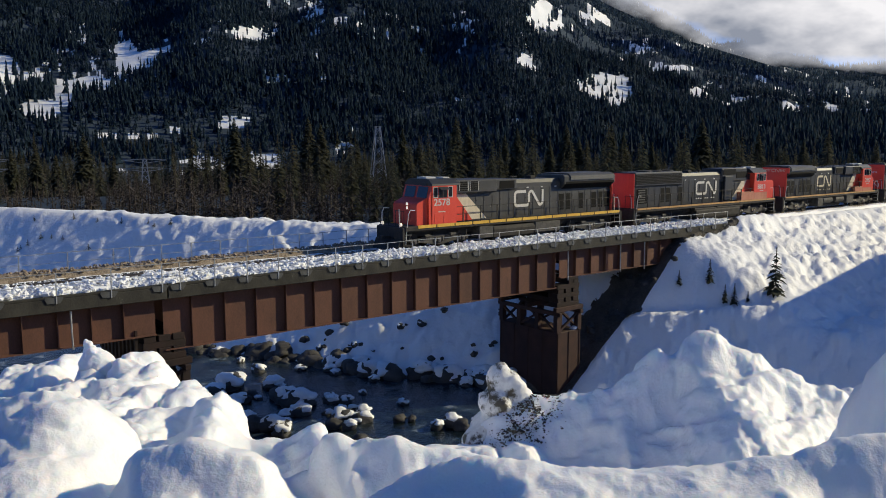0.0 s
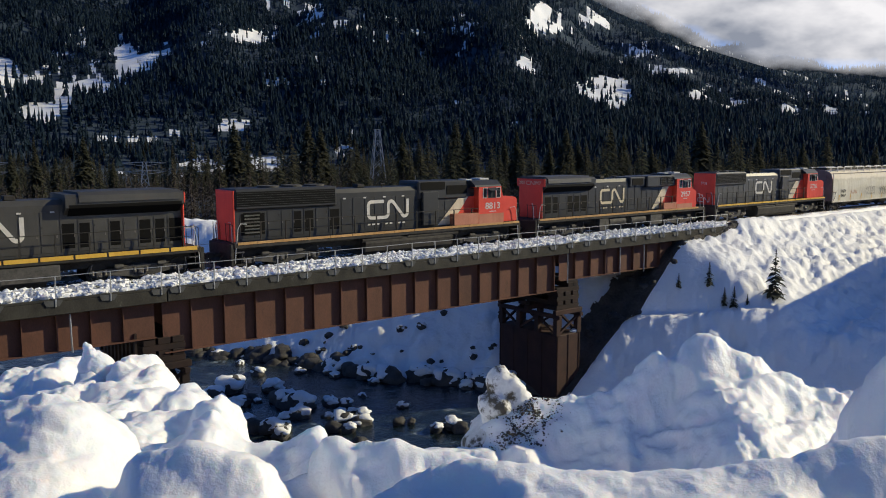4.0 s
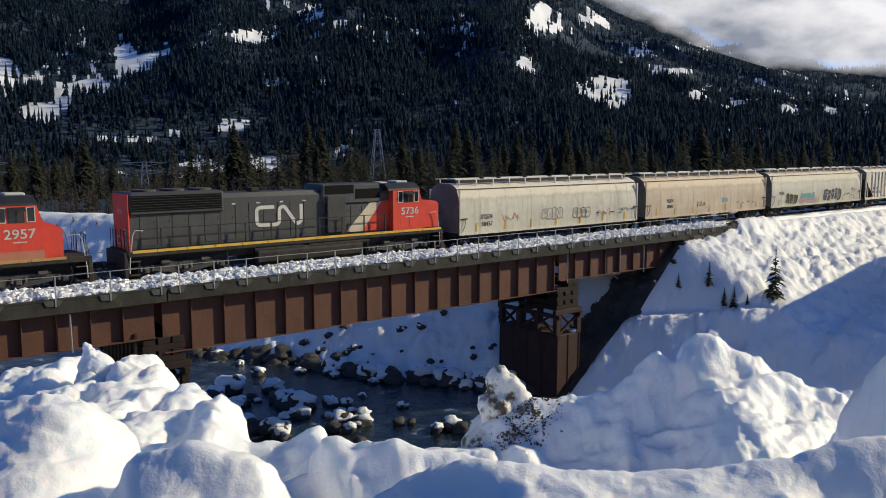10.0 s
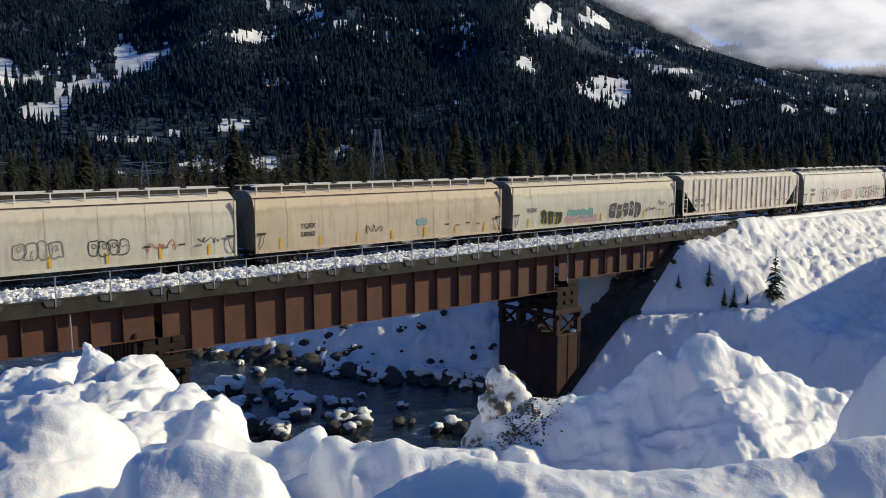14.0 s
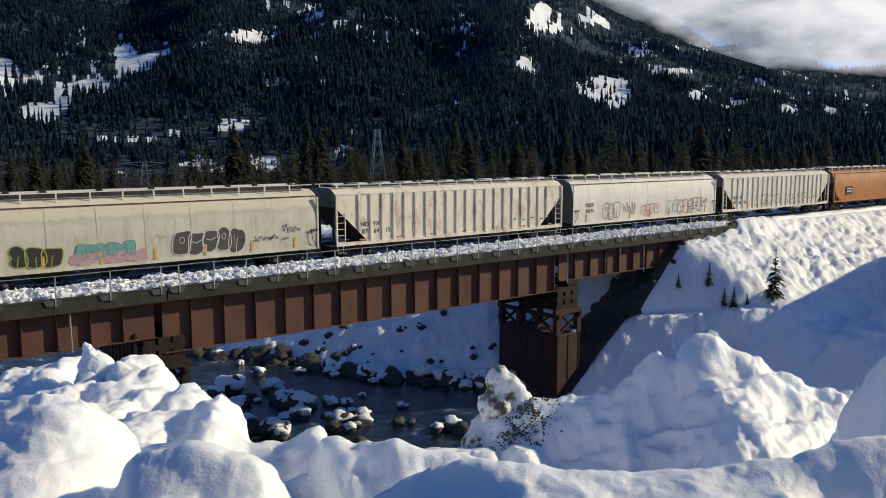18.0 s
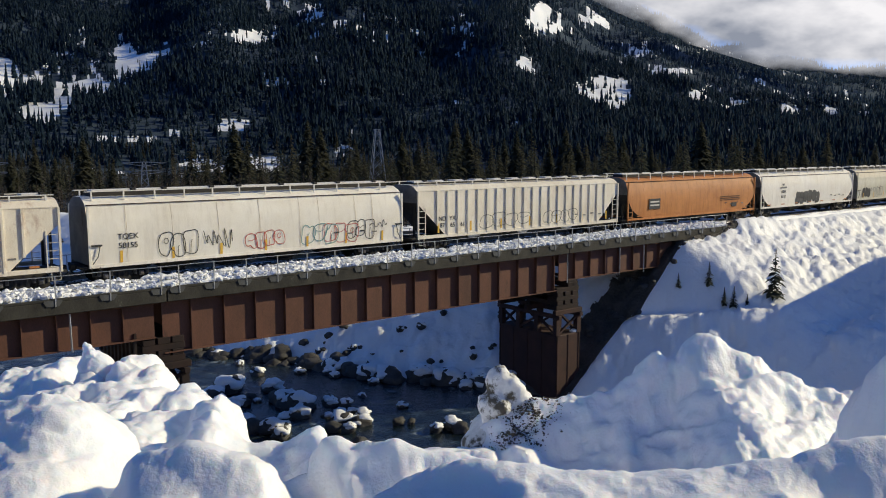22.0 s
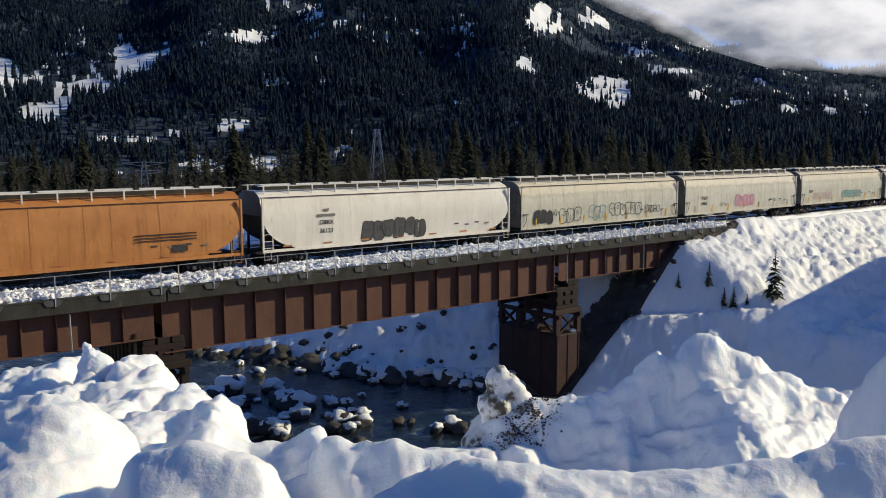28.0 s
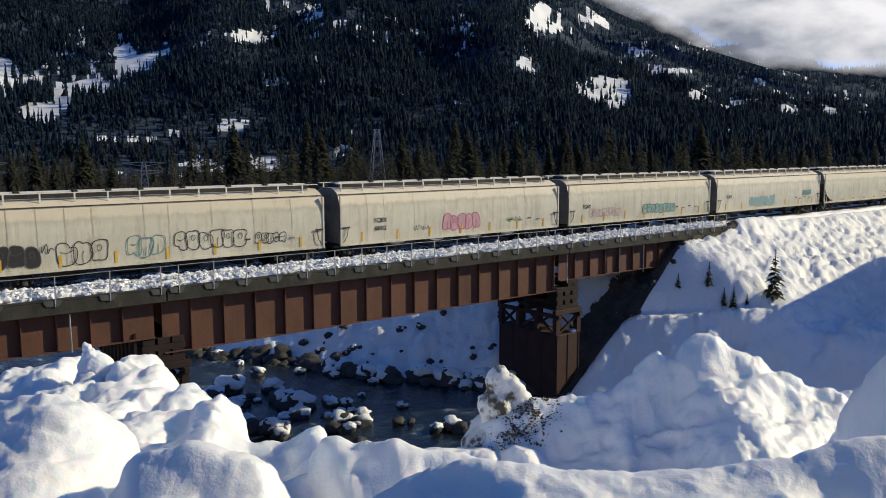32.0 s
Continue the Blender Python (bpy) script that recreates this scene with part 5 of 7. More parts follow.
        a0, a1 = rad_a + 0.15, rad_b - 0.1
        gl.add([(X(a0), -1.01, 3.50), (X(a1), -1.01, 3.50), (X(a1), -1.468, 3.90), (X(a0), -1.468, 3.90)], [(0, 1, 2, 3)])
        gl.add([(X(a0), -1.468, 3.90), (X(a1), -1.468, 3.90), (X(a1), -1.468, 4.06), (X(a0), -1.468, 4.06)], [(0, 1, 2, 3)])
        part("radiator_grille", gl, GRILLE, e, "black sloped grille and underside shade below the radiator")
        part("radiator_wing", Mesh().prism([(-1.54, 4.18), (-1.50, 4.5), (-1.25, 4.66), (1.25, 4.66), (1.50, 4.5), (1.54, 4.18)], min(X(rad_a + 0.6), X(rad_b - 0.2)), max(X(rad_a + 0.6), X(rad_b - 0.2)), "x"), LOCO_GREY, e, "sloped radiator roof")
    else:
        part("inverter_housing", bx(Mesh(), cr + 0.7, 9.6, -1.1, 1.1, 3.4, 4.62, 0.1), hood_paint, e, "raised housing behind the cab")
        g = part("louvre", bx(Mesh(), cr + 0.75, cr + 2.5, -1.125, -1.105, 3.72, 4.3), GRILLE, e, "dark louvred intake")
        part("louvre", bx(Mesh(), 7.4, 9.4, -1.125, -1.105, 4.05, 4.56), GRILLE, e, "dark louvred intake")
        part("filter_box", bx(Mesh(), 8.05, 9.35, -1.28, -0.99, 1.75, 3.95, 0.05), LOCO_GREY if style == "sd75" else hood_paint, e, "tall filter box beside the hood")
        part("radiator_housing", bx(Mesh(), rad_a, rad_b, -1.16, 1.16, 3.35, 4.52, 0.1), hood_paint, e, "radiator housing at the rear of the hood")
        g = part("radiator_grille", bx(Mesh(), rad_a + 0.15, rad_b - 0.1, -1.185, -1.165, 3.55, 4.36), GRILLE, e, "long black radiator grille")
        for k in range(6):
            part("slat", bx(Mesh(), rad_a + 0.15, rad_b - 0.1, -1.192, -1.186, 3.62 + 0.13 * k, 3.64 + 0.13 * k), LOCO_BLACK, g)
        for k in range(3):
            part("roof_fan", Mesh().disc((X(rad_a + 0.9 + 1.5 * k), 0, 4.57), 0.62, 0.1, "z", 20), GRIME_GREY, e)
    part("exhaust_outlet", bx(Mesh(), 13.2, 13.7, -0.3, 0.3, hz, hz + 0.22, 0.03), UNDER, e)
    hn = Mesh()
    for k, y in enumerate((-0.18, 0.0, 0.18)):
        hn.tube([(X(11.6), y, hz + 0.16), (X(11.9 - 0.08 * k), y, hz + 0.18)], 0.05, 8)
    hn.box(X(11.65) - 0.04, X(11.65) + 0.04, -0.04, 0.04, hz - 0.01, hz + 0.16)
    part("horn", hn, UNDER, e)
    part("antenna", Mesh().tube([(X(9.0), 0, 4.4), (X(9.0), 0, 5.0)], 0.015, 5), STEEL, e)
    part("end_plate", bx(Mesh(), rad_b, rad_b + 0.10, -(1.2 if ge else 1.12), 1.2 if ge else 1.12, 1.62, 4.45 if not ge else 4.4, 0.03), LOCO_RED, e, "red hood end")
    if ge:
        part("end_plate", bx(Mesh(), rad_b + 0.002, rad_b + 0.09, -1.45, 1.45, 3.95, 4.50, 0.02), LOCO_RED, e, "wide red radiator end")
    # doors along the hood
    a = cr + 0.35
    rng = random.Random(number)
    while a < rad_b - 0.7:
        w = rng.choice((0.62, 0.7, 0.78))
        zt2 = 3.3 if a > rad_a or a < 9.0 else 3.75
        if not (not ge and 7.9 < a < 9.5):
            dr = part("hood_door", bx(Mesh(), a, a + w, -hw - 0.022, -hw - 0.002, 1.78, zt2, 0.006), hood_paint, e)
            part("latch", bx(Mesh(), a + w - 0.09, a + w - 0.04, -hw - 0.034, -hw - 0.023, 2.5, 2.62), STEEL, dr)
            part("latch", bx(Mesh(), a + 0.04, a + 0.09, -hw - 0.034, -hw - 0.023, 2.95, 3.05), UNDER, dr)
            if style in ("dash", "evo", "sd70") and a > rad_a - 0.4 and rng.random() < 0.75:
                part("door_grille", bx(Mesh(), a + 0.07, a + w - 0.07, -hw - 0.03, -hw - 0.023, 1.95, 3.15), GRILLE, dr)
        a += w + 0.10
    # diagonal cream band and the red behind the cab
    ys = -hw - 0.045
    if style == "dash":
        band, red = [(cr + 0.25, 3.52), (cr + 1.2, 3.52), (8.25, 1.75), (6.9, 1.75)], [(cr, 1.70), (cr, 3.52), (cr + 0.25, 3.52), (6.9, 1.75), (6.9, 1.70)]
    else:
        band, red = [(cr + 0.55, 3.5), (cr + 1.35, 3.5), (7.95, 1.70), (6.75, 1.70)], [(cr, 1.68), (cr, 3.52), (cr + 0.55, 3.5), (6.75, 1.70)]
    part("cream_band", pr(Mesh(), band, ys, ys + 0.012), CREAM_STRIPE, e, "diagonal cream band")
    part("red_panel", pr(Mesh(), red, ys, ys + 0.012), LOCO_RED, e)
    if style in ("evo", "sd70"):
        part("step_box", bx(Mesh(), cr - 0.02, 6.9, -yb - 0.004, -hw, 1.64, 2.15 if style == "evo" else 2.4, 0.02), DUSTY_ROSE, e, "dusty faded box below the cab door")
        part("lower_panel", bx(Mesh(), cf + 0.03, cr - 0.03, -yb - 0.014, -yb - 0.002, 1.64, 2.02 if style == "evo" else 2.30), DUSTY_ROSE, e, "dust-faded strip along the foot of the cab")
    # lettering
    lc = WHITE_LETTER if style != "evo" else CREAM_LETTER
    xn = X(cf + 1.05)
    lettering(e, number, xn, -yb - 0.012, 2.62 if style != "dash" else 2.86, 0.62, FRAME_WHITE, 1.35)
    part("lettering_bar", Mesh().box(xn - 0.3, xn + 0.3, -yb - 0.01, -yb - 0.004, 2.42, 2.47), FRAME_WHITE, e)
    ea, eb = (10.85, 13.85) if style != "evo" else (11.55, 14.55)
    if style == "sd70":
        ea, eb = 10.3, 13.5
    xa, xb = sorted((X(ea), X(eb)))
    emblem(e, xa, xb, 2.36, 3.56, ys + 0.004, lc)
    if style in ("evo", "sd70"):
        for k in range(9):
            q = xa + 0.05 + k * 0.33
            if k in (3, 6):
                continue
            part("lettering_bar", Mesh().box(q, q + 0.2, ys, ys + 0.008, 2.02, 2.14), lc, e)
    # emblem and number on the hood end that faces the other vehicles
    if style in ("evo", "sd75"):
        zc, w = (4.20, 0.42) if ge else (2.05, 0.62)
        xf = X(rad_b + 0.10) - 0.012
        em = emblem(e, -w, w, zc - 0.36 * w, zc + 0.36 * w, 0.0, lc)
        em.matrix_basis = pose(xf, 0, 0, 0, 0, -90)
        tx = lettering(e, number, 0, 0, 0, 0.32, lc)
        tx.matrix_basis = pose(xf, -0.75 if ge else 0.0, 4.10 if ge else 3.45, 90, 0, -90)
        if ge:
            tx = lettering(e, number, 0, 0, 0, 0.32, lc)
            tx.matrix_basis = pose(xf, 0.85, 4.10, 90, 0, -90)
    for k in range(5):
        q = X(9.3 + 1.45 * k)
        part("data_plate", Mesh().box(q - 0.1, q + 0.1, ys, ys + 0.01, 3.70, 3.78), FRAME_WHITE, e)
    # handrails
    for s in (-1, 1):
        hr = Mesh()
        y = s * 1.46
        hr.tube([(X(cr + 0.05), y, 2.70), (X(end - 0.2), y, 2.70)], 0.022, 6)
        hr.tube([(X(cr + 0.05), y, 2.18), (X(end - 0.2), y, 2.18)], 0.018, 6)
        part("handrail", hr, UNDER, e, "thin black side handrail")
        a = cr + 0.6
        while a < end - 0.2:
            part("stanchion", Mesh().box(X(a) - 0.035, X(a) + 0.035, y - 0.03, y + 0.03, 1.60, 2.72), UNDER, e)
            a += step
        for a, mt in ((1.25, FRAME_WHITE), (L - 1.25, FRAME_WHITE)):
            q = -1 if a > 5 else 1
            part("grab_rail", Mesh().tube([(X(a + q * 0.5), s * 1.42, 2.62), (X(a + q * 0.1), s * 1.46, 2.66), (X(a - q * 0.05), s * 1.47, 2.4), (X(a - q * 0.22), s * 1.47, 1.1), (X(a - q * 0.25), s * 1.45, 0.5)], 0.025, 6), mt, e, "pale curved grab rail")
            stp = part("step_well", bx(Mesh(), a - 0.3, a + 0.25, s * 1.3 - 0.15, s * 1.3 + 0.15, 0.35, 0.42), UNDER, e)
            for z in (0.7, 1.05):
                part("step_tread", bx(Mesh(), a - 0.3, a + 0.25, s * 1.3 - 0.15, s * 1.3 + 0.15, z, z + 0.04), STEEL, stp)
    for a in (0.97, L - 0.97):
        for y in (-1.3, -0.9, -0.4, 0.4, 0.9, 1.3):
            part("end_rail", Mesh().tube([(X(a), y, 1.6), (X(a), y, 2.62)], 0.02, 5), UNDER, e)
        part("end_rail", Mesh().tube([(X(a), -1.3, 2.6), (X(a), -0.3, 2.62)], 0.02, 5), UNDER, e)
        for s in (-1, 1):
            part("grab_rail", Mesh().tube([(X(a), s * 0.75, 2.7), (X(a - 0.06), s * 0.85, 2.72), (X(a - 0.1), s * 0.92, 2.4), (X(a - 0.1), s * 1.0, 1.2), (X(a - 0.1), s * 1.0, 0.6)], 0.024, 6), FRAME_WHITE, e, "pale curved grab rail")
    if style == "sd70":
        g = part("louvre", bx(Mesh(), rad_b - 1.55, rad_b - 0.55, -hw - 0.05, -hw - 0.03, 1.95, 3.2), GRILLE, e, "louvred rear intake with pale slats")
        for k in range(6):
            part("slat", bx(Mesh(), rad_b - 1.5, rad_b - 0.6, -hw - 0.08, -hw - 0.051, 2.05 + 0.19 * k, 2.13 + 0.19 * k), DUST_GREY, g)
    return e


VEHICLES = []
SPEED = 8.65
locomotive(29.3, 52.4, False, "2578", "dash", "red and dusty dark lead locomotive with lit headlights")
locomotive(52.4, 75.8, True, "8813", "sd70", "red-cabbed black freight locomotive coupled with its cab trailing")
locomotive(75.8, 98.65, True, "2957", "evo", "red and black freight locomotive with cream diagonal band")
locomotive(98.65, 120.6, True, "5736", "sd75", "red and black locomotive with yellow sill coupled to a hopper")


# ---- hopper cars ----
def hopper(s0, s1, style, paint, label, gap=1.1, marks=(), bars=4, snowy=False):
    L, c = s1 - s0, (s0 + s1) / 2
    e = thing("hopper_car", label, "hopper car", "hopper cars of the freight train", at=(c, TRACK_Y, 0))
    VEHICLES.append((e, c))
    h = (L - gap) / 2
    n = 25
    if style == "rib":
        base = [(-1.52, 1.08), (-1.52, 2.4), (-1.52, 3.9), (-1.50, 4.02), (-1.1, 4.30), (-0.62, 4.40)]
    else:
        base = [(curved_y(z), z) for z in (1.08, 1.5, 2.0, 2.5, 3.0, 3.4, 3.75, 4.0)] + [(-1.14, 4.16), (-0.62, 4.38)]
    half = base

    def bottom(x):
        q = h - abs(x)
        if style == "rib":
            return 1.08 if q > 2.25 else 3.25 - (q / 2.25) * 2.1
        if style == "moon":
            return 1.08 if q > 1.9 else 3.0 - 1.8 * math.sqrt(max(0.0, 1 - ((1.9 - q) / 1.9) ** 1.5)) if q > 0.02 else 3.0
        return 1.08

    st = sorted(set([-h, -h + 0.05] + [-h + 0.3 * k for k in range(1, 8)] + [h - 0.3 * k for k in range(1, 8)] + [h - 0.05, h] + list(np.linspace(-h + 2.3, h - 2.3, n))))
    prof = [(y, z) for y, z in half] + [(-y, z) for y, z in reversed(half)]
    rows, k = [], len(prof)
    rng = random.Random(int(s0))
    for i, x in enumerate(st):
        zb = bottom(x)
        dent = 0.0 if style == "rib" else (0.028 if i % 2 else 0.0)
        for y, z in prof:
            zz = max(z, min(zb, 3.9)) if z < 3.95 else z
            yy = y if zz == z else (math.copysign(abs(curved_y(zz)), y) if style != "rib" else y)
            rows.append((x, yy - math.copysign(dent if z < 3.95 else 0, yy) + (rng.uniform(-0.006, 0.006) if style != "rib" else 0), zz))
    f = [(i * k + j, i * k + j + 1, (i + 1) * k + j + 1, (i + 1) * k + j) for i in range(len(st) - 1) for j in range(k - 1)]
    mi = [0] * len(f)
    fb = [(i * k + k - 1, i * k, (i + 1) * k, (i + 1) * k + k - 1) for i in range(len(st) - 1)]
    m = Mesh()
    m.add(rows, f, 0)
    m.f.extend(fb)
    m.m.extend([1] * len(fb))
    m.f.extend([tuple(range(k))[::-1], tuple(range((len(st) - 1) * k, len(st) * k))])
    m.m.extend([2] * 2)
    body = part("body", m, [paint, UNDER, END_GREY], e, smooth=True, angle=28)
    if style == "rib":
        nr = 20
        for i in range(nr):
            x = -h + 1.62 + i * (2 * h - 3.24) / (nr - 1)
            for s in (-1, 1):
                r = Mesh().box(x - 0.06, x + 0.06, min(s * 1.521, s * 1.61), max(s * 1.521, s * 1.61), bottom(x) + 0.0, 4.0, c=0.008)
                part("side_post", r, paint, body)
    # sill, eave edge and end frames
    for s in (-1, 1):
        part("side_sill", Mesh().box(-h, h, min(s * 1.50, s * 1.58), max(s * 1.50, s * 1.58), 0.94, 1.10 if style != "rib" else 1.16), paint, e)
        part("eave_edge", Mesh().box(-h + 0.05, h - 0.05, min(s * 1.30, s * 1.39) if style != "rib" else min(s * 1.50, s * 1.54), max(s * 1.30, s * 1.39) if style != "rib" else max(s * 1.50, s * 1.54), 3.99, 4.03), BROWN_EDGE if style != "rib" else paint, e, "rusty roof edge")
        for q in (-1, 1):
            xe = q * h
            part("corner_post", Mesh().box(min(xe, xe - q * 0.10), max(xe, xe - q * 0.10), min(s * 1.50, s * 1.62), max(s * 1.50, s * 1.62), 0.94, 4.0 if style != "cyl" else 3.95), paint, e)
            lad = Mesh()
            x1 = xe - q * 0.62
            if style == "cyl":
                lad.tube([(xe - q * 0.12, s * 1.66, 2.05), (xe - q * 0.62, s * 1.68, 2.06)], 0.05, 5)
                lad.tube([(xe - q * 0.52, s * 1.67, 2.02), (xe - q * 0.42, s * 1.66, 1.5), (xe - q * 0.18, s * 1.62, 1.15)], 0.022, 5)
                lad.tube([(xe - q * 0.1, s * 1.65, 1.0), (xe - q * 0.1, s * 1.67, 0.55), (xe - q * 0.5, s * 1.67, 0.55), (xe - q * 0.5, s * 1.65, 1.0)], 0.02, 5)
                part("hand_bracket", lad, BLACK_LETTER, e, "black bent handhold")
            else:
                lad.box(min(x1, x1 - q * 0.05), max(x1, x1 - q * 0.05), s * 1.55 - 0.02, s * 1.55 + 0.02, 1.0, 2.9)
                for z in np.arange(1.2, 3.0, 0.38):
                    lad.tube([(xe - q * 0.05, s * 1.56, z), (x1, s * 1.56, z)], 0.018, 5)
                lad.tube([(xe - q * 0.1, s * 1.58, 1.0), (xe - q * 0.1, s * 1.58, 0.55), (xe - q * 0.5, s * 1.58, 0.55), (xe - q * 0.5, s * 1.58, 1.0)], 0.02, 5)
                part("ladder", lad, paint, e, "end ladder of thin rungs")
    for q in (-1, 1):
        if style != "cyl":
            sl = Mesh()
            a, b = q * (h - 0.25), q * (h - 2.2)
            sl.add([(a, -1.40, 3.2), (a, 1.40, 3.2), (b, 1.40, 1.05), (b, -1.40, 1.05)], [(0, 1, 2, 3)])
            sl.add([(a - q * 0.05, -1.40, 3.2), (a - q * 0.05, 1.40, 3.2), (b - q * 0.05, 1.40, 1.05), (b - q * 0.05, -1.40, 1.05)], [(3, 2, 1, 0)])
            part("slope_sheet", sl, UNDER, e, "dark sloping end sheet")
            for y in (-0.8, 0.8):
                part("end_post", Mesh().box(q * (h - 0.3) - 0.06, q * (h - 0.3) + 0.06, y - 0.06, y + 0.06, 0.95, 3.2), UNDER, e)
        else:
            part("end_panel", Mesh().box(min(q * (h - 0.02), q * (h + 0.03)), max(q * (h - 0.02), q * (h + 0.03)), -0.85, 0.85, 3.0, 3.9, c=0.01), END_GREY, e)
        part("end_platform", Mesh().box(q * h - 0.25, q * h + 0.25, -1.3, 1.3, 0.85, 0.98), UNDER, e)
        truck(e, q * (h - 1.75), (-0.88, 0.88), WHEEL_SMALL, 0.46, UNDER)
        coupler(e, q * (h - 0.25), q)
    # centre sill and discharge chutes
    part("centre_sill", Mesh().box(-h + 0.2, h - 0.2, -0.35, 0.35, 0.7, 1.06), UNDER, e)
    for i in range(bars):
        x = (i - (bars - 1) / 2) * (2 * h - 6.0) / bars
        ch = Mesh()
        w = (2 * h - 6.2) / bars / 2
        ch.add([(x - w, -1.3, 1.07), (x + w, -1.3, 1.07), (x + w, 1.3, 1.07), (x - w, 1.3, 1.07), (x - 0.4, -0.55, 0.42), (x + 0.4, -0.55, 0.42), (x + 0.4, 0.55, 0.42), (x - 0.4, 0.55, 0.42)],
               [(0, 1, 5, 4), (1, 2, 6, 5), (2, 3, 7, 6), (3, 0, 4, 7), (4, 5, 6, 7), (3, 2, 1, 0)])
        ch.box(x - 0.5, x + 0.5, -0.7, 0.7, 0.32, 0.43)
        dc = part("discharge_chute", ch, GRIME_GREY if style == "rib" or snowy else UNDER, e)
        if snowy:
            o = part("snow_cap", stone_mesh("snow_cap", i + int(s0), SNOW_CHUNK, 2, 0.35, (1, 0.5, 0.28)), None, dc, "snow caked on the chute")
            o.matrix_basis = pose(x, -0.95, 0.86) @ Matrix.Diagonal((0.62, 0.62, 0.62, 1))
    # weld seams of the side sheets
    if style != "rib":
        x = -h + 1.6 + 0.5 * rng.random()
        while x < h - 1.2:
            for sd in (-1, 1):
                zs = [z for z in (1.1, 1.5, 2.0, 2.5, 3.0, 3.4, 3.75, 3.96) if z >= bottom(x)]
                sm = Mesh()
                w = 0.011
                vv = [(x + o, sd * (-curved_y(z) + q), z) for z in zs for o, q in ((-w, 0.004), (0, 0.008), (w, 0.004))]
                sm.add(vv, [(3 * i + c0, 3 * i + c0 + 1, 3 * i + c0 + 4, 3 * i + c0 + 3) for i in range(len(zs) - 1) for c0 in (0, 1)])
                part("weld_seam", sm, SEAM if style == "cyl" else paint, body)
            x += rng.choice((1.25, 2.3, 2.4, 2.5))
    # roof walk and hatch covers
    rail_h = 4.66 if style != "rib" else 4.58
    for s in (-1, 1):
        y = s * 1.0
        part("roof_walk", Mesh().box(-h + 0.1, h - 0.1, y - 0.10, y + 0.10, rail_h - 0.035, rail_h), PALE_ROOF, e, "thin pale running board raised along the roof")
        x = -h + 0.4
        while x < h - 0.2:
            part("walk_support", Mesh().box(x - 0.035, x + 0.035, y - 0.10, y - 0.04, 4.18, rail_h - 0.037), PALE_ROOF, e)
            x += 1.55
    # coaming coloured dark for the shadow gap under the raised running board
    part("hatch_coaming", Mesh().box(-h + 0.5, h - 0.5, -0.60, 0.60, 4.36, rail_h - 0.05, c=0.03), UNDER, e, "hatch coaming darkened for the shade under the roof walk")
    x = -h + 0.6
    while x < h - 1.2:
        w = rng.choice((1.3, 1.9, 2.3)) if style != "rib" else 0.75
        w = min(w, h - 0.5 - x)
        part("hatch_cover", Mesh().box(x, x + w, -0.40, 0.40, rail_h - 0.048, rail_h + 0.035, c=0.015), PALE_ROOF, e)
        part("hatch_clamp", Mesh().box(x + w + 0.02, x + w + 0.26, -0.5, -0.2, rail_h - 0.048, rail_h + 0.09, c=0.02), UNDER, e)
        x += w + (0.30 if style != "rib" else 1.0)
    # reflector plates and reporting marks
    fy = (lambda z: curved_y(z) - 0.016) if style != "rib" else (lambda z: -1.535)
    nb = 7
    for i in range(nb):
        x = -h + 1.55 + i * (2 * h - 3.1) / (nb - 1)
        if style == "rib":
            r = Mesh().box(x + 0.12, x + 0.55, -1.536, -1.522, 1.2, 1.30) if not snowy else Mesh().box(x + 0.12, x + 0.26, -1.536, -1.522, 1.25, 1.9)
            part("reflector", r, SPRAY_ORANGE if not snowy else YELLOW, e)
        else:
            z0, z1 = (1.12, 1.72) if style == "cyl" else (1.2, 1.29)
            wide = 0.07 if style == "cyl" else 0.3
            m = Mesh().add([(x - wide, fy(z0), z0), (x + wide, fy(z0), z0), (x + wide, fy(z1), z1), (x - wide, fy(z1), z1)], [(0, 1, 2, 3)])
            part("reflector", m, YELLOW if style == "cyl" else SPRAY_ORANGE, e, "yellow reflector strip")
    for (text, x, z, size, col) in marks:
        lettering(e, text, -h + x, (curved_y(z) - 0.014 if style != "rib" else -1.532), z, size, col)
    for i in range(4):
        x = h - 2.3 - 0.9 * i
        part("stencil_bar", Mesh().box(x, x + 0.34, (curved_y(1.7) if style != "rib" else -1.52) - 0.024, (curved_y(1.7) if style != "rib" else -1.52) - 0.010, 1.66 + 0.1 * (i % 2), 1.74 + 0.1 * (i % 2)), BLACK_LETTER if i % 2 else SPRAY_GREY, e)
    return e, h


def tags(e, h, rows):
    """Graffiti on a round-sided car: start, end, bottom, top in metres from its left end, colour, seed, fill."""
    side = lambda z: curved_y(z) - 0.013
    for x0, x1, z0, z1, col, seed, fill in rows:
        if fill is None and (x1 - x0 < 1.75 or seed % 5 == 4):
            scrawl_tag(e, -h + x0, -h + x1, z0, z1, col, side, seed)
        else:
            bubble_tag(e, -h + x0, -h + x1, z0, z1, col, side, seed, 0.05 if fill else 0.045, None, fill)


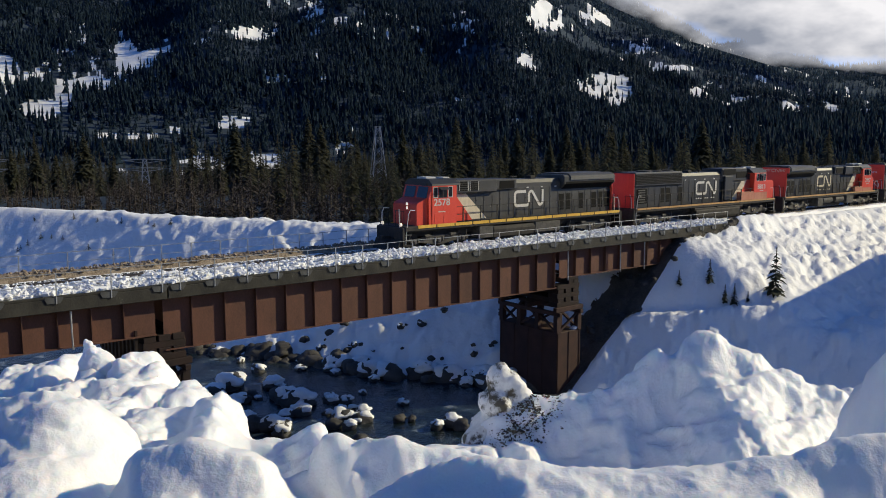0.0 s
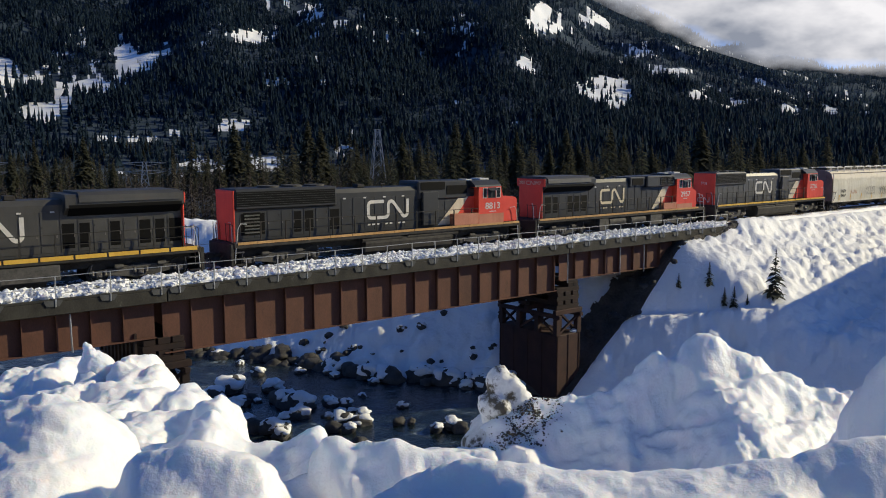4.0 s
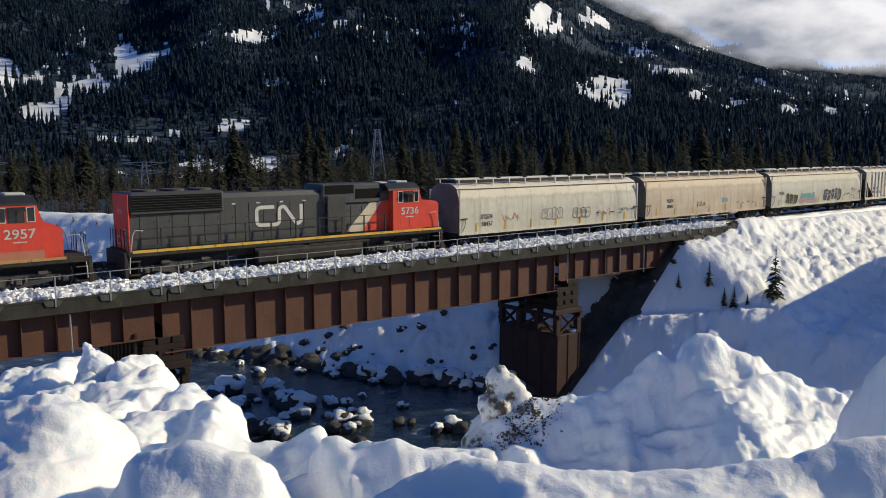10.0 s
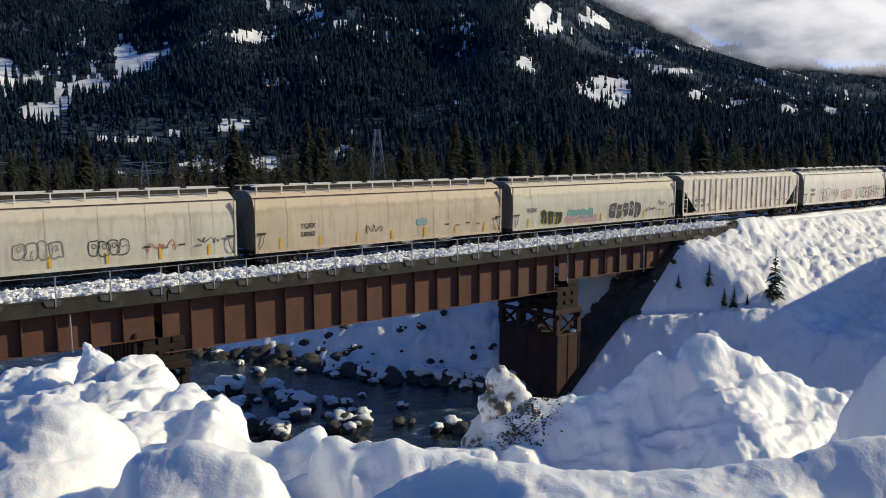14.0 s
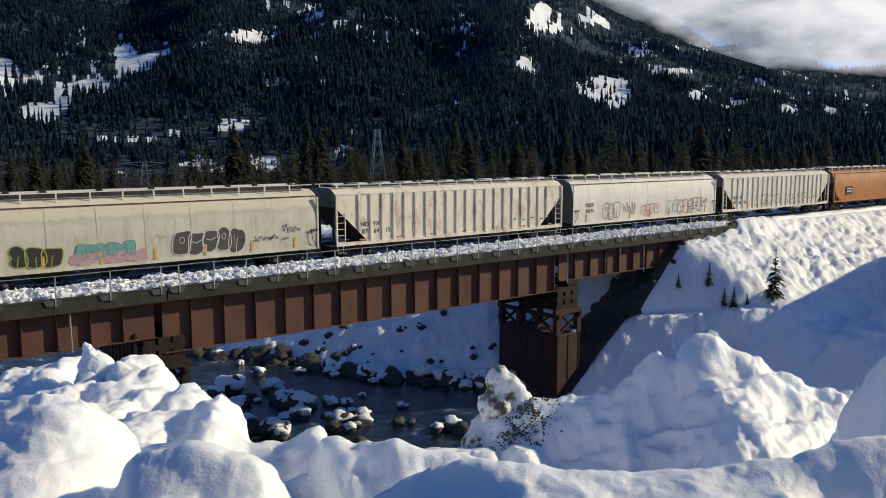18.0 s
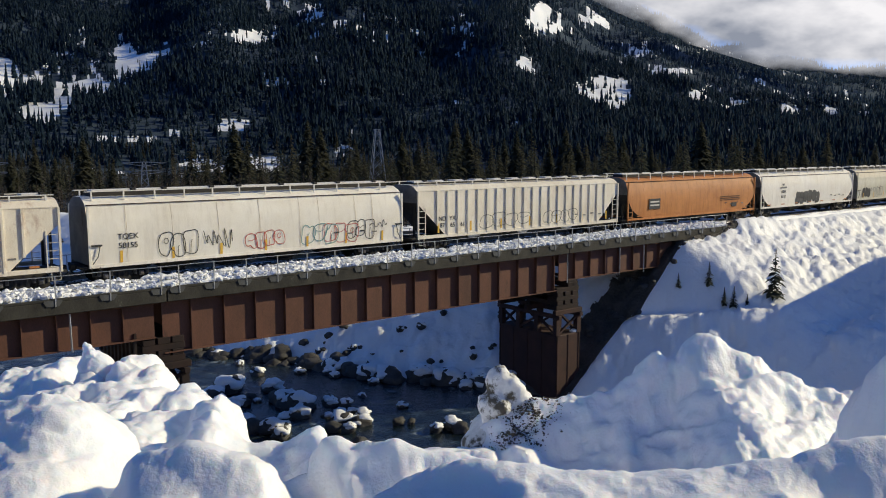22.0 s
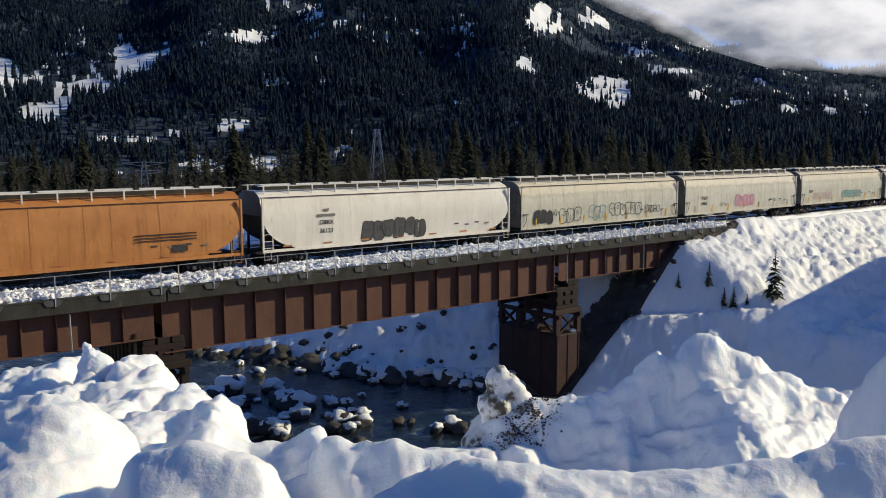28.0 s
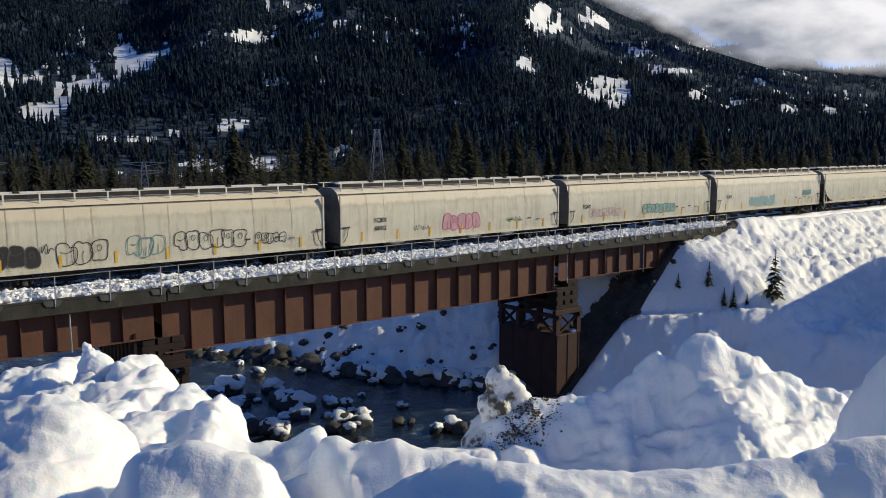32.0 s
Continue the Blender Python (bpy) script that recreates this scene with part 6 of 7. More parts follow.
B = BLACK_LETTER
GAPS = [120.6, 140.5, 160.1, 180.2, 200.95, 220.85, 242.0, 262.0, 282.05, 301.7, 321.6, 341.1, 361.1, 380.9, 400.6]
e, h = hopper(GAPS[0], GAPS[1], "cyl", CREAM_A, "cream cylindrical grain hopper car with orange and grey graffiti", marks=[("TQEX", 2.45, 1.98, 0.42, B), ("58457", 2.5, 1.48, 0.42, B)])
tags(e, h, [(3.9, 5.6, 1.65, 2.25, SPRAY_ORANGE, 1, None), (7.8, 10.0, 1.55, 2.4, SPRAY_GREY, 2, None), (11.2, 13.0, 1.55, 2.3, SPRAY_BLACK, 3, None), (13.9, 15.5, 1.5, 2.15, SPRAY_RED, 4, None), (16.6, 17.9, 1.75, 2.1, SPRAY_BLACK, 5, None)])
e, h = hopper(GAPS[1], GAPS[2], "cyl", TAN_PAINT, "tan cylindrical grain hopper car with a black tag", snowy=True, marks=[("TQEX", 3.3, 2.2, 0.38, B), ("58060", 3.3, 1.72, 0.38, B)])
tags(e, h, [(7.2, 8.6, 1.5, 2.2, SPRAY_BLACK, 6, None), (11.2, 12.0, 1.9, 2.3, SPRAY_BLUE, 7, SPRAY_BLUE)])
e, h = hopper(GAPS[2], GAPS[3], "cyl", GREY_CREAM, "grey-green cylindrical hopper car with green, blue and black graffiti", marks=[("TQEX", 1.9, 2.2, 0.38, B)])
tags(e, h, [(2.8, 5.0, 1.16, 2.2, SPRAY_LIME, 8, SPRAY_BLACK), (5.4, 9.0, 1.16, 1.7, SPRAY_PALE, 12, SPRAY_PALE), (5.7, 8.5, 1.45, 2.15, SPRAY_TEAL, 9, SPRAY_AQUA), (9.2, 10.3, 2.1, 2.45, SPRAY_WHITE, 10, None), (10.5, 14.3, 1.2, 2.5, SPRAY_WHITE, 11, SPRAY_DARK), (15.0, 16.4, 1.6, 2.0, SPRAY_BLACK, 18, None), (16.6, 17.9, 2.0, 2.5, SPRAY_BLACK, 19, None)])
e, h = hopper(GAPS[3], GAPS[4], "rib", WHITE_RUSTY, "white ribbed covered hopper car streaked with rust", 1.3, marks=[("ND", 2.05, 2.04, 0.40, B), ("YX", 2.90, 2.04, 0.40, B), ("87", 2.05, 1.60, 0.40, B), ("64", 2.90, 1.60, 0.40, B), ("15", 3.76, 1.60, 0.40, B)], bars=3)
e, h = hopper(GAPS[4], GAPS[5], "cyl", WHITE_CAR, "white cylindrical hopper car with colourful graffiti", marks=[("TQEX", 1.9, 2.3, 0.38, B), ("58155", 1.9, 1.85, 0.38, B)])
tags(e, h, [(3.5, 5.4, 1.25, 2.45, SPRAY_BLACK, 13, None), (5.8, 7.5, 1.35, 2.6, SPRAY_BLACK, 14, None), (8.2, 10.5, 1.3, 2.2, SPRAY_RED, 15, None), (11.7, 14.0, 1.25, 2.4, SPRAY_TEAL, 16, None), (13.2, 15.4, 1.25, 2.35, SPRAY_RED, 17, None), (14.8, 16.6, 1.35, 2.45, SPRAY_BLACK, 21, None), (16.3, 17.6, 1.9, 2.4, SPRAY_BLACK, 22, None)])
e, h = hopper(GAPS[5], GAPS[6], "rib", RIB_WHITE, "white ribbed covered hopper car with faint black scrawls", 1.3, snowy=True, marks=[("ND", 2.06, 2.04, 0.40, B), ("YX", 2.93, 2.04, 0.40, B), ("87", 2.06, 1.60, 0.40, B), ("65", 2.93, 1.60, 0.40, B), ("61", 3.81, 1.60, 0.40, B)], bars=3)
for k, (x0, x1) in enumerate(((5.3, 10.0), (11.5, 15.0))):
    bubble_tag(e, -h + x0, -h + x1, 1.35, 2.25, SPRAY_BLACK, -1.613, 30 + k, 0.035, 4)
e, h = hopper(GAPS[6], GAPS[7], "moon", ORANGE_CAR, "weathered orange hopper car with half-round end cut-outs", 1.15, bars=4)
part("sign_plate", Mesh().box(-h + 2.7, -h + 4.2, curved_y(2.2) - 0.05, curved_y(2.2) - 0.02, 1.75, 2.6), BLACK_LETTER, e, "small black plate with pale lettering bars")
for z in (2.0, 2.28):
    part("stencil_bar", Mesh().box(-h + 2.85, -h + 4.05, curved_y(2.2) - 0.058, curved_y(2.2) - 0.051, z, z + 0.12), WHITE_LETTER, e)
part("sign_plate", Mesh().box(h - 3.9, h - 3.1, curved_y(1.6) - 0.05, curved_y(1.6) - 0.02, 1.45, 1.8), BLACK_LETTER, e, "small black data plate")
for z in (1.85, 2.0, 2.15):
    part("stencil_bar", Mesh().box(h - 5.8, h - 2.6, curved_y(2.0) - 0.03, curved_y(2.0) - 0.015, z + 0.2, z + 0.26), BROWN_EDGE, e)
e, h = hopper(GAPS[7], GAPS[8], "moon", WHITE_CAR, "clean white hopper car with a large black and grey graffiti piece", 1.2, marks=[("GBRX", 4.1, 2.35, 0.36, B), ("36123", 4.1, 1.85, 0.36, B)])
part("crest", Mesh().add([(-h + 4.1 + 0.22 * math.cos(a), curved_y(3.2) - 0.03, 3.25 + 0.2 * math.sin(a)) for a in np.linspace(math.pi, 2 * math.pi, 9)], [tuple(range(9))]), SPRAY_GREY, e, "pale grey crest")
part("stencil_bar", Mesh().box(-h + 3.5, -h + 4.7, curved_y(2.9) - 0.03, curved_y(2.9) - 0.01, 2.8, 2.95), SPRAY_GREY, e)
bubble_tag(e, -h + 6.6, -h + 11.4, 1.2, 2.4, SPRAY_BLACK, lambda z: curved_y(z) - 0.013, 41, 0.05, 6, SPRAY_DARK)
e, h = hopper(GAPS[8], GAPS[9], "cyl", GREY_CREAM, "cream cylindrical hopper car covered in black outlined graffiti", marks=[])
tags(e, h, [(1.3, 3.2, 1.25, 2.3, SPRAY_DARK, 51, SPRAY_BLACK), (3.2, 3.9, 1.8, 2.3, SPRAY_BLACK, 56, None), (4.0, 6.3, 1.25, 2.4, SPRAY_BLACK, 52, None), (7.3, 9.1, 1.35, 2.35, SPRAY_TEAL, 53, None), (9.7, 13.6, 1.45, 2.45, SPRAY_BLACK, 57, None), (14.2, 16.0, 1.5, 2.1, SPRAY_BLACK, 55, None)])
e, h = hopper(GAPS[9], GAPS[10], "cyl", CREAM_A, "pale cylindrical hopper car with a pink graffiti tag", snowy=True, marks=[("TQEX", 2.9, 2.25, 0.36, B), ("58012", 2.9, 1.75, 0.36, B)])
tags(e, h, [(7.9, 11.0, 1.4, 2.5, SPRAY_PINK, 61, SPRAY_PALE), (5.3, 6.8, 1.5, 1.9, SPRAY_GREY, 62, None), (13.5, 15.0, 1.6, 2.0, SPRAY_GREEN, 63, None)])
e, h = hopper(GAPS[10], GAPS[11], "cyl", GREY_CREAM, "cream cylindrical hopper car with a green and white tag", marks=[("TQEX", 2.0, 2.2, 0.36, B)])
tags(e, h, [(2.4, 6.2, 1.5, 2.1, SPRAY_PALE, 71, None), (9.0, 13.2, 1.4, 2.2, SPRAY_GREEN, 72, SPRAY_BLUE)])
e, h = hopper(GAPS[11], GAPS[12], "cyl", CREAM_A, "cream cylindrical hopper car with a pale blue patch", marks=[("TQEX", 2.0, 2.2, 0.36, B)])
tags(e, h, [(5.6, 10.0, 1.3, 2.2, SPRAY_BLUE, 81, SPRAY_BLUE), (15.5, 17.0, 2.0, 2.5, SPRAY_TEAL, 82, SPRAY_TEAL)])
hopper(GAPS[12], GAPS[13], "moon", GREY_CREAM, "pale hopper car with half-round end cut-outs", 1.15)
hopper(GAPS[13], GAPS[14], "cyl", TAN_PAINT, "tan cylindrical hopper car at the rear of the train")
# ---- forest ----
# mountain haze put into the needle colours as a blue lift, stronger on far trees
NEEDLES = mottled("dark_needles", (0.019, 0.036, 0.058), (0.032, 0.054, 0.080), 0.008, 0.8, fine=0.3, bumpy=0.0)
NEEDLES_FAR = mottled("far_haze_needles", (0.023, 0.042, 0.073), (0.046, 0.074, 0.114), 0.006, 0.8, fine=0.3, bumpy=0.0)
NEEDLES_NEAR = mottled("olive_needles", (0.044, 0.057, 0.044), (0.12, 0.112, 0.074), 0.09, 0.8, fine=0.8, bumpy=0.0)
BARK = mottled("dark_bark", (0.03, 0.022, 0.016), (0.09, 0.07, 0.05), 3, 0.9, fine=20, bumpy=0.5)
TWIGS = mottled("bare_grey_twigs", (0.045, 0.040, 0.036), (0.105, 0.092, 0.080), 0.1, 0.9, fine=2, bumpy=0.0)

def leafy(m, share):
    """Lets part of the light through thin needles."""
    nt = m.node_tree
    b, out = nt.nodes["Principled BSDF"], nt.nodes["Material Output"]
    t = nt.nodes.new("ShaderNodeBsdfTranslucent")
    nt.links.new(b.inputs["Base Color"].links[0].from_socket, t.inputs["Color"])
    mx = nt.nodes.new("ShaderNodeMixShader")
    mx.inputs[0].default_value = share
    nt.links.new(b.outputs[0], mx.inputs[1])
    nt.links.new(t.outputs[0], mx.inputs[2])
    nt.links.new(mx.outputs[0], out.inputs["Surface"])


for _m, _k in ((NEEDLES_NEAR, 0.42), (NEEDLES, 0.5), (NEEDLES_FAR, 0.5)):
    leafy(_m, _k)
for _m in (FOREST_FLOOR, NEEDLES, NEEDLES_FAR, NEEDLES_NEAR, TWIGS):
    _m.node_tree.nodes["Principled BSDF"].inputs["Specular IOR Level"].default_value = 0.08


def cone_forest(name, x, y, z, h, sides, tiers, seed, label):
    """Far conifers in one mesh: ragged stacked cones."""
    rng = np.random.RandomState(seed)
    n = len(x)
    V, F, off = [], [], 0
    w = (0.5 + 0.1 * h) * (0.75 + 0.7 * rng.rand(n))
    lean = 0.03 * h[:, None] * (rng.rand(n, 2) - 0.5)
    for t in range(tiers):
        lo, hi = 0.04 + 0.80 * t / tiers, min(1.0, 0.04 + 0.80 * (t + 1) / tiers + 0.16)
        hi = 1.0 if t == tiers - 1 else hi
        ang = rng.rand(n, 1) * 6.28 + np.arange(sides)[None] * 2 * np.pi / sides
        rr = (w * (1 - 0.92 * lo))[:, None] * (0.45 + 1.1 * rng.rand(n, sides))
        zz = (z + h * lo)[:, None] - h[:, None] * 0.06 * rng.rand(n, sides)
        ring = np.stack([x[:, None] + rr * np.cos(ang), y[:, None] + rr * np.sin(ang), zz], -1)
        tip = np.stack([x + lean[:, 0] * hi, y + lean[:, 1] * hi, z + h * hi], -1)[:, None]
        V.append(np.concatenate([ring, tip], 1).reshape(-1, 3))
        base = off + np.arange(n)[:, None] * (sides + 1)
        k = np.arange(sides)[None]
        f = np.stack([base + k, base + (k + 1) % sides, np.broadcast_to(base + sides, (n, sides))], -1).reshape(-1, 3)
        F.append(f[rng.rand(len(f)) < 0.66])
        off += n * (sides + 1)
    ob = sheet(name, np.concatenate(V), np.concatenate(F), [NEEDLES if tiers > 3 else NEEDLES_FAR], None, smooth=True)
    return tagged(ob, label, "forest", kind="stuff")


def boughs(x, y, z, h, whorls, arms, seed, spread=0.19, bare=0.12, wide=0.15):
    """Drooping branches of conifers as thin kinked blades; arrays of verts and quads."""
    rng = np.random.RandomState(seed)
    n = len(x)
    sh = (n, whorls, arms)
    u = bare + (1 - bare) * ((np.arange(whorls)[None, :, None] + 0.9 * rng.rand(*sh)) / whorls)
    ang = rng.rand(n, 1, 1) * 6.28 + (np.arange(arms)[None, None] + 0.8 * rng.rand(*sh)) * 2 * np.pi / arms
    L = h[:, None, None] * spread * ((1 - u) ** 0.8 + 0.03) * (0.5 + 0.7 * rng.rand(*sh))
    zb = z[:, None, None] + h[:, None, None] * u
    dx, dy = np.cos(ang), np.sin(ang)
    wd = (wide * L + 0.004 * h[:, None, None]) * (0.6 + 0.8 * rng.rand(*sh))
    X, Y = np.broadcast_to(x[:, None, None], sh), np.broadcast_to(y[:, None, None], sh)
    p0 = np.stack([X, Y, zb], -1)
    m = np.stack([X + dx * L * 0.55, Y + dy * L * 0.55, zb - 0.10 * L], -1)
    tip = np.stack([X + dx * L, Y + dy * L, zb - (0.30 + 0.25 * rng.rand(*sh)) * L], -1)
    side = np.stack([-dy * wd, dx * wd, -0.35 * wd], -1)
    side2 = np.stack([-dy * wd, dx * wd, 0.35 * wd], -1)
    V = np.stack([p0, m + side, tip, m - side2], -2).reshape(-1, 3)
    F = np.arange(len(V)).reshape(-1, 4)
    return V, F


def bough_forest(name, x, y, z, h, whorls, arms, seed, label, material, spread=0.19, bare=0.12):
    V, F = boughs(x, y, z, h, whorls, arms, seed, spread, bare)
    n, r = len(x), h * 0.012 + 0.04
    a = np.arange(4) * np.pi / 2
    low = np.stack([x[:, None] + r[:, None] * np.cos(a), y[:, None] + r[:, None] * np.sin(a), np.broadcast_to(z[:, None], (n, 4))], -1)
    top = np.stack([x[:, None] + 0.15 * r[:, None] * np.cos(a), y[:, None] + 0.15 * r[:, None] * np.sin(a), np.broadcast_to((z + 0.99 * h)[:, None], (n, 4))], -1)
    T = np.concatenate([low, top], 1).reshape(-1, 3)
    b = len(V) + np.arange(n)[:, None] * 8
    k = np.arange(4)[None]
    TF = np.stack([b + k, b + (k + 1) % 4, b + 4 + (k + 1) % 4, b + 4 + k], -1).reshape(-1, 4)
    idx = np.concatenate([np.zeros(len(F), int), np.ones(len(TF), int)])
    ob = sheet(name, np.concatenate([V, T]), np.concatenate([F, TF]), [material, BARK], idx, smooth=False)
    return tagged(ob, label, "forest", kind="stuff")


def build_forest():
    rng = np.random.RandomState(5)
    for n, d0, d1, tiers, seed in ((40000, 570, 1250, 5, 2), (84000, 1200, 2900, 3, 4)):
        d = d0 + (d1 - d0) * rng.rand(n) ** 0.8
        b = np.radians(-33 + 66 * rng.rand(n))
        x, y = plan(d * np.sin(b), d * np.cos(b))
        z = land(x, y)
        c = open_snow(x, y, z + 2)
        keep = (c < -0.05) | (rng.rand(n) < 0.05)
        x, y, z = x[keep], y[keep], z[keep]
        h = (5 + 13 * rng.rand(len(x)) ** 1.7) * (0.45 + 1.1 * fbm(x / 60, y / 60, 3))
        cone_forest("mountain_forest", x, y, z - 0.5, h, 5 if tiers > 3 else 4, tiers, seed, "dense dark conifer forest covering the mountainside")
    # low scrub and young trees at the foot of the slope
    n = 9000
    d = 105 + 520 * rng.rand(n) ** 0.8
    b = np.radians(-34 + 68 * rng.rand(n))
    x, y = plan(d * np.sin(b), d * np.cos(b))
    keep = ((x - 27) * 0.888 + (y - 45) * 0.46 > 37) & (y > TRACK_Y + 22)
    x, y, d = x[keep], y[keep], d[keep]
    h = (2.0 + 10.0 * rng.rand(len(x)) ** 4.0) * (0.3 + 1.4 * fbm(x / 30, y / 30, 2))
    g = fbm(x / 45 + 5, y / 45, 3) > 0.33 + 0.1 * rng.rand(len(x))
    x, y, h = x[g], y[g], h[g]
    # taller right of the camera's axis out to 330 m, fitted to its view
    r, a = unplan(x, y)
    tall = (r > -0.02 * a) & (a < 330) & (rng.rand(len(x)) < 0.35)
    h = np.where(tall, np.maximum(h, 5.5 + 7.5 * rng.rand(len(x)) ** 1.5), h)
    big = h > 5.0
    for sel, whorls, arms, seed in ((big, 22, 9, 3), (~big, 11, 7, 13)):
        bough_forest("valley_forest", x[sel], y[sel], land(x[sel], y[sel]) - 0.3, h[sel], whorls, arms, seed, "dark young conifers across the valley floor", NEEDLES_NEAR, 0.21, 0.05)
    n = 15000
    d = 100 + 480 * rng.rand(n) ** 0.9
    b = np.radians(-34 + 68 * rng.rand(n))
    x, y = plan(d * np.sin(b), d * np.cos(b))
    keep = ((x - 27) * 0.888 + (y - 45) * 0.46 > 36) & (y > TRACK_Y + 16) & ((fbm(x / 35, y / 35, 3) > 0.42) | (np.hypot(x, y) < 170))
    x, y = x[keep], y[keep]
    bough_forest("bare_scrub", x, y, land(x, y) - 0.2, (1.6 + 4.2 * rng.rand(len(x)) ** 1.5) * (0.5 + fbm(x / 25, y / 25, 2)), 8, 6, 9, "leafless grey-brown scrub below the forest", TWIGS, 0.26, 0.02)


build_forest()


def conifer(h, seed, whorls, arms, spread, label, needles):
    """One conifer as a thing: trunk and crown, base at its origin."""
    t = thing("conifer_tree", label, "tree", "single conifers")
    tr = Mesh()
    tr.tube([(0, 0, -0.3), (0.01 * h, 0, 0.35 * h), (0, 0.008 * h, 0.7 * h), (0, 0, 0.99 * h)], 0.013 * h + 0.02, 7)
    m = tr.mesh("trunk", BARK)
    for v in m.vertices:
        k = 1 - 0.9 * max(0.0, min(1.0, v.co.z / h))
        v.co.x, v.co.y = v.co.x * k, v.co.y * k
    part("trunk", m, None, t)
    z = np.zeros(1)
    V, F = boughs(z, z, z, np.array([h]), whorls, arms, seed, spread, 0.1, 0.22)
    ob = sheet("crown", V, F, [needles], None, False)
    ob.parent = t
    return t


TREE_LABEL = "tall dark conifer with drooping uneven branches in the valley"
_kinds = [conifer(13.0 + 1.2 * k, 100 + k, 44, 13, 0.24 + 0.035 * (k % 3), TREE_LABEL, NEEDLES_NEAR) for k in range(5)]
# bearing (tangent), distance ahead, height
TALL = [(-0.50, 190, 15), (-0.475, 210, 14), (-0.44, 180, 15), (-0.355, 235, 12), (-0.255, 175, 16.5), (-0.24, 195, 14), (-0.165, 190, 18.5), (-0.15, 175, 15), (-0.105, 200, 14), (-0.05, 195, 16), (-0.03, 185, 13),
        (0.015, 200, 19.5), (0.03, 190, 16), (0.075, 205, 16), (0.09, 190, 15.5), (0.13, 210, 16), (0.15, 195, 17.5), (0.165, 200, 15), (0.205, 200, 18.5), (0.22, 190, 15), (0.255, 205, 15)]
TALL += [(0.29, 200, 15), (0.315, 190, 19), (0.335, 210, 17), (0.36, 200, 15), (0.385, 190, 16.5), (0.41, 200, 14), (0.44, 195, 15.5), (0.47, 190, 17), (0.50, 200, 14), (0.53, 195, 15.5), (-0.53, 185, 13), (-0.405, 200, 11), (-0.31, 190, 11)]
for k, (b, d, h) in enumerate(TALL):
    x, y = plan(b * d, d)
    src = _kinds[k % 5]
    m = pose(x, y, float(land(x, y)) - 0.1, 0, 0, 70 * k)
    o = src if k < 5 else copy_thing(src, m)
    if k < 5:
        src.matrix_basis = m
    sc = h / (13.0 + 1.2 * (k % 5))
    o.matrix_basis = m @ Matrix.Diagonal((sc, sc, sc, 1))
# ---- river stones ----
STONES = [stone_mesh("stone", k + 1, ROCK, 3, 0.45, (1.0, 0.8, 0.75)) for k in range(6)]
CAPS = [stone_mesh("snow_cap", k + 21, SNOW_CHUNK, 3, 0.6, (1.0, 0.8, 0.42)) for k in range(6)]


def boulder(x, y, z, w, k, cap=True, label="dark river boulder with a rounded cap of snow"):
    t = thing("boulder", label, "boulder", "boulders in the river", at=(x, y, z))
    o = part("stone", STONES[k % 6], None, t)
    o.matrix_basis = pose(0, 0, 0.1 * w, 0, 0, 47 * k) @ Matrix.Diagonal((w, w, w, 1))
    if cap:
        o = part("snow_cap", CAPS[k % 6], None, t)
        o.matrix_basis = pose(0.08 * w, 0, 0.50 * w, 6, -5, 47 * k + 20) @ Matrix.Diagonal((0.92 * w, 0.98 * w, 0.95 * w, 1))
    return t


_rb = random.Random(4)
IN_RIVER = [(28.4, 66.7, 1.0), (28.9, 63.1, 0.7), (28.7, 59.5, 1.0), (31.6, 57.6, 0.8), (33.5, 56.0, 1.0), (27.6, 54.8, 1.3), (26.8, 51.6, 1.2), (27.0, 49.8, 1.5), (25.0, 56.6, 1.6), (23.0, 55.0, 1.7), (33.2, 54.8, 0.7), (36.5, 51.9, 1.0),
            (34.6, 51.4, 0.8), (29.7, 45.5, 1.0), (27.9, 45.2, 1.2), (28.6, 44.0, 0.9), (26.2, 48.0, 1.0), (22.4, 51.0, 1.4), (24.2, 53.0, 0.9), (21.0, 53.0, 1.2)]
for k, (x, y, w) in enumerate(IN_RIVER):
    boulder(x, y, WATER_Z - 0.05, w * _rb.uniform(0.6, 0.85), k, True)
for k in range(26):
    x, y = 25 + 9 * _rb.random(), 44 + 14 * _rb.random()
    if (x - 27) * 0.888 + (y - 45) * 0.46 < 7:
        boulder(x, y, WATER_Z - 0.05, _rb.uniform(0.25, 0.6), k + 2, _rb.random() < 0.8)
for k in range(46):
    y = 43 + 27 * (k + _rb.random()) / 46
    q = 11.9 + _rb.uniform(-0.9, 1.0)
    x = 27 + (q - (y - 45) * 0.46) / 0.888
    w = _rb.uniform(0.55, 1.25)
    boulder(x, y, float(max(land(x, y), WATER_Z)) - 0.1 - 0.25 * (y > 57), w, k, _rb.random() < 0.75 and y < 57, "dark shore boulder partly covered by snow")
for k in range(60):
    y = 46 + 22 * _rb.random()
    q = 13.5 + 9 * _rb.random() ** 1.5
    x = 27 + (q - (y - 45) * 0.46) / 0.888
    w = _rb.uniform(0.12, 0.40)
    boulder(x, y, float(land(x, y)) - 0.12 * w, w * 1.15, k + 3, _rb.random() < 0.55, "small dark rock showing through the snowy bank")
for k in range(30):
    x, y = 45.5 + 13 * _rb.random(), 38.3 + 3.2 * _rb.random()
    w = _rb.uniform(0.2, 0.5)
    boulder(x, y, float(land(x, y)) - 0.3 * w, w, k + 1, False, "dark bare rock on the slope under the bridge")
for k, (x, y, w) in enumerate(((30.6, 42.4, 0.45), (31.3, 42.0, 0.35), (19.0, 37.5, 0.6), (20.1, 38.0, 0.7), (26.5, 41.0, 0.5))):
    t = boulder(x, y, WATER_Z + 0.1, w, k, False, "brown rounded boulder at the water's edge")

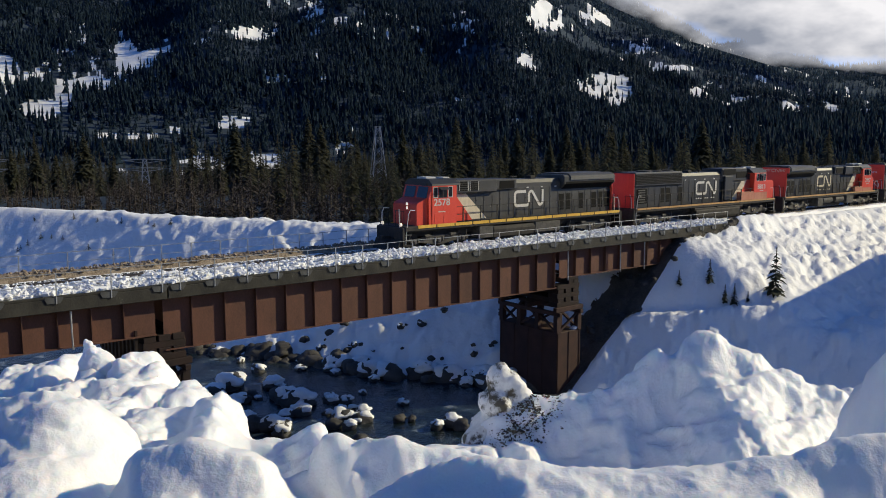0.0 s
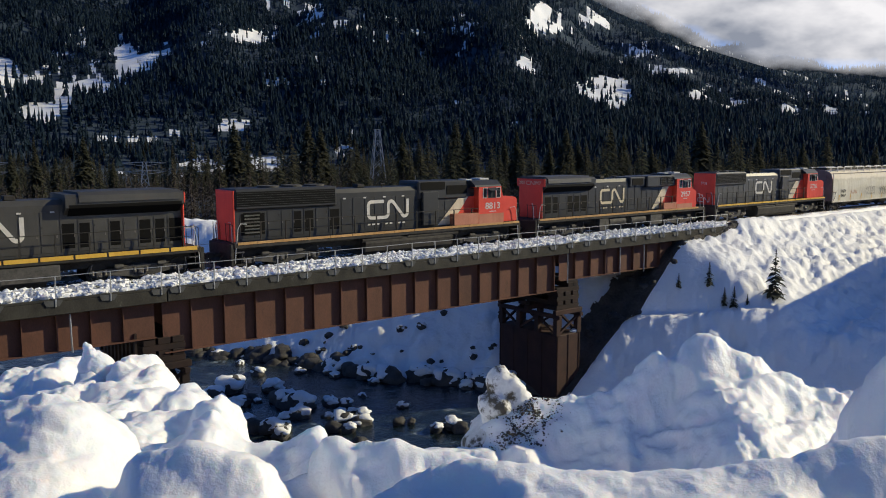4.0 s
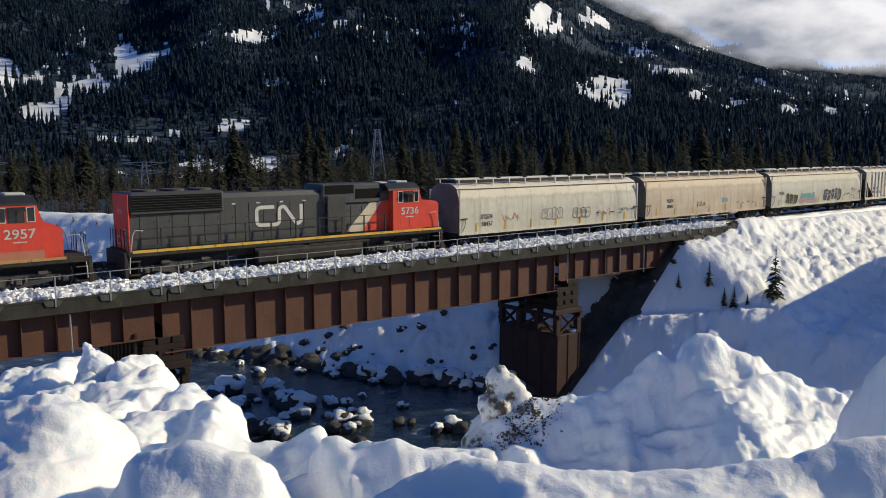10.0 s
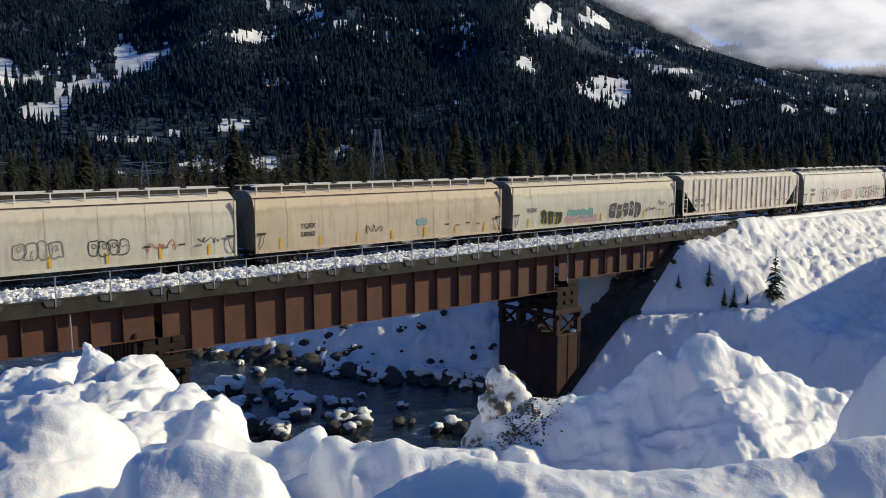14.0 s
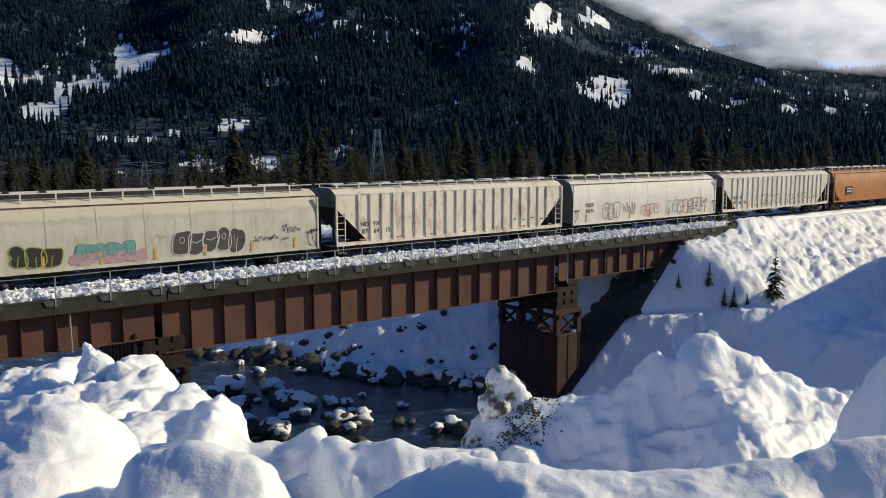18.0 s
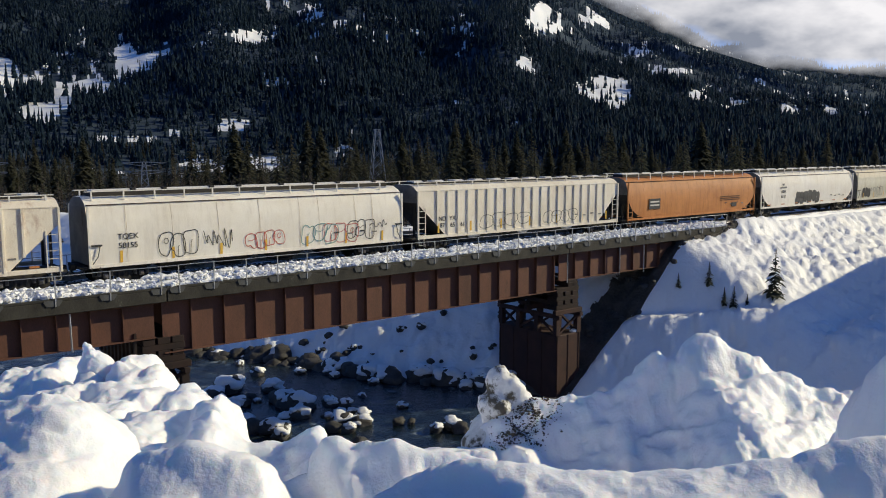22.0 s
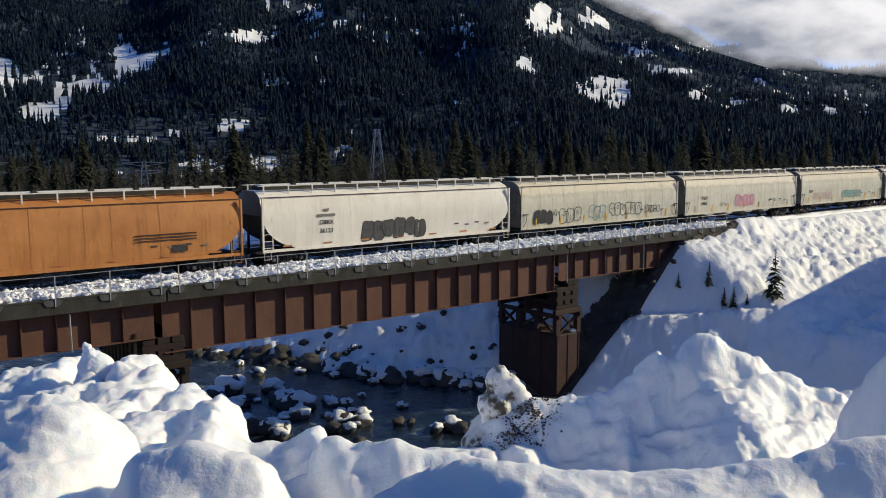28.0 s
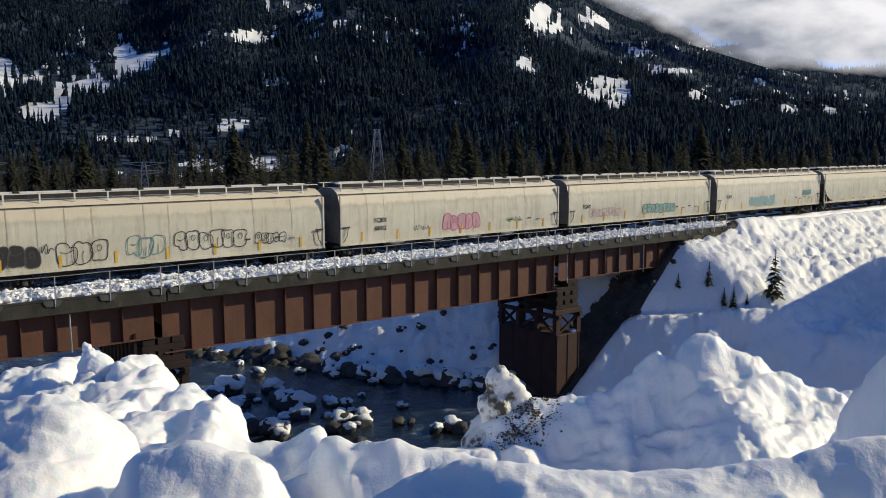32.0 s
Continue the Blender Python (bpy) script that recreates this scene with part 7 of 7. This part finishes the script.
for k, (x, y, w) in enumerate(((21.8, 50.0, 0.8), (22.4, 48.5, 0.7), (22.6, 47.2, 0.75), (23.2, 46.4, 0.8), (23.3, 45.0, 0.6), (24.2, 46.2, 0.45), (26.6, 44.2, 0.6), (27.2, 43.2, 0.5), (31.6, 39.7, 0.5), (32.8, 39.7, 0.7), (32.8, 38.7, 0.6), (34.0, 38.4, 0.5))):
    boulder(x, y, WATER_Z + 0.15, w, k + 4, k % 4 != 2, "brown near-shore boulder under fresh snow" if k % 4 != 2 else "bare brown near-shore boulder")

# ---- young trees on the snowy slope ----
SHRUB = mottled("young_fir_needles", (0.012, 0.018, 0.010), (0.04, 0.045, 0.022), 1.5, 0.8, fine=6, bumpy=0.0)


def meet(bearing, rise):
    """Where the sight line with that bearing and rise meets the ground."""
    a = np.arange(20, 160, 0.1)
    x, y = plan(bearing * a, a)
    z = land(x, y)
    i = int(np.argmax(EYE[2] + rise * a <= z))
    return float(x[i]), float(y[i]), float(z[i]), float(a[i])


for k, (b, e, h) in enumerate(((0.414, -0.185, 0.058), (0.332, -0.171, 0.028), (0.294, -0.174, 0.018), (0.352, -0.198, 0.022), (0.364, -0.199, 0.026), (0.381, -0.196, 0.013))):
    x, y, z, a = meet(b, e)
    t = thing("young_fir", "small young fir standing in the snowy embankment", "tree", "young firs", at=(x, y, z))
    hh = h * a
    part("trunk", Mesh().tube([(0, 0, -0.1), (0.02, 0, 0.5 * hh), (0, 0, hh)], 0.03, 6), BARK, t)
    zz = np.zeros(1)
    V, F = boughs(zz, zz, zz, np.array([hh]), 15, 8, 200 + k, 0.30, 0.04, 0.24)
    ob = sheet("crown", V, F, [SHRUB], None, False)
    ob.parent = t


for k, (b, e) in enumerate(((-0.525, -0.129), (-0.529, -0.133), (-0.499, -0.116), (-0.486, -0.116), (-0.441, -0.13), (-0.41, -0.137), (-0.506, -0.094), (-0.457, -0.092), (-0.428, -0.095), (-0.398, -0.097), (-0.365, -0.097), (-0.358, -0.101), (-0.337, -0.098), (-0.472, -0.117), (-0.516, -0.125))):
    x, y, z, a = meet(b, e)
    t = thing("shrub", "small dark leafless shrub poking through the snow bank", "shrub", "shrubs in the snow", at=(x, y, z))
    hh = 0.45 + 0.3 * ((k * 7) % 5) / 4
    part("stem", Mesh().tube([(0, 0, -0.1), (0.03, 0, 0.5 * hh), (0, 0.02, hh)], 0.02, 5), BARK, t)
    zz = np.zeros(1)
    V, F = boughs(zz, zz, zz, np.array([hh]), 7, 6, 300 + k, 0.55, 0.02, 0.22)
    ob = sheet("twigs", V, F, [TWIGS if k % 2 else SHRUB], None, False)
    ob.parent = t


# ---- power line ----
def pylon(bearing, d, h, arm, label):
    x, y = plan(bearing * d, d)
    t = thing("pylon", label, "power pylon", "power pylons", at=(x, y, float(land(x, y))))
    t.rotation_euler = (0, 0, radians(-20))
    b, top = 0.13 * h, 0.035 * h
    for sx in (-1, 1):
        for sy in (-1, 1):
            part("leg", Mesh().tube([(sx * b, sy * b, -0.5), (sx * top, sy * top, h)], 0.16, 4), GALV, t)
    n = 6
    for i in range(n):
        w0, w1 = b + (top - b) * i / n, b + (top - b) * (i + 1) / n
        z0, z1 = h * i / n, h * (i + 1) / n
        for s in (-1, 1):
            part("brace", Mesh().tube([(-w0, s * w0, z0), (w1, s * w1, z1)], 0.09, 4), GALV, t)
            part("brace", Mesh().tube([(w0, s * w0, z0), (-w1, s * w1, z1)], 0.09, 4), GALV, t)
            part("brace", Mesh().tube([(s * w0, -w0, z0), (s * w1, w1, z1)], 0.09, 4), GALV, t)
    for z in (h * 0.99, h * 0.80):
        part("crossarm", Mesh().tube([(-arm, 0, z), (0, 0, z + 0.25), (arm, 0, z)], 0.14, 4), GALV, t)
        part("crossarm", Mesh().tube([(-arm, 0, z), (0, 0, z - 0.9), (arm, 0, z)], 0.10, 4), GALV, t)
    return x, y


pa = pylon(-0.366, 230, 12.5, 6.0, "grey lattice power pylon with wide crossarms")
pb = pylon(-0.080, 330, 24.0, 1.6, "tall grey lattice power pylon among dark trees")
pylon(-0.56, 205, 12.5, 6.0, "grey lattice power pylon with wide crossarms")
WIRE = mat("dull_wire", None, (0.05, 0.05, 0.055), 0.5, 0.6)
for k, off in enumerate((-3.0, 0.0, 3.0)):
    for (ax, ay, ah), (bx_, by_, bh) in (((*pb, 18.0), (*plan(0.24 * 420, 420), 14.0)), ((*pa, 11.5), (*pb, 18.0))):
        z0, z1 = float(land(ax, ay)) + ah, float(land(bx_, by_)) + bh
        path = [(ax + (bx_ - ax) * i / 16, ay + off + (by_ - ay) * i / 16, z0 + (z1 - z0) * i / 16 - 5 * 4 * (i / 16) * (1 - i / 16)) for i in range(17)]
        o = part("power_line", Mesh().tube(path, 0.018, 4), WIRE, None)
        tagged(o, "thin sagging power line above the valley trees", "power line", "power lines")

# ---- loose snow shapes on the ploughed bank ----
GRIT = mottled("grit_snow", (0.74, 0.73, 0.68), (0.88, 0.88, 0.87), 4.6, 0.7, fine=40, bumpy=0.5, dist=0.01, spots=(0.10, 0.085, 0.055), spot_at=0.51)


def snow_figure(name, rows, material, seed, label):
    """Overlapping lumps of snow frozen into one piece: right, ahead, drop, radius."""
    balls = []
    for r, a, d, w, tall in rows:
        x, y = plan(r, a)
        balls.append((Vector((x, y, EYE[2] - d)), w, tall))
    mid = sum((b[0] for b in balls), Vector()) / len(balls)
    bm = bmesh.new()
    bmesh.ops.create_icosphere(bm, subdivisions=5, radius=1)
    V = []
    for v in bm.verts:
        n, reach = v.co.normalized(), 0.0
        for c, w, tall in balls:
            # far side of each lump along this direction from the middle of the figure
            o, g = mid - c, n.copy()
            o.z, g.z = o.z / tall, g.z / tall
            qa, qb, qc = g.dot(g), 2 * o.dot(g), o.dot(o) - w * w
            disc = qb * qb - 4 * qa * qc
            if disc > 0:
                reach = max(reach, (-qb + math.sqrt(disc)) / (2 * qa))
        p = mid + n * max(reach, 0.03)
        k = 0.022 * noise.noise(p * 9 + Vector((seed, 0, 0))) + 0.016 * noise.noise(p * 21 + Vector((0, seed, 3))) + 0.006 * noise.noise(p * 50)
        V.append(tuple(p + n * k))
    bm.verts.index_update()
    F = [tuple(v.index for v in f.verts) for f in bm.faces]
    bm.free()
    ob = sheet(name, np.array(V), np.array(F), [material])
    return tagged(ob, label, "snow lump", "snow lumps on the bank")


snow_figure("snow_lump", [(0.304, 4.3, 1.271, 0.07, 1.1), (0.374, 4.3, 1.309, 0.079, 1.0), (0.309, 4.3, 1.402, 0.112, 1.0), (0.411, 4.319, 1.402, 0.103, 0.9), (0.281, 4.35, 1.572, 0.127, 1.0), (0.43, 4.303, 1.553, 0.127, 1.0), (0.224, 4.256, 1.628, 0.127, 0.9)], GRIT, 3, "dirty weathered snow lump speckled with grit")
_g = np.random.RandomState(21)
gu = _g.rand(1100)
gr_, gd_ = 0.32 + 0.24 * gu + 0.05 * _g.randn(1100), 4.08 + 0.13 * gu + 0.05 * _g.randn(1100)
gx, gy = plan(gr_, gd_)
rubble("grit", np.stack([gx, gy, EYE[2] + bank_height(gr_, gd_) + 0.008], -1), 0.002 + 0.0055 * _g.rand(1100) ** 2, mottled("road_grit", (0.03, 0.026, 0.02), (0.12, 0.10, 0.075), 30, 0.9), 22, "dark road grit stuck on the ploughed snow", "grit")
snow_figure("snow_lump", [(-2.228, 4.95, 1.240, 0.016, 1.5), (-2.224, 4.95, 1.256, 0.026, 1.4), (-2.216, 4.95, 1.272, 0.038, 1.3), (-2.205, 4.95, 1.300, 0.052, 1.2), (-2.19, 4.95, 1.335, 0.075, 1.1), (-2.17, 4.95, 1.375, 0.105, 1.0)], SNOW_BANK, 5, "pointed white snow lump on the bank")


# ---- mist on the ridge ----
def mist_build(nt, b):
    out = nt.nodes["Material Output"]
    tc = nt.nodes.new("ShaderNodeTexCoord")
    mp = nd(nt, "ShaderNodeMapping", Scale=(0.0036, 0.0036, 0.0075))
    nt.links.new(tc.outputs["Object"], mp.inputs["Vector"])
    n = noise_tex(nt, mp.outputs["Vector"], 1.0, 8, 0.55)
    sep = nt.nodes.new("ShaderNodeSeparateXYZ")
    nt.links.new(tc.outputs["UV"], sep.inputs[0])
    uv = nt.nodes.new("ShaderNodeUVMap")
    nt.links.new(uv.outputs[0], sep.inputs[0])
    add = nt.nodes.new("ShaderNodeMath")
    add.operation = "MULTIPLY_ADD"
    nt.links.new(n, add.inputs[0])
    add.inputs[1].default_value = 1.1
    nt.links.new(sep.outputs["Y"], add.inputs[2])
    al = ramp(nt, add.outputs[0], [(0.58, (0, 0, 0)), (0.72, (0.45, 0.45, 0.45)), (0.90, (1, 1, 1))])
    em = nt.nodes.new("ShaderNodeEmission")
    col = ramp(nt, noise_tex(nt, mp.outputs["Vector"], 1.15, 5, 0.5), [(0.33, (0.30, 0.30, 0.31)), (0.45, (0.66, 0.61, 0.55)), (0.58, (1.0, 0.90, 0.77))])
    nt.links.new(col, em.inputs["Color"])
    em.inputs["Strength"].default_value = 0.95
    tr = nt.nodes.new("ShaderNodeBsdfTransparent")
    mx = nt.nodes.new("ShaderNodeMixShader")
    nt.links.new(al, mx.inputs[0])
    nt.links.new(tr.outputs[0], mx.inputs[1])
    nt.links.new(em.outputs[0], mx.inputs[2])
    nt.links.new(mx.outputs[0], out.inputs["Surface"])


MIST = mat("bright_mist", mist_build, (0.85, 0.85, 0.85), 1.0)


def build_mist():
    """Cloud over the ridge: a self-lit curved sheet before it, its lower edge fitted to the camera's view."""
    b = np.linspace(0.12, 0.66, 60)
    d = 1500.0
    lo = np.interp(b, [0.12, 0.20, 0.29, 0.40, 0.47, 0.60, 1.0], [0.205, 0.164, 0.125, 0.093, 0.080, 0.077, 0.073])
    V, UV = [], []
    for k in range(60):
        x, y = plan(b[k] * d, d)
        for v in (0.0, 0.33, 0.66, 1.0):
            V.append((x, y, EYE[2] + d * (lo[k] + v * 0.06 if v < 1 else 0.27)))
            UV.append((k / 59, v))
    F = np.array([[k * 4 + j, (k + 1) * 4 + j, (k + 1) * 4 + j + 1, k * 4 + j + 1] for k in range(59) for j in range(3)])
    ob = sheet("cloud_backdrop", np.array(V), F, [MIST])
    uv = ob.data.uv_layers.new(name="uv")
    li = np.zeros(len(ob.data.loops), int)
    ob.data.loops.foreach_get("vertex_index", li)
    uv.data.foreach_set("uv", np.array(UV)[li].astype(np.float32).ravel())
    return tagged(ob, "bright broken cloud, a glowing sheet before the mountain ridge", "cloud", kind="structure")


build_mist()


# ---- movement ----
def motions():
    for ob, x0 in VEHICLES:
        walk(ob, [(t, pose(x0 - SPEED * t, TRACK_Y, 0)) for t in (0.0, 8.0, 16.0, 24.0, 32.0)])


motions()
